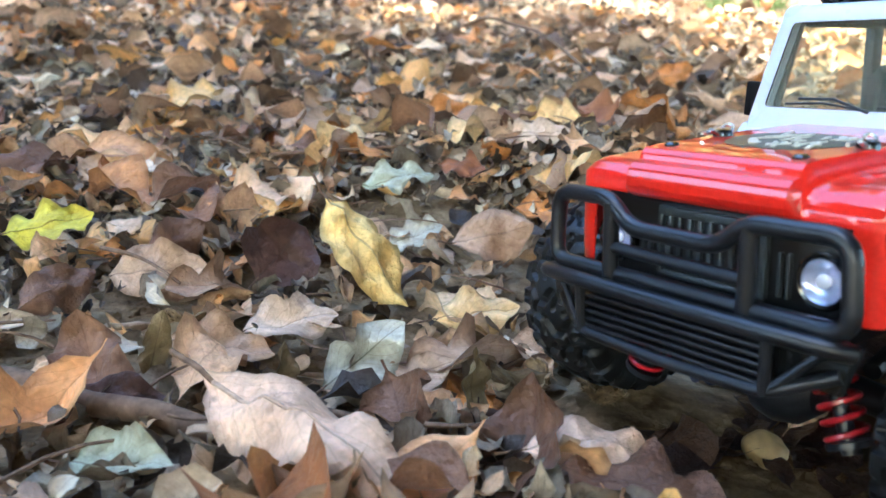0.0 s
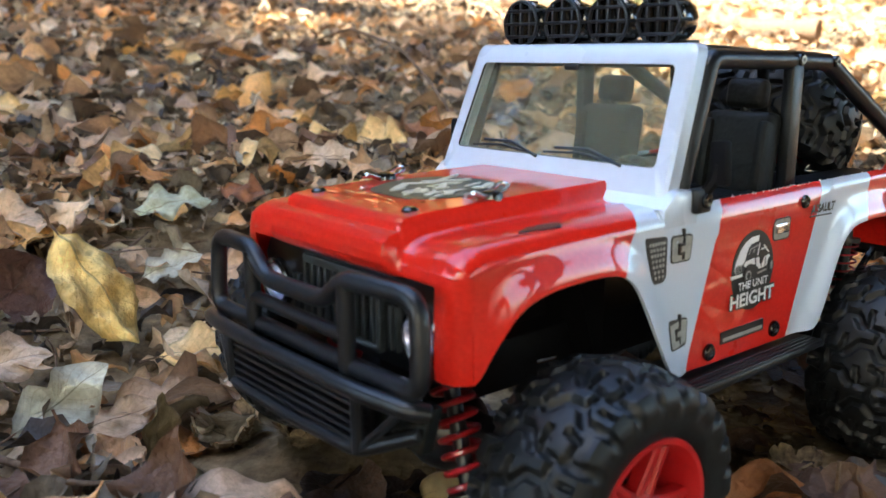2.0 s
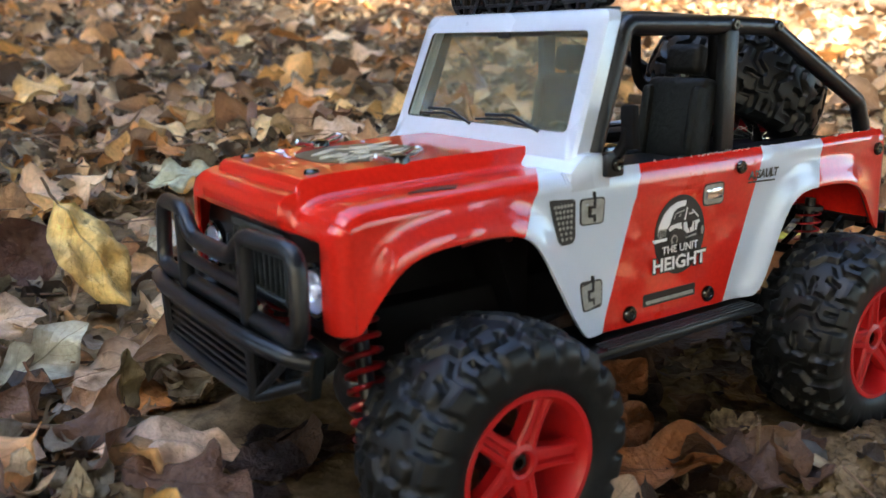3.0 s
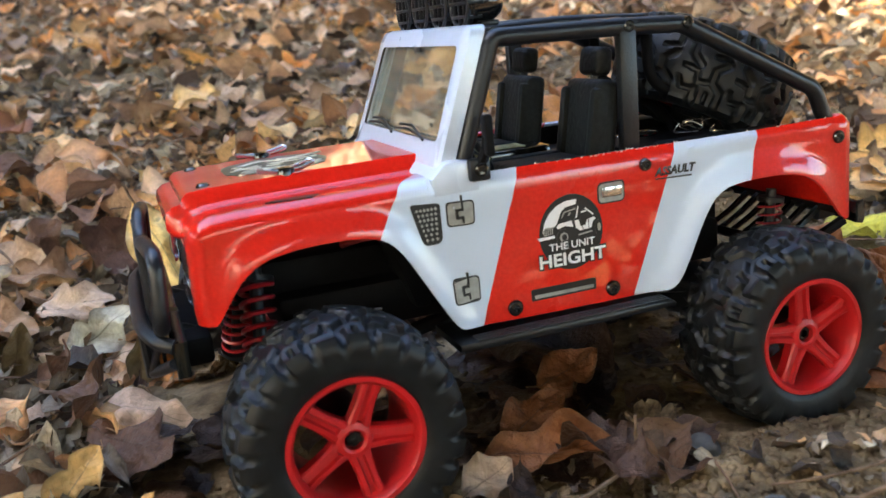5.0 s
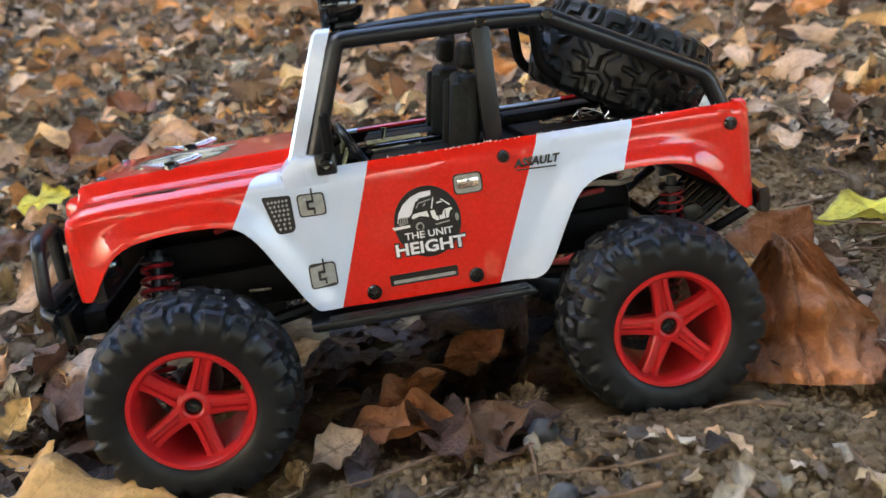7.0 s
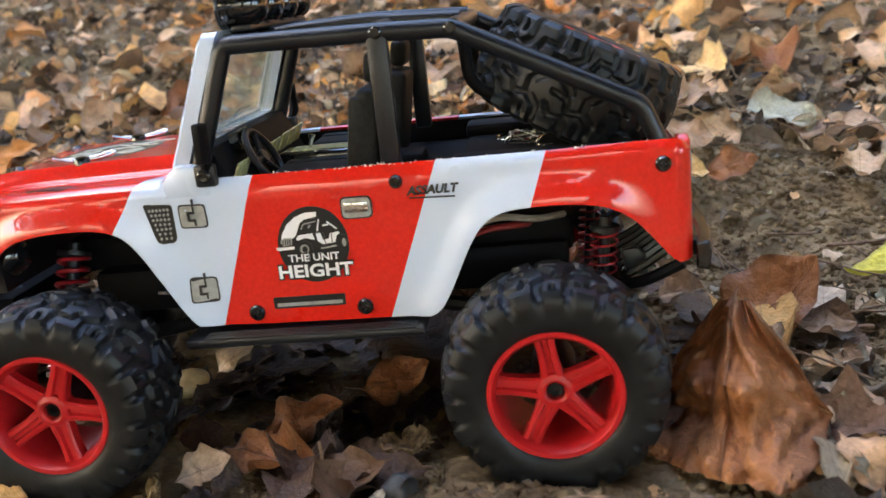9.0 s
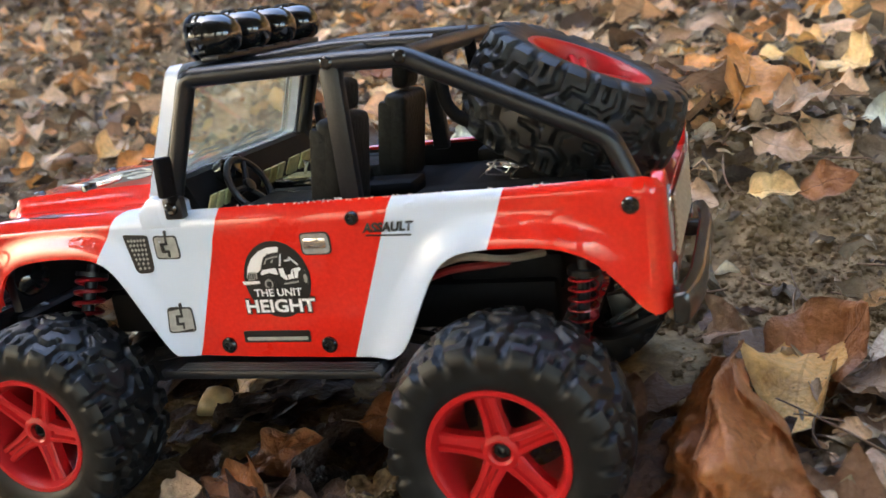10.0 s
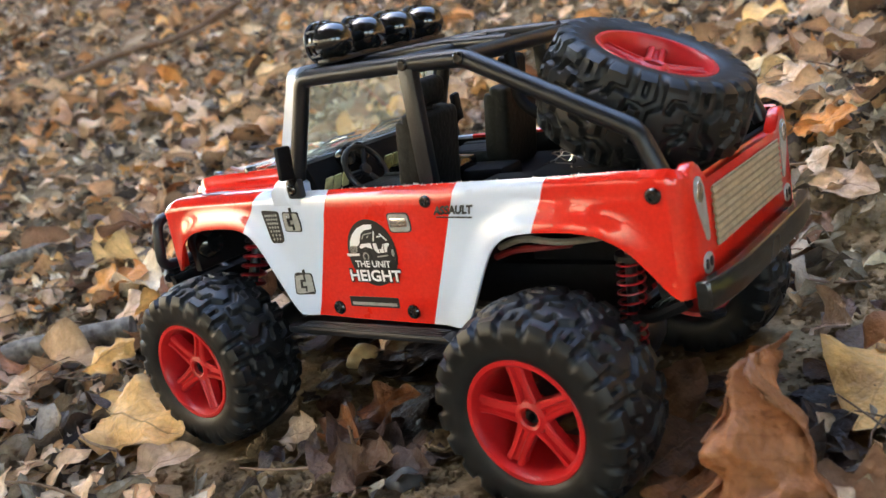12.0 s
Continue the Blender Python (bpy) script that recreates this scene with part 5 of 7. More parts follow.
# ---- leaves ----
def blade(seed, nu=7, nv=10, kind="oval", calm=1.0):
    """A dry leaf about 1 long, gently waved, with uneven margins: rows of points and their map, in numpy arrays."""
    r = random.Random(seed)
    rolled = r.random() < 0.2
    fold, curl, twist = r.uniform(-0.25, 0.6), r.uniform(-1.7, 1.7) * calm, r.uniform(-1.0, 1.0) * calm
    cup, ph, beat = r.uniform(-0.9, 1.3) + (2.2 if rolled else 0.0), r.uniform(0, 6), r.uniform(7, 16)
    turn_up = r.uniform(-0.10, 0.20)
    width, off = r.uniform(0.50, 0.70), r.uniform(0, 50)
    bite = (r.uniform(0.3, 0.9), r.choice((-1, 1)), r.uniform(0.25, 0.6)) if r.random() < 0.45 else None
    torn = 1.0
    if kind == "whole":
        bite, torn = None, 0.3
        fold, curl, twist, cup, turn_up = 0.06, 0.6 * curl, 0.2 * twist, -0.35, 0.03
    pts, uvs = [], []
    for j in range(nv):
        t0 = j / (nv - 1)
        t = max(0.0, (t0 - 0.13) / 0.87) if nv > 8 else t0
        if kind == "lobed":
            w = width * (0.62 * math.sin(math.pi * min(1, t * 1.02)) ** 0.8 + 0.34 * math.sin(t * math.pi * 3.0) ** 2) * (1.05 - 0.35 * t) + 0.01
        else:
            w = width * (math.sin(math.pi * t ** 0.85) ** 0.8) * 0.775 + 0.008
        for i in range(nu):
            s = 2 * i / (nu - 1) - 1
            half = w * (1 + 0.24 * torn * noise.noise((t * 3.2, off + 9 * (s > 0), 0.5)) + 0.10 * torn * noise.noise((t * 13, off + 7 * (s > 0), 2.5)))
            if bite and s * bite[1] > 0:
                half *= 1 - bite[2] * math.exp(-((t - bite[0]) / 0.09) ** 2)
            if t0 < 0.13 and nv > 8:  # stalk
                half = 0.014
            x, y = s * half * 0.62, t0 - 0.5
            z = fold * abs(x) * 0.9 + cup * 0.55 * x * x + turn_up * s ** 4 * half + 0.07 * math.sin(t * beat + ph + 1.3 * (s > 0)) * s * s * half / 0.35
            z += 0.12 * noise.noise((x * 2.6 + off, y * 2.6, 1.7)) + 0.05 * noise.noise((x * 7, y * 7 + off, 4.2))
            ang = curl * (t0 - 0.5)  # curl along the length
            if abs(curl) > 0.05:
                rad = 1 / curl
                yy, zz = (rad - z) * math.sin(ang), rad - (rad - z) * math.cos(ang)
            else:
                yy, zz = y, z
            a = twist * (t0 - 0.5)
            pts.append((x * math.cos(a) - zz * math.sin(a) * 0.6, yy, x * math.sin(a) + zz * math.cos(a)))
            uvs.append((i / (nu - 1), t0))
    p = np.array(pts)
    p[:, 2] -= np.percentile(p[:, 2], 12)
    f = [(j * nu + i, j * nu + i + 1, (j + 1) * nu + i + 1, (j + 1) * nu + i) for j in range(nv - 1) for i in range(nu - 1)]
    return p, np.array(uvs), np.array(f)


def mesh_of(name, p, uv, f, material):
    me = bpy.data.meshes.new(name)
    me.vertices.add(len(p))
    me.vertices.foreach_set("co", np.ascontiguousarray(p, dtype=np.float32).ravel())
    me.loops.add(f.size)
    me.loops.foreach_set("vertex_index", f.ravel().astype(np.int32))
    me.polygons.add(len(f))
    me.polygons.foreach_set("loop_start", np.arange(0, f.size, f.shape[1], dtype=np.int32))
    me.polygons.foreach_set("use_smooth", np.ones(len(f), dtype=bool))
    layer = me.uv_layers.new(name="map")
    layer.data.foreach_set("uv", np.ascontiguousarray(uv[f.ravel()], dtype=np.float32).ravel())
    me.materials.append(material)
    me.update(calc_edges=True)
    me.validate()
    return me


C_H, S_H = math.cos(radians(-145.6)), math.sin(radians(-145.6))


def truck_uv(x, y):
    dx, dy = x - 0.1433, y - 0.2477
    return dx * C_H + dy * S_H, -dx * S_H + dy * C_H


def free_height(x, y, r):
    """How high a leaf of radius r may stand at x, y before it meets the truck (0: no room)."""
    u, v = truck_uv(x, y)
    for wu in (0.068, -0.068):
        for wv in (0.0552, -0.0552):
            if abs(u - wu) < 0.030 + r and abs(v - wv) < 0.013 + r:
                return 0.0
            if abs(u - wu) < 0.040 and 0.05 < v < 0.085:
                return 0.02
    if abs(u) < 0.125 and abs(v) < 0.052 + r * 0.5:
        return 0.022
    return 1.0


def scatter(name, seed, count, region, blades, size, lift, tilt, label, material=None, slim=0.8):
    """One joined sheet of loose leaves over a region given as a function of two random numbers."""
    r = random.Random(seed)
    P, U, F, base = [], [], [], 0
    for _ in range(count):
        x, y = region(r)
        s = size(r)
        room = free_height(x, y, s * 0.42)
        if room == 0:
            continue
        steep = tilt if room > 0.5 else 8
        p, uv, f = blades[r.randrange(len(blades))]
        m = Matrix.Translation((x, y, floor_height(x, y) + r.uniform(0, lift) * (1 if room > 0.5 else 0.3))) @ Euler((radians(r.gauss(0, steep)), radians(r.gauss(0, steep)), r.uniform(0, 6.283))).to_matrix().to_4x4()
        m = np.array(SLOPE @ m)
        flat = 1.0 if room > 0.5 else 0.45
        q = p * np.array((s * r.uniform(slim, 1.15), s, s * flat))
        P.append(q @ m[:3, :3].T + m[:3, 3])
        U.append(uv)
        F.append(f + base)
        base += len(p)
    me = mesh_of(name, np.concatenate(P), np.concatenate(U), np.concatenate(F), material or LEAF_LITTER)
    return tagged(new(name, me), label, "leaf litter", kind="stuff")


FINE = [blade(100 + i, 9, 15, "lobed" if i % 8 == 4 else "oval", 1.35) for i in range(32)]
MID = [blade(200 + i, 5, 7, "oval", 1.5) for i in range(20)]
COARSE = [blade(300 + i, 3, 4) for i in range(14)]


def wedge(r0, r1, power=0.5):
    def pick(r):
        a = radians(r.uniform(-42, 112))
        d = r0 + (r1 - r0) * r.random() ** power
        return 0.10 - math.sin(a) * d, 0.16 + math.cos(a) * d
    return pick


def openness(x, y):
    """How far the soil lies open at x, y, from 0 to 1."""
    u, v = truck_uv(x, y)
    behind = 1.6 * math.exp(-((u + 0.165) ** 2 / 0.0045 + (v + 0.11) ** 2 / 0.006))
    flank = 1.3 * math.exp(-((u + 0.05) ** 2 / 0.007 + (v - 0.092) ** 2 / 0.0012))
    skirt = 0.75 * math.exp(-((u + 0.0) ** 2 / 0.008 + (v - 0.070) ** 2 / 0.0003))
    heap = 1.3 * math.exp(-((x - 0.240) ** 2 + (y - 0.185) ** 2) / 0.011)
    track = 0.95 * math.exp(-((u + 0.20) ** 2 / 0.006)) if -0.20 < v < 0.03 else 0.0
    patch = 0.75 if noise.noise((x * 4.5, y * 4.5, 8.8)) > 0.22 else 0.0
    return min(0.97, max(behind, flank, skirt, heap, track, patch))


def bare(pick):
    """Leaves thin out where the soil lies open."""
    def choose(r):
        for _ in range(14):
            x, y = pick(r)
            u, v = truck_uv(x, y)
            if r.random() > openness(x, y) and not (abs(u) < 0.12 and -0.075 < v < 0.092):
                break
        return x, y
    return choose


AROUND = lambda r: (r.uniform(-0.45, 0.55), r.uniform(0.02, 0.75))
scatter("leaf_litter_near", 1, 1050, bare(AROUND), FINE, lambda r: 0.018 + 0.034 * r.random() ** 1.5, 0.013, 20, "dense brown and tan fallen leaves around the truck")


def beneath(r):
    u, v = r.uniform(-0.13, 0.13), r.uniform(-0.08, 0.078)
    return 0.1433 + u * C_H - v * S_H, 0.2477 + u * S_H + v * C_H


# the truck's shade is put into these leaves as a darker brown
scatter("leaf_litter_shaded", 8, 230, beneath, FINE, lambda r: r.uniform(0.012, 0.036), 0.008, 14, "brown leaves under the truck, coloured dark for its shade", LEAF_SHADE_BROWN)
scatter("leaf_fragments", 4, 21000, bare(AROUND), MID, lambda r: 0.005 + 0.019 * r.random() ** 1.7, 0.011, 38, "broken scraps of brown leaf on the soil", LEAF_SCRAP, 0.3)
scatter("leaf_litter_middle", 2, 3700, bare(wedge(0.42, 1.9, 0.62)), MID, lambda r: 0.020 + 0.038 * r.random() ** 1.5, 0.018, 20, "brown and tan fallen leaves farther up the slope")
scatter("leaf_scraps_middle", 12, 36000, wedge(0.40, 2.4, 0.62), COARSE, lambda r: 0.006 + 0.025 * r.random() ** 1.7, 0.014, 38, "small brown scraps of leaf up the slope", LEAF_SCRAP, 0.3)


def behind_camera(r):
    a, d = radians(r.uniform(112, 318)), 0.35 + 4.5 * r.random() ** 0.6
    return 0.10 - math.sin(a) * d, 0.16 + math.cos(a) * d


scatter("leaf_litter_around", 13, 8000, behind_camera, COARSE, lambda r: r.uniform(0.03, 0.075), 0.02, 18, "brown leaf litter down the slope")
scatter("leaf_litter_far", 3, 7500, wedge(1.7, 7.5, 0.6), MID, lambda r: r.uniform(0.03, 0.065), 0.03, 16, "distant brown leaf litter")
scatter("leaf_scraps_far", 16, 16000, wedge(1.9, 7.0, 0.6), COARSE, lambda r: r.uniform(0.012, 0.04), 0.02, 24, "distant scraps of brown leaf", LEAF_SCRAP)


def crumbs(name, seed, count, region, size, material, label):
    """Loose lumps of soil, each a jittered block, joined."""
    r = random.Random(seed)
    cube = np.array([(a, b, c) for c in (-1, 1) for a, b in ((-1, -1), (1, -1), (1, 1), (-1, 1))], dtype=float) * 0.5
    face = np.array([(0, 3, 2, 1), (4, 5, 6, 7), (0, 1, 5, 4), (1, 2, 6, 5), (2, 3, 7, 6), (3, 0, 4, 7)])
    P, F = [], []
    for i in range(count):
        x, y = region(r)
        s = size(r)
        if free_height(x, y, s) == 0:
            continue
        m = SLOPE @ Matrix.Translation((x, y, floor_height(x, y) + s * 0.05)) @ Euler((r.uniform(0, 6), r.uniform(0, 6), r.uniform(0, 6))).to_matrix().to_4x4()
        m = np.array(m)
        q = (cube + np.array([[r.uniform(-0.22, 0.22) for _ in range(3)] for _ in range(8)])) * s
        F.append(face + 8 * len(P))
        P.append(q @ m[:3, :3].T + m[:3, 3])
    p = np.concatenate(P)
    me = mesh_of(name, p, p[:, :2] * 10, np.concatenate(F), material)
    return tagged(new(name, me), label, "soil", kind="stuff")


def open_soil(r):
    k = r.random()
    if k < 0.36:
        u, v = r.gauss(-0.18, 0.05), r.gauss(-0.10, 0.08)
        return 0.1433 + u * C_H - v * S_H, 0.2477 + u * S_H + v * C_H
    if k < 0.58:
        return r.gauss(0.236, 0.025), r.gauss(0.188, 0.022)
    if k < 0.78:
        u, v = r.gauss(-0.05, 0.06), r.gauss(0.085, 0.022)
        return 0.1433 + u * C_H - v * S_H, 0.2477 + u * S_H + v * C_H
    return AROUND(r)


crumbs("soil_crumbs", 5, 24000, open_soil, lambda r: 0.0006 + 0.0024 * r.random() ** 3, SOIL, "loose crumbs of dry soil")
scatter("soil_flakes", 14, 330, open_soil, MID, lambda r: 0.003 + 0.009 * r.random() ** 2, 0.003, 18, "small flakes of dry leaf trodden into soil", LEAF_SCRAP)
crumbs("soil_clods", 6, 2600, AROUND, lambda r: 0.0012 + 0.0036 * r.random() ** 3, SOIL, "dark clods of soil between the leaves")


def stalks(name, seed, count, region, label):
    """Thin bent leaf stalks and bits of twig, three-sided, joined."""
    r = random.Random(seed)
    P, F = [], []
    for _ in range(count):
        x, y = region(r)
        if free_height(x, y, 0.01) < 0.5:
            continue
        length, thick = r.uniform(0.012, 0.05), r.uniform(0.0003, 0.0007)
        bend, rise, turn = r.uniform(-1.4, 1.4), r.gauss(0.1, 0.3), r.uniform(0, 6.283)
        base = Vector((x, y, floor_height(x, y) + r.uniform(0.003, 0.014)))
        ring = []
        for k in range(6):
            t = k / 5
            a = turn + bend * t
            if k:
                base = base + Vector((math.cos(a), math.sin(a), rise * (1 - t))) * (length / 5)
            side = Vector((-math.sin(a), math.cos(a), 0))
            w = thick * (1.3 - 0.7 * t)
            ring += [SLOPE @ (base + side * w), SLOPE @ (base - side * w), SLOPE @ (base + Vector((0, 0, 1.6 * w)))]
        n = 18 * len(P)
        F += [(n + 3 * k + i, n + 3 * k + (i + 1) % 3, n + 3 * k + 3 + (i + 1) % 3, n + 3 * k + 3 + i) for k in range(5) for i in range(3)]
        P.append(np.array([tuple(v) for v in ring]))
    p = np.concatenate(P)
    return tagged(new(name, mesh_of(name, p, p[:, :2], np.array(F), TWIG)), label, "twigs", kind="stuff")


stalks("loose_stalks", 31, 900, AROUND, "thin bent leaf stalks among the litter")


# ---- single leaves that stand out ----
def leaf_at(x, y, length, turn, tip, lean, seed, material, label, kind="oval", lift=0.0, group="", width=1.0):
    p, uv, f = blade(seed, 11, 16, kind)
    q = p * np.array((length * width, length, length))
    me = mesh_of("fallen_leaf", q, uv, f, material)
    ob = new("fallen_leaf", me)
    ob.matrix_world = SLOPE @ pose(x, y, floor_height(x, y) + lift, tip, lean, turn)
    return tagged(ob, label, "leaf", group)


def leaf_span(base, tip, width, roll, seed, material, label, kind="oval", dome=0.0, crumple=0.05, tent=0.0, pleat=0.0):
    """A leaf laid from stalk to tip (x, y, height over the soil), rolled about its own rib."""
    a, b = (Vector((x, y, floor_height(x, y) + z)) for x, y, z in (base, tip))
    length = (b - a).length
    p, uv, f = blade(seed, 15, 22, kind, 0.1 if kind == "whole" else 0.35)
    p[:, 2] += [crumple * (noise.noise((x * 6, y * 6, seed)) + 0.5 * abs(noise.noise((x * 11 + seed, y * 11, 3.0)))) for x, y, z in p]
    p[:, 2] += dome * (1 - 4 * p[:, 1] ** 2) - 4 * dome * p[:, 0] ** 2
    p[:, 2] -= tent * np.abs(p[:, 0])
    if pleat:  # stiff folds between the side veins
        k = (4.5 * (p[:, 1] - 0.7 * np.abs(p[:, 0])) + seed * 0.37) % 1.0
        p[:, 2] += pleat * np.abs(p[:, 0]) * 2.4 * (np.abs(2 * k - 1) - 0.5)
    along = (b - a).normalized()
    across = along.cross(Vector((0, 0, 1))).normalized()
    up = across.cross(along)
    m = Matrix((across, along, up)).transposed().to_4x4() @ pose(0, 0, 0, 0, roll, 0)
    q = p * np.array((length * width, length, length * 0.9))
    ob = new("fallen_leaf", mesh_of("fallen_leaf", q, uv, f, material))
    ob.matrix_world = SLOPE @ Matrix.Translation((a + b) / 2) @ m
    spine = [Vector(q[15 * j + 7]) for j in range(22)]
    part("stalk", tube(bmesh.new(), [spine[0] + (spine[0] - spine[2]) * 0.7] + spine[:4], [length * 0.010] * 4 + [length * 0.008], 6), TWIG, ob, "", 1.0)
    part("midrib", tube(bmesh.new(), spine[3:], [length * (0.0085 - 0.00036 * k) for k in range(19)], 6), material, ob, "", 1.0)
    return tagged(ob, label, "leaf")


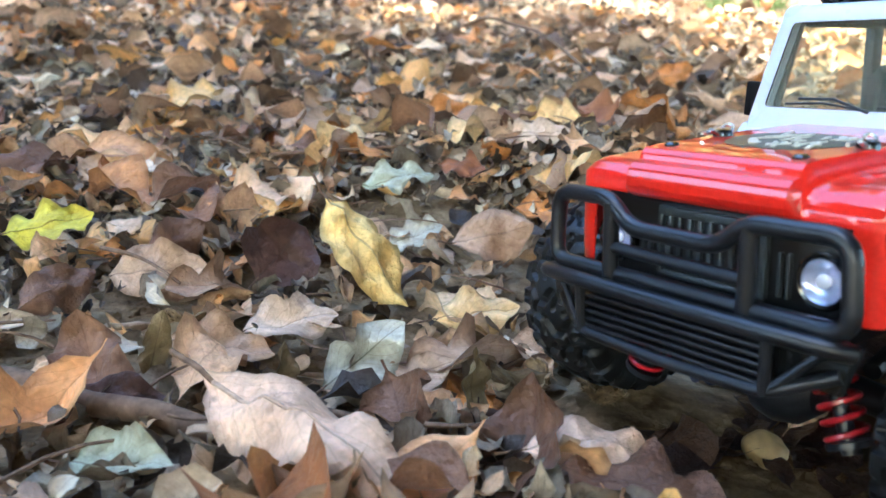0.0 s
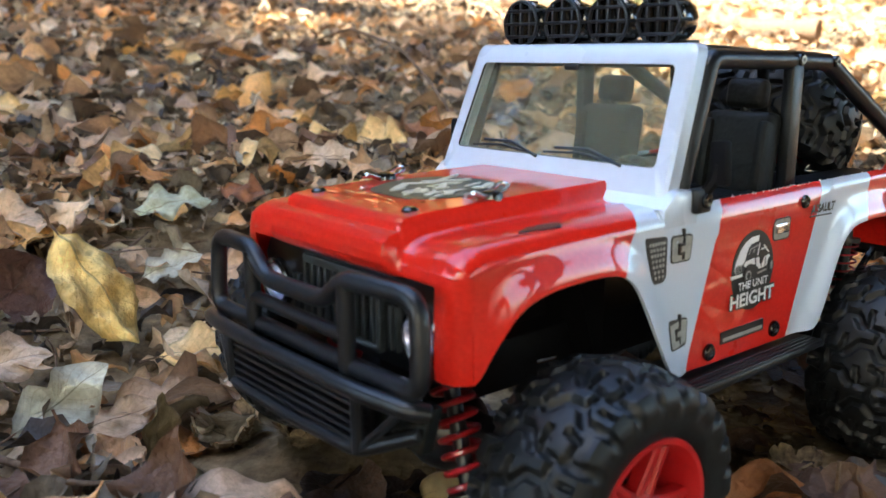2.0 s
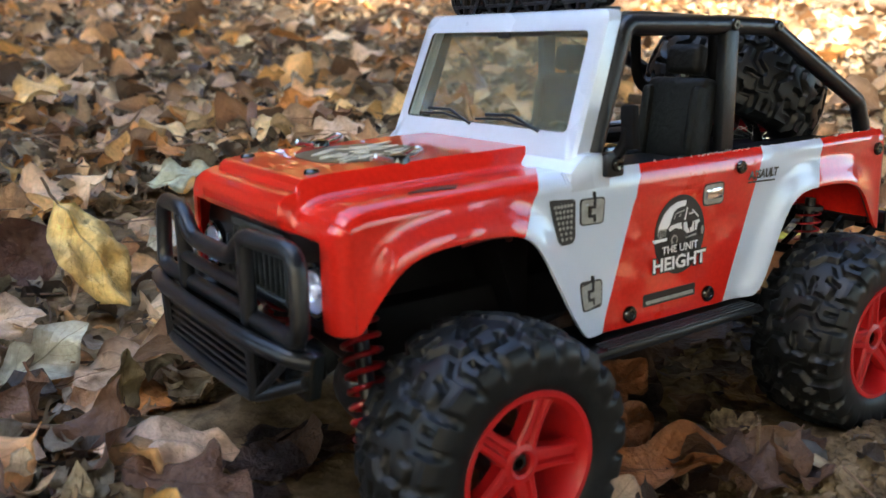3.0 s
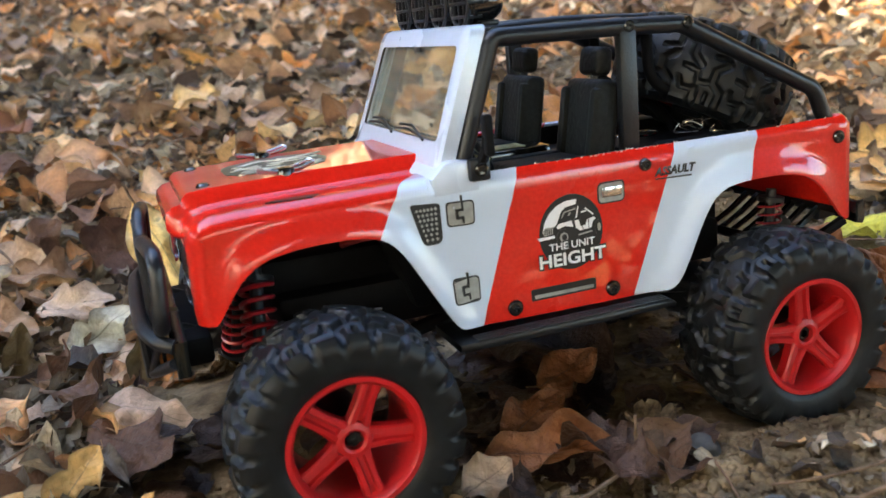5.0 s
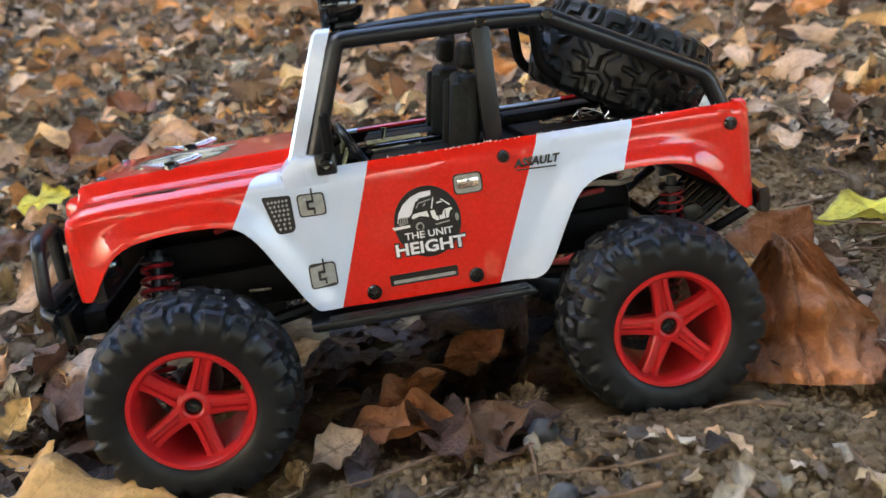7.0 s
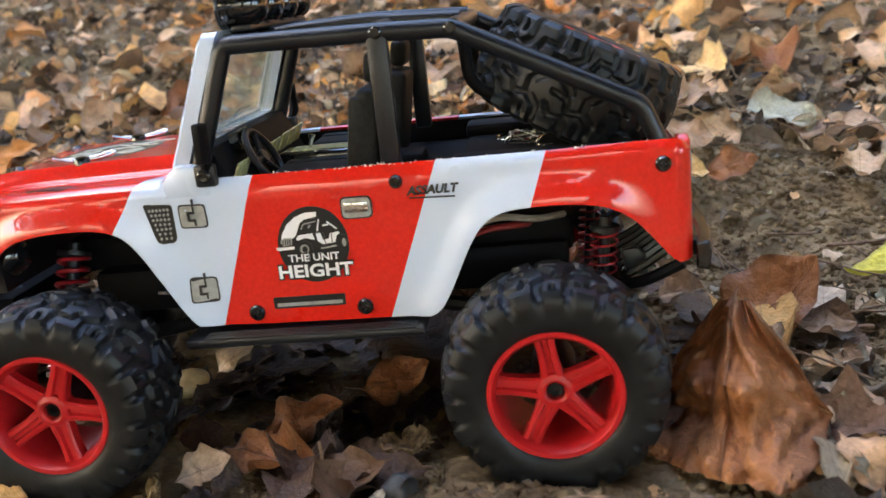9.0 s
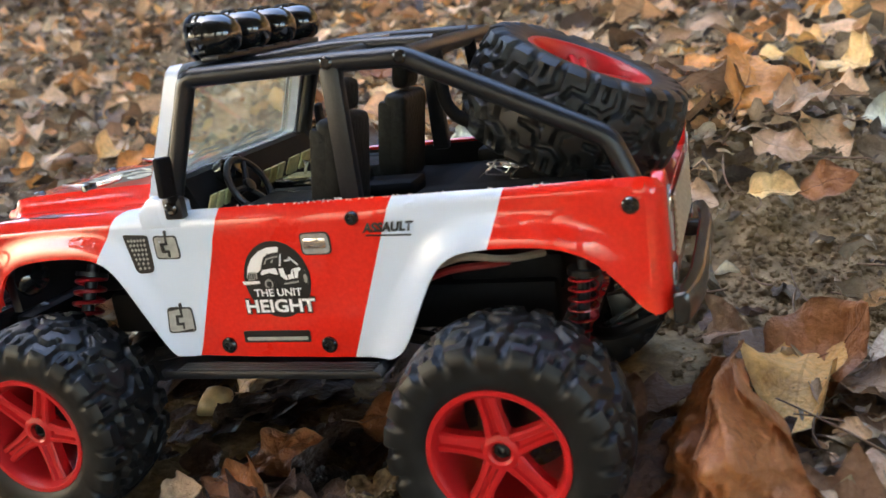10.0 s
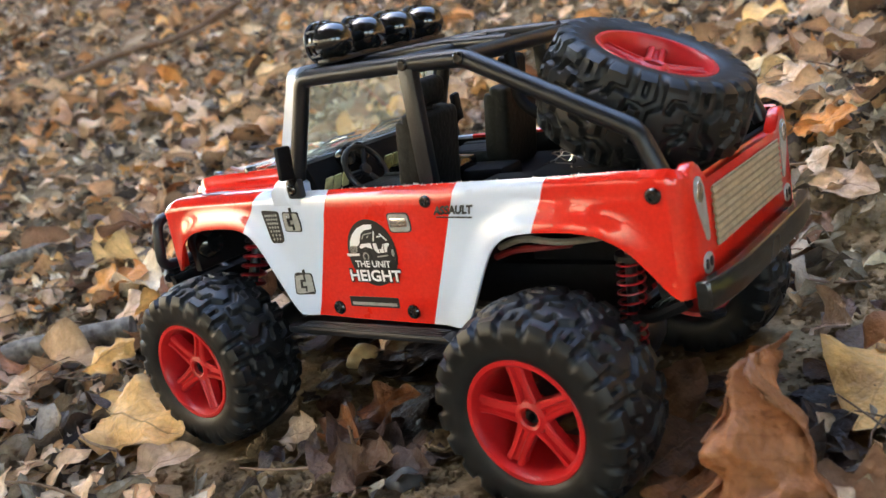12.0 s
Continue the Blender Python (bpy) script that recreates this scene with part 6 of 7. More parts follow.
SPANS = [
    ((-0.0700, 0.2260, 0.022), (-0.0050, 0.1660, 0.012), 0.62, 16, 31, LEAF_FAWN, "large smooth tan leaf with a raised tip", "whole", 0.05, 0.04, 0.25, 0.07),
    ((0.0145, 0.1895, 0.011), (0.0535, 0.1985, 0.011), 0.90, 18, 46, LEAF_FAWN, "pinkish tan leaf with a torn wavy edge", "whole", 0.06, 0.06),
    ((0.0240, 0.1860, 0.010), (0.0630, 0.1720, 0.012), 1.00, 18, 48, LEAF_BROWN, "brown folded leaf lying below a tan one", "oval"),
    ((-0.0500, 0.3380, 0.044), (-0.0150, 0.3180, 0.006), 0.70, 18, 12, LEAF_STRAW, "yellow-gold leaf standing on its tip", "whole", 0.08, 0.13, 0.35, 0.10),
    ((-0.0080, 0.3040, 0.010), (0.0290, 0.3120, 0.014), 1.05, 32, 23, LEAF_GOLD, "golden leaf with a wavy margin", "oval"),
    ((-0.1760, 0.3330, 0.018), (-0.1420, 0.3500, 0.024), 1.10, 42, 7, LEAF_YELLOW, "yellow-green lobed leaf lying on brown litter", "lobed"),
    ((0.0000, 0.3700, 0.012), (0.0400, 0.3740, 0.022), 1.20, 50, 63, LEAF_TAN, "tan leaf leaning beside the bumper", "oval"),
    ((-0.0447, 0.4312, 0.012), (-0.0040, 0.4396, 0.014), 0.75, 28, 51, LEAF_PALE, "pale grey-green leaf lying flat", "oval"),
    ((-0.0265, 0.3750, 0.006), (0.0000, 0.3800, 0.018), 1.20, 34, 71, LEAF_PALE, "pale green leaf scrap behind a golden leaf", "lobed"),
    ((-0.0774, 0.3380, 0.006), (-0.0560, 0.3520, 0.024), 1.50, 60, 66, LEAF_DARK, "dark brown leaf standing in the litter", "oval"),
    ((-0.1330, 0.3280, 0.008), (-0.0900, 0.3240, 0.018), 1.00, 45, 74, LEAF_TAN, "orange-tan leaf curled in the litter", "oval"),
    ((-0.1450, 0.3700, 0.012), (-0.1240, 0.3540, 0.018), 1.00, 40, 78, LEAF_BUFF, "pale scrap of leaf beside a yellow one", "oval"),
    ((-0.0720, 0.2820, 0.008), (-0.0370, 0.2960, 0.014), 0.95, 28, 83, LEAF_BUFF, "pale tan leaf lying flat", "oval"),
    ((-0.0410, 0.2550, 0.008), (-0.0130, 0.2750, 0.024), 0.90, 48, 87, LEAF_PALE, "brown and grey-green leaf tilted upward", "oval"),
    ((-0.0240, 0.2600, 0.008), (0.0040, 0.2680, 0.014), 1.00, 40, 88, LEAF_TAN, "orange-brown leaf in front of the bumper", "oval"),
    ((-0.0960, 0.1960, 0.008), (-0.0640, 0.1880, 0.010), 0.85, 18, 89, LEAF_PALE, "whitish crinkled leaf under a tan leaf", "oval"),
    ((-0.1180, 0.2350, 0.012), (-0.0780, 0.2320, 0.012), 0.50, 30, 93, LEAF_DARK, "dark brown leaf rolled lengthwise", "oval"),
    ((-0.1480, 0.2830, 0.012), (-0.1290, 0.3120, 0.018), 0.85, 45, 94, LEAF_BROWN, "dark brown leaf tilted in the litter", "oval"),
    ((-0.0940, 0.2560, 0.002), (-0.0880, 0.2610, 0.030), 0.75, 75, 95, LEAF_OLIVE, "olive-brown leaf standing upright in litter", "oval"),
    ((-0.0540, 0.2440, 0.002), (-0.0490, 0.2520, 0.028), 0.80, 75, 96, LEAF_OLIVE, "olive-brown leaf standing upright in litter", "oval"),
    ((0.0060, 0.2380, 0.004), (0.0100, 0.2450, 0.028), 0.85, 80, 98, LEAF_OLIVE, "curled olive-brown leaf near the bumper", "oval"),
    ((-0.1050, 0.6450, 0.012), (-0.0560, 0.6800, 0.014), 0.45, 30, 110, LEAF_TAN, "long rolled tan leaf up the slope", "oval"),
    ((-0.2000, 0.6800, 0.012), (-0.1600, 0.7000, 0.022), 0.90, 40, 111, LEAF_BUFF, "pale tan leaf up the slope", "oval"),
    ((-0.0250, 0.6700, 0.012), (0.0220, 0.6650, 0.022), 0.80, 45, 112, LEAF_ORANGE, "orange leaf up the slope", "oval"),
    ((0.1950, 0.8400, 0.020), (0.2400, 0.8700, 0.034), 0.80, 45, 114, LEAF_ORANGE, "orange leaf up the slope", "oval"),
    ((0.0300, 0.4820, 0.012), (0.0700, 0.4760, 0.014), 0.80, 25, 115, LEAF_BUFF, "pinkish pale leaf beyond the bonnet", "oval"),
    ((0.0180, 0.4900, 0.008), (0.0330, 0.4500, 0.018), 0.65, -35, 116, LEAF_ORANGE, "orange curled leaf beyond the bumper", "oval"),
    ((-0.0050, 0.4600, 0.010), (0.0220, 0.4420, 0.016), 0.80, 30, 117, LEAF_RUST, "rust leaf beyond the bumper", "oval"),
    ((-0.0960, 0.2720, 0.012), (-0.0550, 0.2670, 0.012), 0.80, 30, 118, LEAF_TAN, "tan leaf lying in the litter", "oval"),
    ((-0.1220, 0.3420, 0.010), (-0.0960, 0.3500, 0.024), 1.10, 60, 119, LEAF_BROWN, "brown leaf standing in the litter", "oval"),
    ((0.0649, 0.1075, 0.006), (0.1225, 0.1460, 0.005), 0.85, 14, 113, LEAF_HONEY, "golden tan cupped leaf beside the front tyre", "whole", 0.12, 0.02, 0.0, 0.10),
    ((0.0380, 0.1074, 0.016), (0.0452, 0.1352, 0.026), 0.75, 34, 121, LEAF_HONEY, "golden leaf tilted on a branch", "whole", 0.06, 0.04, 0.3),
    ((0.0360, 0.1500, 0.004), (0.0480, 0.1620, 0.022), 0.90, 60, 122, LEAF_GOLD, "pale golden leaf standing among twigs", "oval"),
    ((0.0606, 0.0804, 0.004), (0.0800, 0.0940, 0.026), 0.75, 60, 251, LEAF_TAN, "tan leaf standing in the litter", "oval"),
    ((-0.1280, 0.0983, 0.008), (-0.1149, 0.1276, 0.024), 1.10, 45, 253, LEAF_ORANGE, "orange-rust leaf ahead of the tyre", "oval"),
    ((-0.0686, 0.1119, 0.008), (-0.0395, 0.1435, 0.016), 1.00, 35, 255, LEAF_FAWN, "peach tan leaf ahead of the tyre", "whole"),
    ((0.0033, 0.0677, 0.012), (0.0336, 0.0973, 0.013), 0.95, 25, 125, LEAF_TAN, "pale tan leaf with a torn edge", "oval"),
    ((0.1305, 0.1246, 0.004), (0.1429, 0.1500, 0.010), 0.80, 30, 127, LEAF_TAN, "small tan leaf with a curled tip", "oval"),
    ((0.2440, 0.2560, 0.003), (0.2380, 0.2900, 0.008), 1.05, 10, 90, LEAF_BROWN, "folded brown leaf by the tyre", "oval", 0.10),
    ((0.2310, 0.3350, 0.004), (0.2640, 0.3520, 0.032), 1.15, 34, 91, LEAF_COPPER, "standing cupped rust leaf with a yellow edge", "whole", -0.12),
    ((0.1990, 0.3540, 0.006), (0.2250, 0.3470, 0.018), 0.80, 40, 97, LEAF_TAN, "small cupped tan leaf under the tail", "oval"),
    ((0.2250, 0.2730, 0.004), (0.2270, 0.2920, 0.026), 1.10, 40, 99, LEAF_BROWN, "dark brown leaf standing by the tyre", "oval"),
    ((0.2700, 0.3120, 0.006), (0.2980, 0.2980, 0.010), 0.85, 15, 105, LEAF_TAN, "faded tan leaf lying on soil", "oval"),
    ((0.2760, 0.2800, 0.005), (0.3060, 0.2960, 0.010), 1.00, 15, 106, LEAF_BROWN, "dark brown leaf lying flat on soil", "lobed"),
    ((0.2640, 0.3200, 0.004), (0.2840, 0.3400, 0.005), 0.90, 0, 107, LEAF_TAN, "tan leaf pressed on soil", "oval"),
    ((0.0960, 0.2241, 0.006), (0.1101, 0.2353, 0.016), 1.00, 30, 131, LEAF_TAN, "small tan leaf under the running board", "oval"),
    ((0.1472, 0.2011, 0.006), (0.1660, 0.2231, 0.014), 0.75, 25, 133, LEAF_RUST, "reddish brown leaf under the truck's flank", "oval"),
    ((0.1390, 0.1961, 0.004), (0.1840, 0.1974, 0.009), 0.60, 22, 135, LEAF_RUST, "rust-brown leaf lying beside the truck", "oval"),
    ((0.1423, 0.1750, 0.004), (0.1551, 0.1892, 0.010), 1.00, 25, 137, LEAF_TAN, "tan-brown leaf beside the front tyre", "oval"),
    ((0.1521, 0.2403, 0.006), (0.1729, 0.2571, 0.014), 1.00, 30, 141, LEAF_RUST, "rust leaf in the truck's shade", "oval"),
    # shade under the truck put into this leaf's colour
    ((0.1167, 0.3095, 0.004), (0.1780, 0.2560, 0.008), 0.80, 10, 143, LEAF_SHADE_BROWN, "broad dark brown leaf under the truck", "oval"),
    ((0.1457, 0.4799, 0.014), (0.1510, 0.5255, 0.020), 0.80, 25, 205, LEAF_TAN, "tan leaf lying beyond the open soil", "oval"),
    ((0.1710, 0.5040, 0.012), (0.1980, 0.5450, 0.016), 0.85, 30, 207, LEAF_PALE, "pale yellowish leaf with curled edges", "oval"),
    ((0.1479, 0.4599, 0.016), (0.1761, 0.4669, 0.012), 1.00, 30, 209, LEAF_TAN, "tan leaf lying beyond the open soil", "oval"),
    ((0.1290, 0.4780, 0.010), (0.1050, 0.5300, 0.030), 1.00, 40, 211, LEAF_ORANGE, "large orange leaf behind the truck", "oval"),
    ((0.1780, 0.4464, 0.010), (0.2010, 0.4590, 0.018), 1.10, 45, 213, LEAF_RUST, "rust leaf standing at the edge of soil", "oval"),
    ((0.1610, 0.4367, 0.010), (0.1827, 0.4462, 0.014), 0.90, 30, 215, LEAF_GOLD, "small golden brown leaf at the edge of soil", "oval"),
    ((0.0895, 0.4421, 0.012), (0.1243, 0.4464, 0.016), 0.90, 35, 217, LEAF_ORANGE, "orange-brown leaf behind the truck", "oval"),
    ((0.1135, 0.4218, 0.008), (0.1335, 0.4288, 0.020), 1.20, 40, 241, LEAF_BUFF, "peach-coloured leaf tilted behind the tail", "whole"),
    ((0.1038, 0.4434, 0.010), (0.1246, 0.4494, 0.020), 1.20, 40, 243, LEAF_ORANGE, "orange leaf tilted behind the tail", "oval"),
    ((0.1233, 0.4230, 0.008), (0.1580, 0.4256, 0.014), 1.00, 35, 219, LEAF_TAN, "tan leaf behind the truck's tail", "oval"),
    ((0.2900, 0.3500, 0.006), (0.3250, 0.3700, 0.010), 0.90, 20, 221, LEAF_TAN, "tan leaf lying on open soil", "oval"),
    ((-0.1200, 0.1120, 0.010), (-0.0920, 0.1420, 0.026), 0.90, 30, 223, LEAF_ORANGE, "orange-rust leaf in the litter ahead", "oval"),
    ((-0.5500, 0.2200, 0.020), (-0.5250, 0.2700, 0.026), 0.90, 30, 225, LEAF_BUFF, "pale tan leaf far up the slope", "oval"),
    ((-0.3500, 0.3860, 0.012), (-0.3800, 0.4300, 0.020), 0.90, 30, 227, LEAF_TAN, "tan leaf up the slope", "oval"),
    ((-0.2600, 0.3000, 0.012), (-0.2300, 0.3350, 0.022), 1.00, 35, 229, LEAF_ORANGE, "orange leaf up the slope", "oval"),
    ((0.0600, 0.6900, 0.012), (0.1050, 0.6500, 0.022), 0.90, 35, 231, LEAF_GOLD, "golden leaf up the slope", "oval"),
]
for span in SPANS:
    leaf_span(*span)



def tent_leaf(peak, left, right, foot, seed, material, label):
    """A stiff crumpled leaf standing on its margins: a narrow top, shoulders at half height and a broad hem."""
    peak, left, right, foot = (Vector((x, y, floor_height(x, y) + z)) for x, y, z in (peak, left, right, foot))
    across = (right - left).normalized()
    out = (foot - peak) * Vector((1, 1, 0))
    out.normalize()
    nu, nv = 41, 43
    pts, uvs = [], []
    for j in range(nv):
        v = j / (nv - 1)
        mid = peak.lerp(foot, v) + Vector((0, 0, 0.006 * math.sin(math.pi * v)))
        if v < 0.55:
            k = (v / 0.55) ** 0.85
            a, b = (peak - across * 0.005).lerp(left, k), (peak + across * 0.006).lerp(right, k)
        else:
            k = (v - 0.55) / 0.45
            a, b = left.lerp(foot - across * 0.027, k), right.lerp(foot + across * 0.022, k)
        for i in range(nu):
            u = 2 * i / (nu - 1) - 1
            side = b if u > 0 else a
            p = mid.lerp(side, abs(u) * (1 + 0.07 * noise.noise((v * 6, seed + (u > 0), 1.5)) * (abs(u) > 0.8)))
            q = Vector((u * 1.6, v * 1.8, seed))
            crease = 0.0085 * (1 - abs(2 * ((v * 2.6 + 0.35 * abs(u) + 0.2 * noise.noise(q)) % 1.0) - 1)) * (0.3 + v)
            dent = 0.011 * noise.noise(q * 1.1) + 0.008 * abs(noise.noise(q * 2.4)) + 0.0045 * noise.noise(q * 4.5) + 0.0022 * abs(noise.noise(q * 9))
            fold = 0.011 * max(0.0, 0.25 - abs(u + 0.22)) / 0.25 * (1 - v)
            pts.append(p + out * (crease + dent - fold) + Vector((0, 0, 0.5 * dent + 0.3 * crease)))
            uvs.append((i / (nu - 1), 1 - v))
    f = [(j * nu + i, j * nu + i + 1, (j + 1) * nu + i + 1, (j + 1) * nu + i) for j in range(nv - 1) for i in range(nu - 1)]
    ob = new("fallen_leaf", mesh_of("fallen_leaf", np.array([tuple(SLOPE @ p) for p in pts]), np.array(uvs), np.array(f), material))
    spine = [SLOPE @ (pts[j * nu + 20] + out * 0.0003) for j in range(nv)]
    part("midrib", tube(bmesh.new(), spine, [0.0007 - 0.00001 * k for k in range(nv)], 6), material, ob, "", 1.0)
    return tagged(ob, label, "leaf")


tent_leaf((0.2596, 0.2925, 0.039), (0.2315, 0.2975, 0.004), (0.2885, 0.2860, 0.013), (0.2690, 0.2605, 0.002), 3.7, LEAF_COPPER, "large crumpled rust-brown leaf behind the wheel")

HERO = [
    (0.281, 0.407, 0.060, 137, 2, -4, 7, LEAF_YELLOW, "yellow-green leaf lying flat on open soil", "oval", 0.012, 0.75),
    (0.020, 0.190, 0.044, -30, 34, -16, 151, LEAF_BROWN, "brown leaf fallen against a husk", "oval", 0.012, 1.0),
    (-0.105, 0.245, 0.046, 15, 30, -20, 171, LEAF_BROWN, "dull brown leaf rolled lengthwise", "oval", 0.012, 0.8),
    (-0.300, 0.560, 0.064, 70, 10, 12, 191, LEAF_RUST, "rust-orange leaf among brown litter", "oval", 0.018, 1.0),
    (-0.180, 0.640, 0.058, -40, 18, 4, 197, LEAF_GOLD, "orange-gold leaf in the litter", "lobed", 0.018, 1.0),
    (0.120, 0.700, 0.056, 35, 16, -8, 203, LEAF_RUST, "rust leaf farther up the slope", "oval", 0.016, 1.0),
    (0.050, 0.640, 0.050, 120, 12, 10, 211, LEAF_GOLD, "small golden leaf in the litter", "oval", 0.016, 0.9),
]
for x, y, length, turn, tip, lean, seed, material, label, kind, lift, width in HERO:
    leaf_at(x, y, length, turn, tip, lean, seed, material, label, kind, lift, "", width)

# loose leaves of the nearest litter, one object each on shared meshes
random.seed(5)
kinds = []
for i, (mat, label) in enumerate(((LEAF_TAN, "dry tan leaf fallen among others"), (LEAF_BROWN, "dark brown curled leaf on the soil"), (LEAF_RUST, "curled rust-brown leaf in the litter"), (LEAF_TAN, "dry tan leaf fallen among others"), (LEAF_MIXED, "faded brown leaf in the litter"), (LEAF_MIXED, "faded brown leaf in the litter"), (LEAF_BROWN, "dark brown curled leaf on the soil"), (LEAF_GOLD, "golden brown leaf on top of litter"))):
    for j in range(3):
        p, uv, f = blade(400 + 10 * i + j, 11, 15, "oval", 1.4)
        kinds.append((mesh_of("fallen_leaf", p * 0.05, uv, f, mat), label))
made = 0
while made < 170:
    x, y = random.uniform(-0.32, 0.42), random.uniform(0.06, 0.62)
    size = random.uniform(0.45, 1.0)
    u, v = truck_uv(x, y)
    if free_height(x, y, 0.022 * size) < 0.5 or openness(x, y) > 0.35 or -0.22 < u < 0.13 and 0.04 < v < 0.17 or any(math.hypot(x - (b[0] + e[0]) / 2, y - (b[1] + e[1]) / 2) < 0.026 for b, e in (q[:2] for q in SPANS)):
        continue
    me, label = random.choice(kinds)
    ob = new("fallen_leaf", me)
    ob.matrix_world = SLOPE @ pose(x, y, floor_height(x, y) + random.uniform(0.004, 0.014), random.gauss(0, 22), random.gauss(0, 22), random.uniform(0, 360)) @ Matrix.Scale(size, 4)
    tagged(ob, label, "leaf", "loose fallen leaves")
    made += 1


# ---- sticks, husks, stones ----
def branch(name, pts, r0, r1, material, label, lift=0.0):
    path = [Vector((x, y, floor_height(x, y) + z + lift)) for x, y, z in pts]
    path = rounded(path, 0.05, 6)
    n = len(path)
    path = [p + Vector((noise.noise(p * 40), noise.noise(p * 40 + Vector((3, 1, 7))), noise.noise(p * 40 + Vector((9, 4, 2))))) * r0 * 0.7 for p in path]
    radii = [(r0 + (r1 - r0) * i / (n - 1)) * (1 + 0.25 * noise.noise(path[i] * 90)) for i in range(n)]
    return thing_mesh(name, tube(bmesh.new(), path, radii, 10), material, SLOPE, label, "twig" if r0 < 0.003 else "branch")


branch("branch", [(-0.160, 0.245, 0.010), (-0.1205, 0.2381, 0.011), (-0.0767, 0.2241, 0.010), (-0.060, 0.219, 0.006)], 0.0045, 0.0035, TWIG, "brown weathered branch stub in the leaves")
branch("branch", [(-0.267, 0.010, 0.012), (-0.268, 0.050, 0.014), (-0.266, 0.095, 0.010)], 0.007, 0.006, BARK, "brown broken branch in the litter")
branch("twig", [(0.1890, 0.1942, 0.000), (0.1884, 0.1946, 0.010), (0.1880, 0.1950, 0.019)], 0.0006, 0.0004, TWIG, "short dry stick poking from soil")
branch("branch", [(-0.035, 0.030, 0.019), (-0.0246, 0.063, 0.020), (-0.0103, 0.130, 0.017)], 0.0072, 0.0060, BARK, "grey barked broken branch lying in the leaves")
branch("twig", [(0.00, 1.25, 0.03), (0.06, 1.28, 0.06), (0.12, 1.08, 0.05), (0.15, 0.88, 0.02), (0.16, 0.80, 0.0)], 0.0022, 0.0014, TWIG, "thin arching dry twig")
branch("twig", [(-0.04, 0.250, 0.006), (0.00, 0.215, 0.008), (0.03, 0.185, 0.005), (0.05, 0.160, 0.004)], 0.0012, 0.0007, TWIG, "thin dry twig on the litter")
branch("twig", [(-0.11, 0.50, 0.012), (-0.06, 0.475, 0.016), (-0.02, 0.48, 0.012)], 0.0013, 0.0008, TWIG, "thin dry twig on the litter")
branch("twig", [(-0.135, 0.335, 0.018), (-0.115, 0.325, 0.020), (-0.098, 0.312, 0.014)], 0.0009, 0.0006, TWIG, "reddish stalk among the leaves")
branch("branch", [(-1.28, -0.05, 0.01), (-1.34, 0.15, 0.03), (-1.36, 0.27, 0.02), (-1.43, 0.41, 0.03), (-1.62, 0.60, 0.02)], 0.0065, 0.004, TWIG, "crooked grey branch far up the slope")
branch("branch", [(0.5, 2.6, 0.02), (0.75, 2.2, 0.03), (0.85, 1.9, 0.02), (1.0, 1.75, 0.02)], 0.032, 0.022, TWIG, "brown fallen limb on the slope")


def grass_tuft(x, y, seed):
    """A loose tuft of bent grass blades."""
    r = random.Random(seed)
    bm = bmesh.new()
    for _ in range(60):
        a, lean, tall = r.uniform(0, 6.283), r.uniform(0.1, 0.8), r.uniform(0.06, 0.13)
        foot = Vector((r.gauss(0, 0.025), r.gauss(0, 0.02), -0.01))
        pts = [foot + Vector((math.cos(a) * lean * tall * t * t, math.sin(a) * lean * tall * t * t, tall * t * (1 - 0.25 * lean * t))) for t in (0, 0.35, 0.7, 1.0)]
        tube(bm, pts, [0.0016, 0.0014, 0.001, 0.0004], 4)
    return thing_mesh("grass_tuft", bm, GRASS, SLOPE @ pose(x, y, floor_height(x, y)), "green grass tuft beside a fallen limb", "grass", "grass tufts")


for i, (x, y) in enumerate(((0.72, 2.05), (0.80, 2.10), (0.66, 2.20))):
    grass_tuft(x, y, 60 + i)


def husk(x, y, size, seed, turn):
    """An opened bristly nut husk: four spreading valves with soft spines."""
    r = random.Random(seed)
    bm = bmesh.new()
    for k in range(4):
        a = k * math.pi / 2 + r.uniform(-0.2, 0.2)
        rows = []
        for j in range(6):
            t = j / 5
            reach = 0.15 + 0.55 * math.sin(t * 1.5)
            up = 0.75 * t - 0.25 * t * t
            w = 0.38 * math.sin(math.pi * (0.15 + 0.8 * t)) + 0.03
            rows.append([(reach * math.cos(a) - s * w * math.sin(a), reach * math.sin(a) + s * w * math.cos(a), up + 0.12 * s * s) for s in (-1, -0.5, 0, 0.5, 1)])
        sheet(bm, rows)
    thicken(bm, 0.07)
    for _ in range(90):
        f = r.choice(bm.faces[:60])
        c = f.calc_center_median()
        d = (c - Vector((0, 0, 0.35))).normalized()
        tube(bm, [c, c + d * 0.12 + Vector((r.uniform(-0.05, 0.05), r.uniform(-0.05, 0.05), r.uniform(-0.03, 0.05)))], [0.022, 0.006], 4)
    for v in bm.verts:
        v.co *= size
    return thing_mesh("nut_husk", bm, HUSK, SLOPE @ pose(x, y, floor_height(x, y) + size * 0.1, r.uniform(-35, 35), r.uniform(-35, 35), turn), "bristly brown opened nut husk", "husk", "nut husks")


for i, (x, y, size) in enumerate(((0.021, 0.212, 0.014), (-0.090, 0.292, 0.014), (-0.028, 0.262, 0.013), (0.030, 0.262, 0.013), (0.048, 0.246, 0.011), (0.185, 0.200, 0.010), (0.192, 0.222, 0.011), (-0.120, 0.19, 0.012), (0.145, 0.168, 0.010))):
    husk(x, y, size, 40 + i, i * 47)


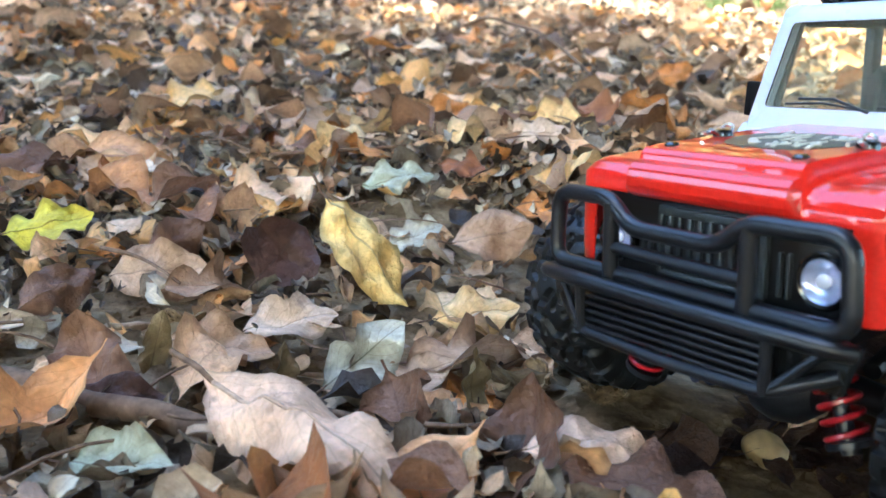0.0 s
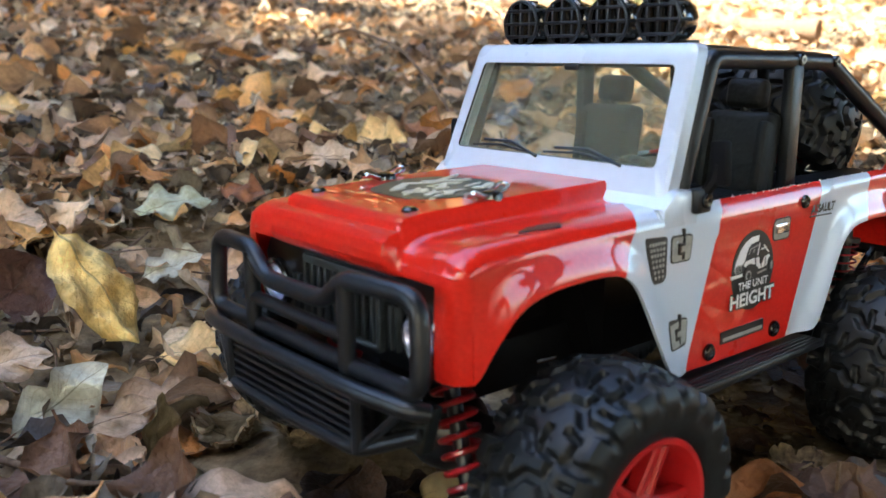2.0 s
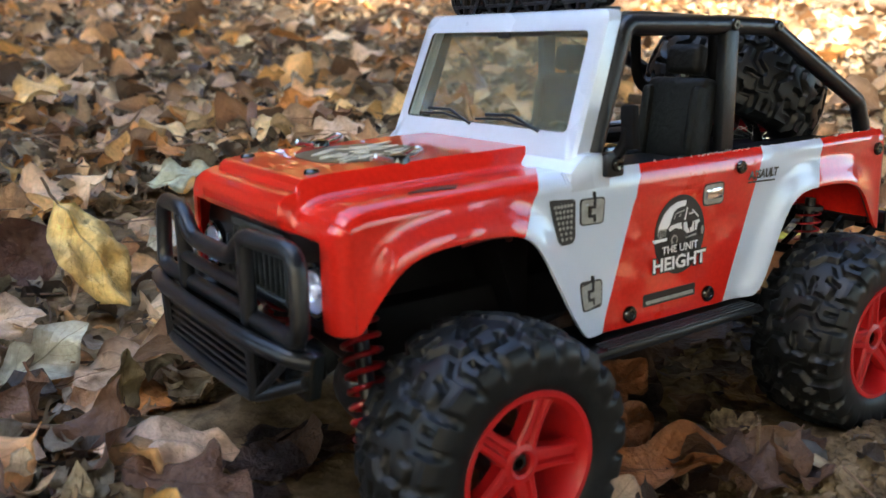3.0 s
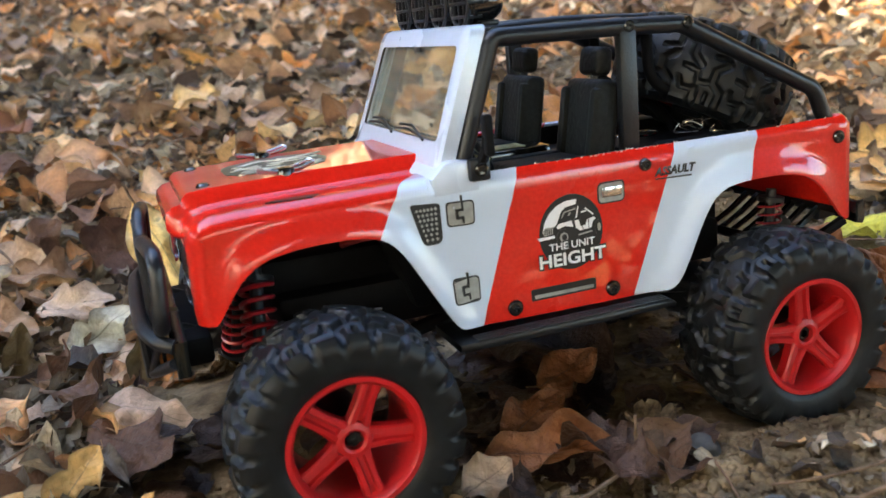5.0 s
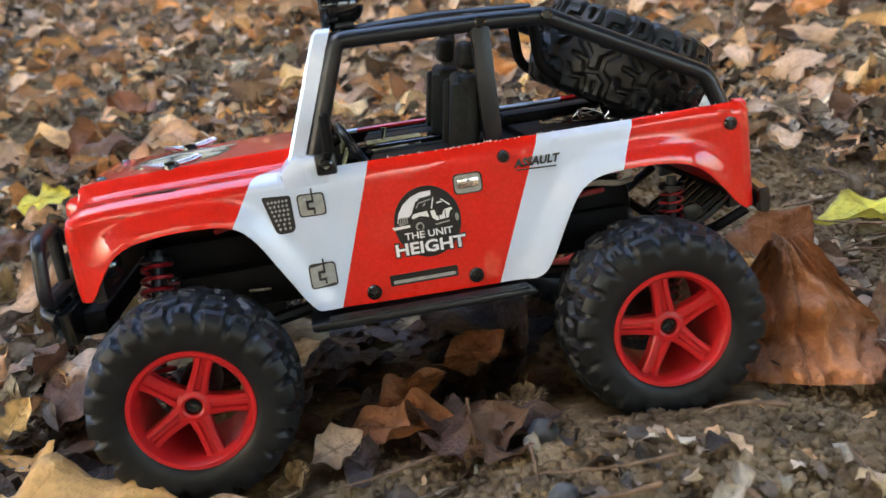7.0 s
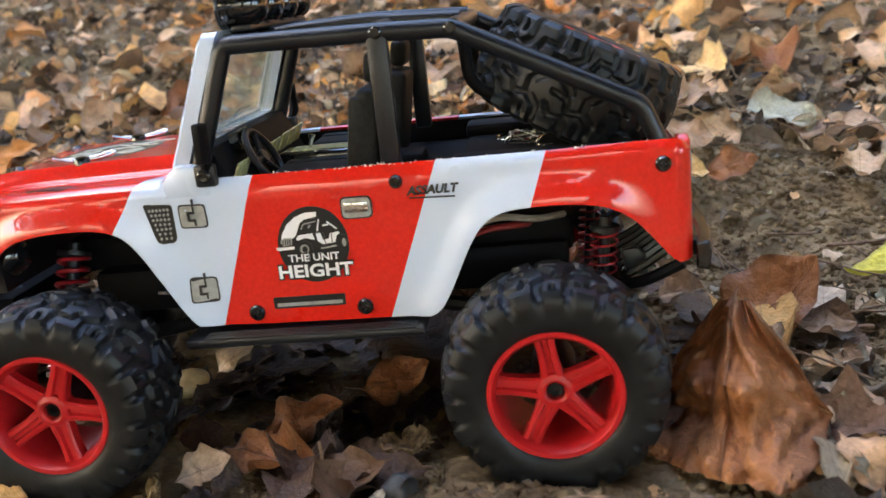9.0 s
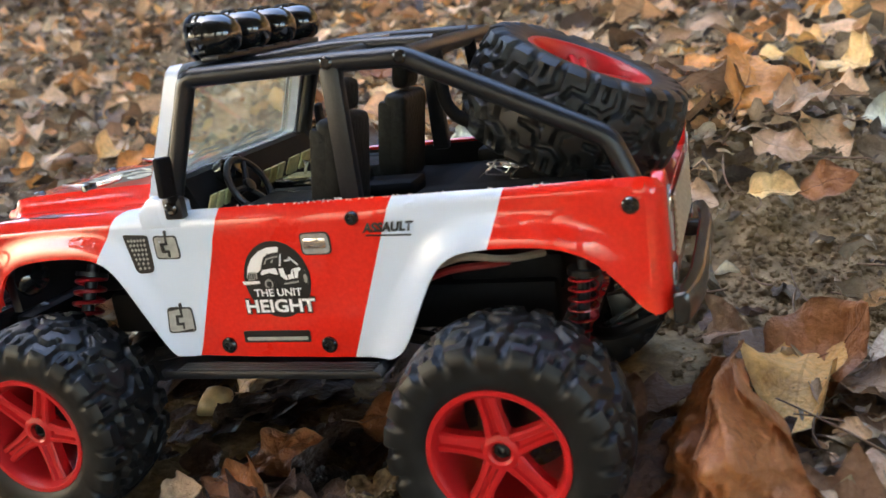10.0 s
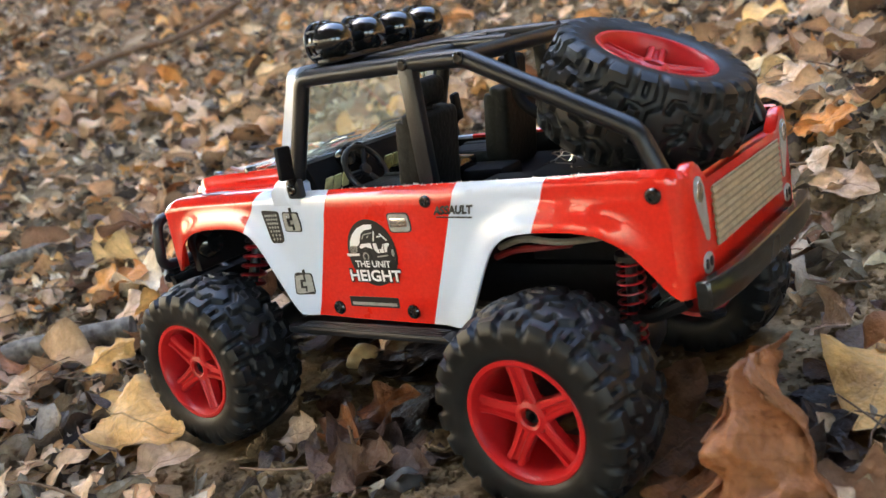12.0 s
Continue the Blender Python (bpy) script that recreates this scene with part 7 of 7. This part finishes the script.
def pebble(x, y, size, seed, material, label, category, flat=0.75, group=""):
    bm = bmesh.new()
    bmesh.ops.create_icosphere(bm, subdivisions=3, radius=1.0)
    for v in bm.verts:
        k = 1 + 0.22 * noise.noise(v.co * 1.3 + Vector((seed, 0, 0))) + 0.07 * noise.noise(v.co * 4 + Vector((0, seed, 0)))
        v.co = Vector((v.co.x * k, v.co.y * k * 0.85, v.co.z * k * flat)) * size
    return thing_mesh("stone" if material is STONE else "nut", bm, material, SLOPE @ pose(x, y, floor_height(x, y) + size * 0.35, 0, 0, seed * 31), label, category, group)


for i, (x, y, size) in enumerate(((0.206, 0.2035, 0.0055), (0.186, 0.150, 0.006), (-0.130, 0.440, 0.012), (0.222, 0.176, 0.004))):
    pebble(x, y, size, 3 + i, STONE, "rounded grey stone half sunk in soil", "stone", 0.75, "grey stones")
pebble(0.0890, 0.2190, 0.007, 21, NUT, "tan nut lying under the truck", "nut")


# ---- wood round the clearing: broad unseen trees added, whose crowns shade the truck ----
TO_SUN = Vector((math.sin(radians(SUN_AZIMUTH)) * math.cos(radians(SUN_ELEVATION)), math.cos(radians(SUN_AZIMUTH)) * math.cos(radians(SUN_ELEVATION)), math.sin(radians(SUN_ELEVATION))))


def build_tree(crown_height, radius, foliage, label, group):
    """Trunk, limbs and a crown of loose leaf clumps; the base is at the origin."""
    r = random.Random(77)
    tree = new("tree")
    tagged(tree, label, "tree", group)
    top = Vector((0, 0, crown_height))
    pts = [Vector((0, 0, -0.6)), Vector((0.15, -0.1, top.z * 0.35)), Vector((-0.1, 0.1, top.z * 0.7)), top]
    part("trunk", tube(bmesh.new(), rounded(pts, 1.5, 4), [0.42 - 0.024 * i for i in range(12)], 12), BARK, tree, unit=1.0)
    for k in range(9):
        a = k * 2.4
        start = Vector((0, 0, top.z * (0.6 + 0.035 * k)))
        end = top + Vector((0.7 * radius * math.cos(a), 0.7 * radius * math.sin(a), r.uniform(-0.3, 0.5) * radius))
        part("limb", tube(bmesh.new(), rounded([start, (start + end) / 2 + Vector((0, 0, 0.6)), end], 1, 4), [0.16, 0.15, 0.13, 0.11, 0.09, 0.07, 0.05], 8), BARK, tree, unit=1.0)
    P, F = [], []
    while len(P) < 4350:
        v = np.array([r.uniform(-1, 1) for _ in range(3)])
        if np.dot(v, v) > 1:
            continue
        c = np.array(top) + v * radius
        m = np.array(Euler((r.uniform(0, 6), r.uniform(0, 6), r.uniform(0, 6))).to_matrix())
        s = r.uniform(0.16, 0.39) * radius / 4.9
        F.append(np.array([(0, 1, 2, 3)]) + 4 * len(P))
        P.append((np.array([(0, -1, 0), (0.55, 0, 0.15), (0, 1, 0), (-0.55, 0, 0.15)]) * s) @ m.T + c)
    p = np.concatenate(P)
    crown = new("crown", mesh_of("crown", p, p[:, :2], np.concatenate(F), foliage))
    crown.parent = tree
    return tree


def ground_level(x, y):
    return y * math.tan(radians(17)) - 0.35


CROWN = 10.0
tree = build_tree(CROWN, 4.9, LEAF_CROWN, "unseen broad leafy tree added to shade the clearing", "trees round the clearing")
spots = []
for sx, sy in ((-4.87, -1.07), (-0.78, -4.33), (-5.0, 0.25), (-4.45, -8.35)):  # where their shadows fall
    spot = SLOPE @ Vector((sx, sy, 0))
    k = 14.0
    for _ in range(30):
        at = spot + TO_SUN * k
        k += (CROWN - (at.z - ground_level(at.x, at.y))) * 0.7
    spots.append((at.x, at.y))
# more unseen trees added to dim low sky light on the truck's side
for bearing, d in ((75, 8.5), (105, 7.5), (135, 7.5), (165, 8.0)):
    spots.append((d * math.sin(radians(bearing)), d * math.cos(radians(bearing))))
# unseen ring of trees added to block the low sky
for k in range(17):
    a = radians(21 * k + 7)
    d = 13.5 + 4.0 * ((k * 37) % 10) / 10
    x, y = d * math.sin(a), d * math.cos(a)
    # keep the lane open by which the sun reaches the clearing
    off = abs((x - 1.6) * TO_SUN.y - (y - 3.0) * TO_SUN.x) / math.hypot(TO_SUN.x, TO_SUN.y)
    if x * TO_SUN.x + y * TO_SUN.y > 0 and off < 6.5 or any(math.hypot(x - p, y - q) < 5 for p, q in spots):
        continue
    spots.append((x, y))
for i, (x, y) in enumerate(spots):
    m = pose(x, y, ground_level(x, y), 0, 0, 40 * i)
    if i == 0:
        tree.matrix_world = m
    else:
        copy_thing(tree, m)

# low unseen autumn trees along the slope's crest, added for the bonnet to mirror
low = None
for k in range(10):
    a = radians(-68 + 15 * k)
    x, y = 11.5 * math.sin(a), 11.5 * math.cos(a)
    m = pose(x, y, ground_level(x, y), 0, 0, 70 * k)
    if low is None:
        low = build_tree(2.5, 2.6, LEAF_AUTUMN, "unseen low golden-leaved tree added on the crest", "low trees on the crest")
        low.matrix_world = m
    else:
        copy_thing(low, m)
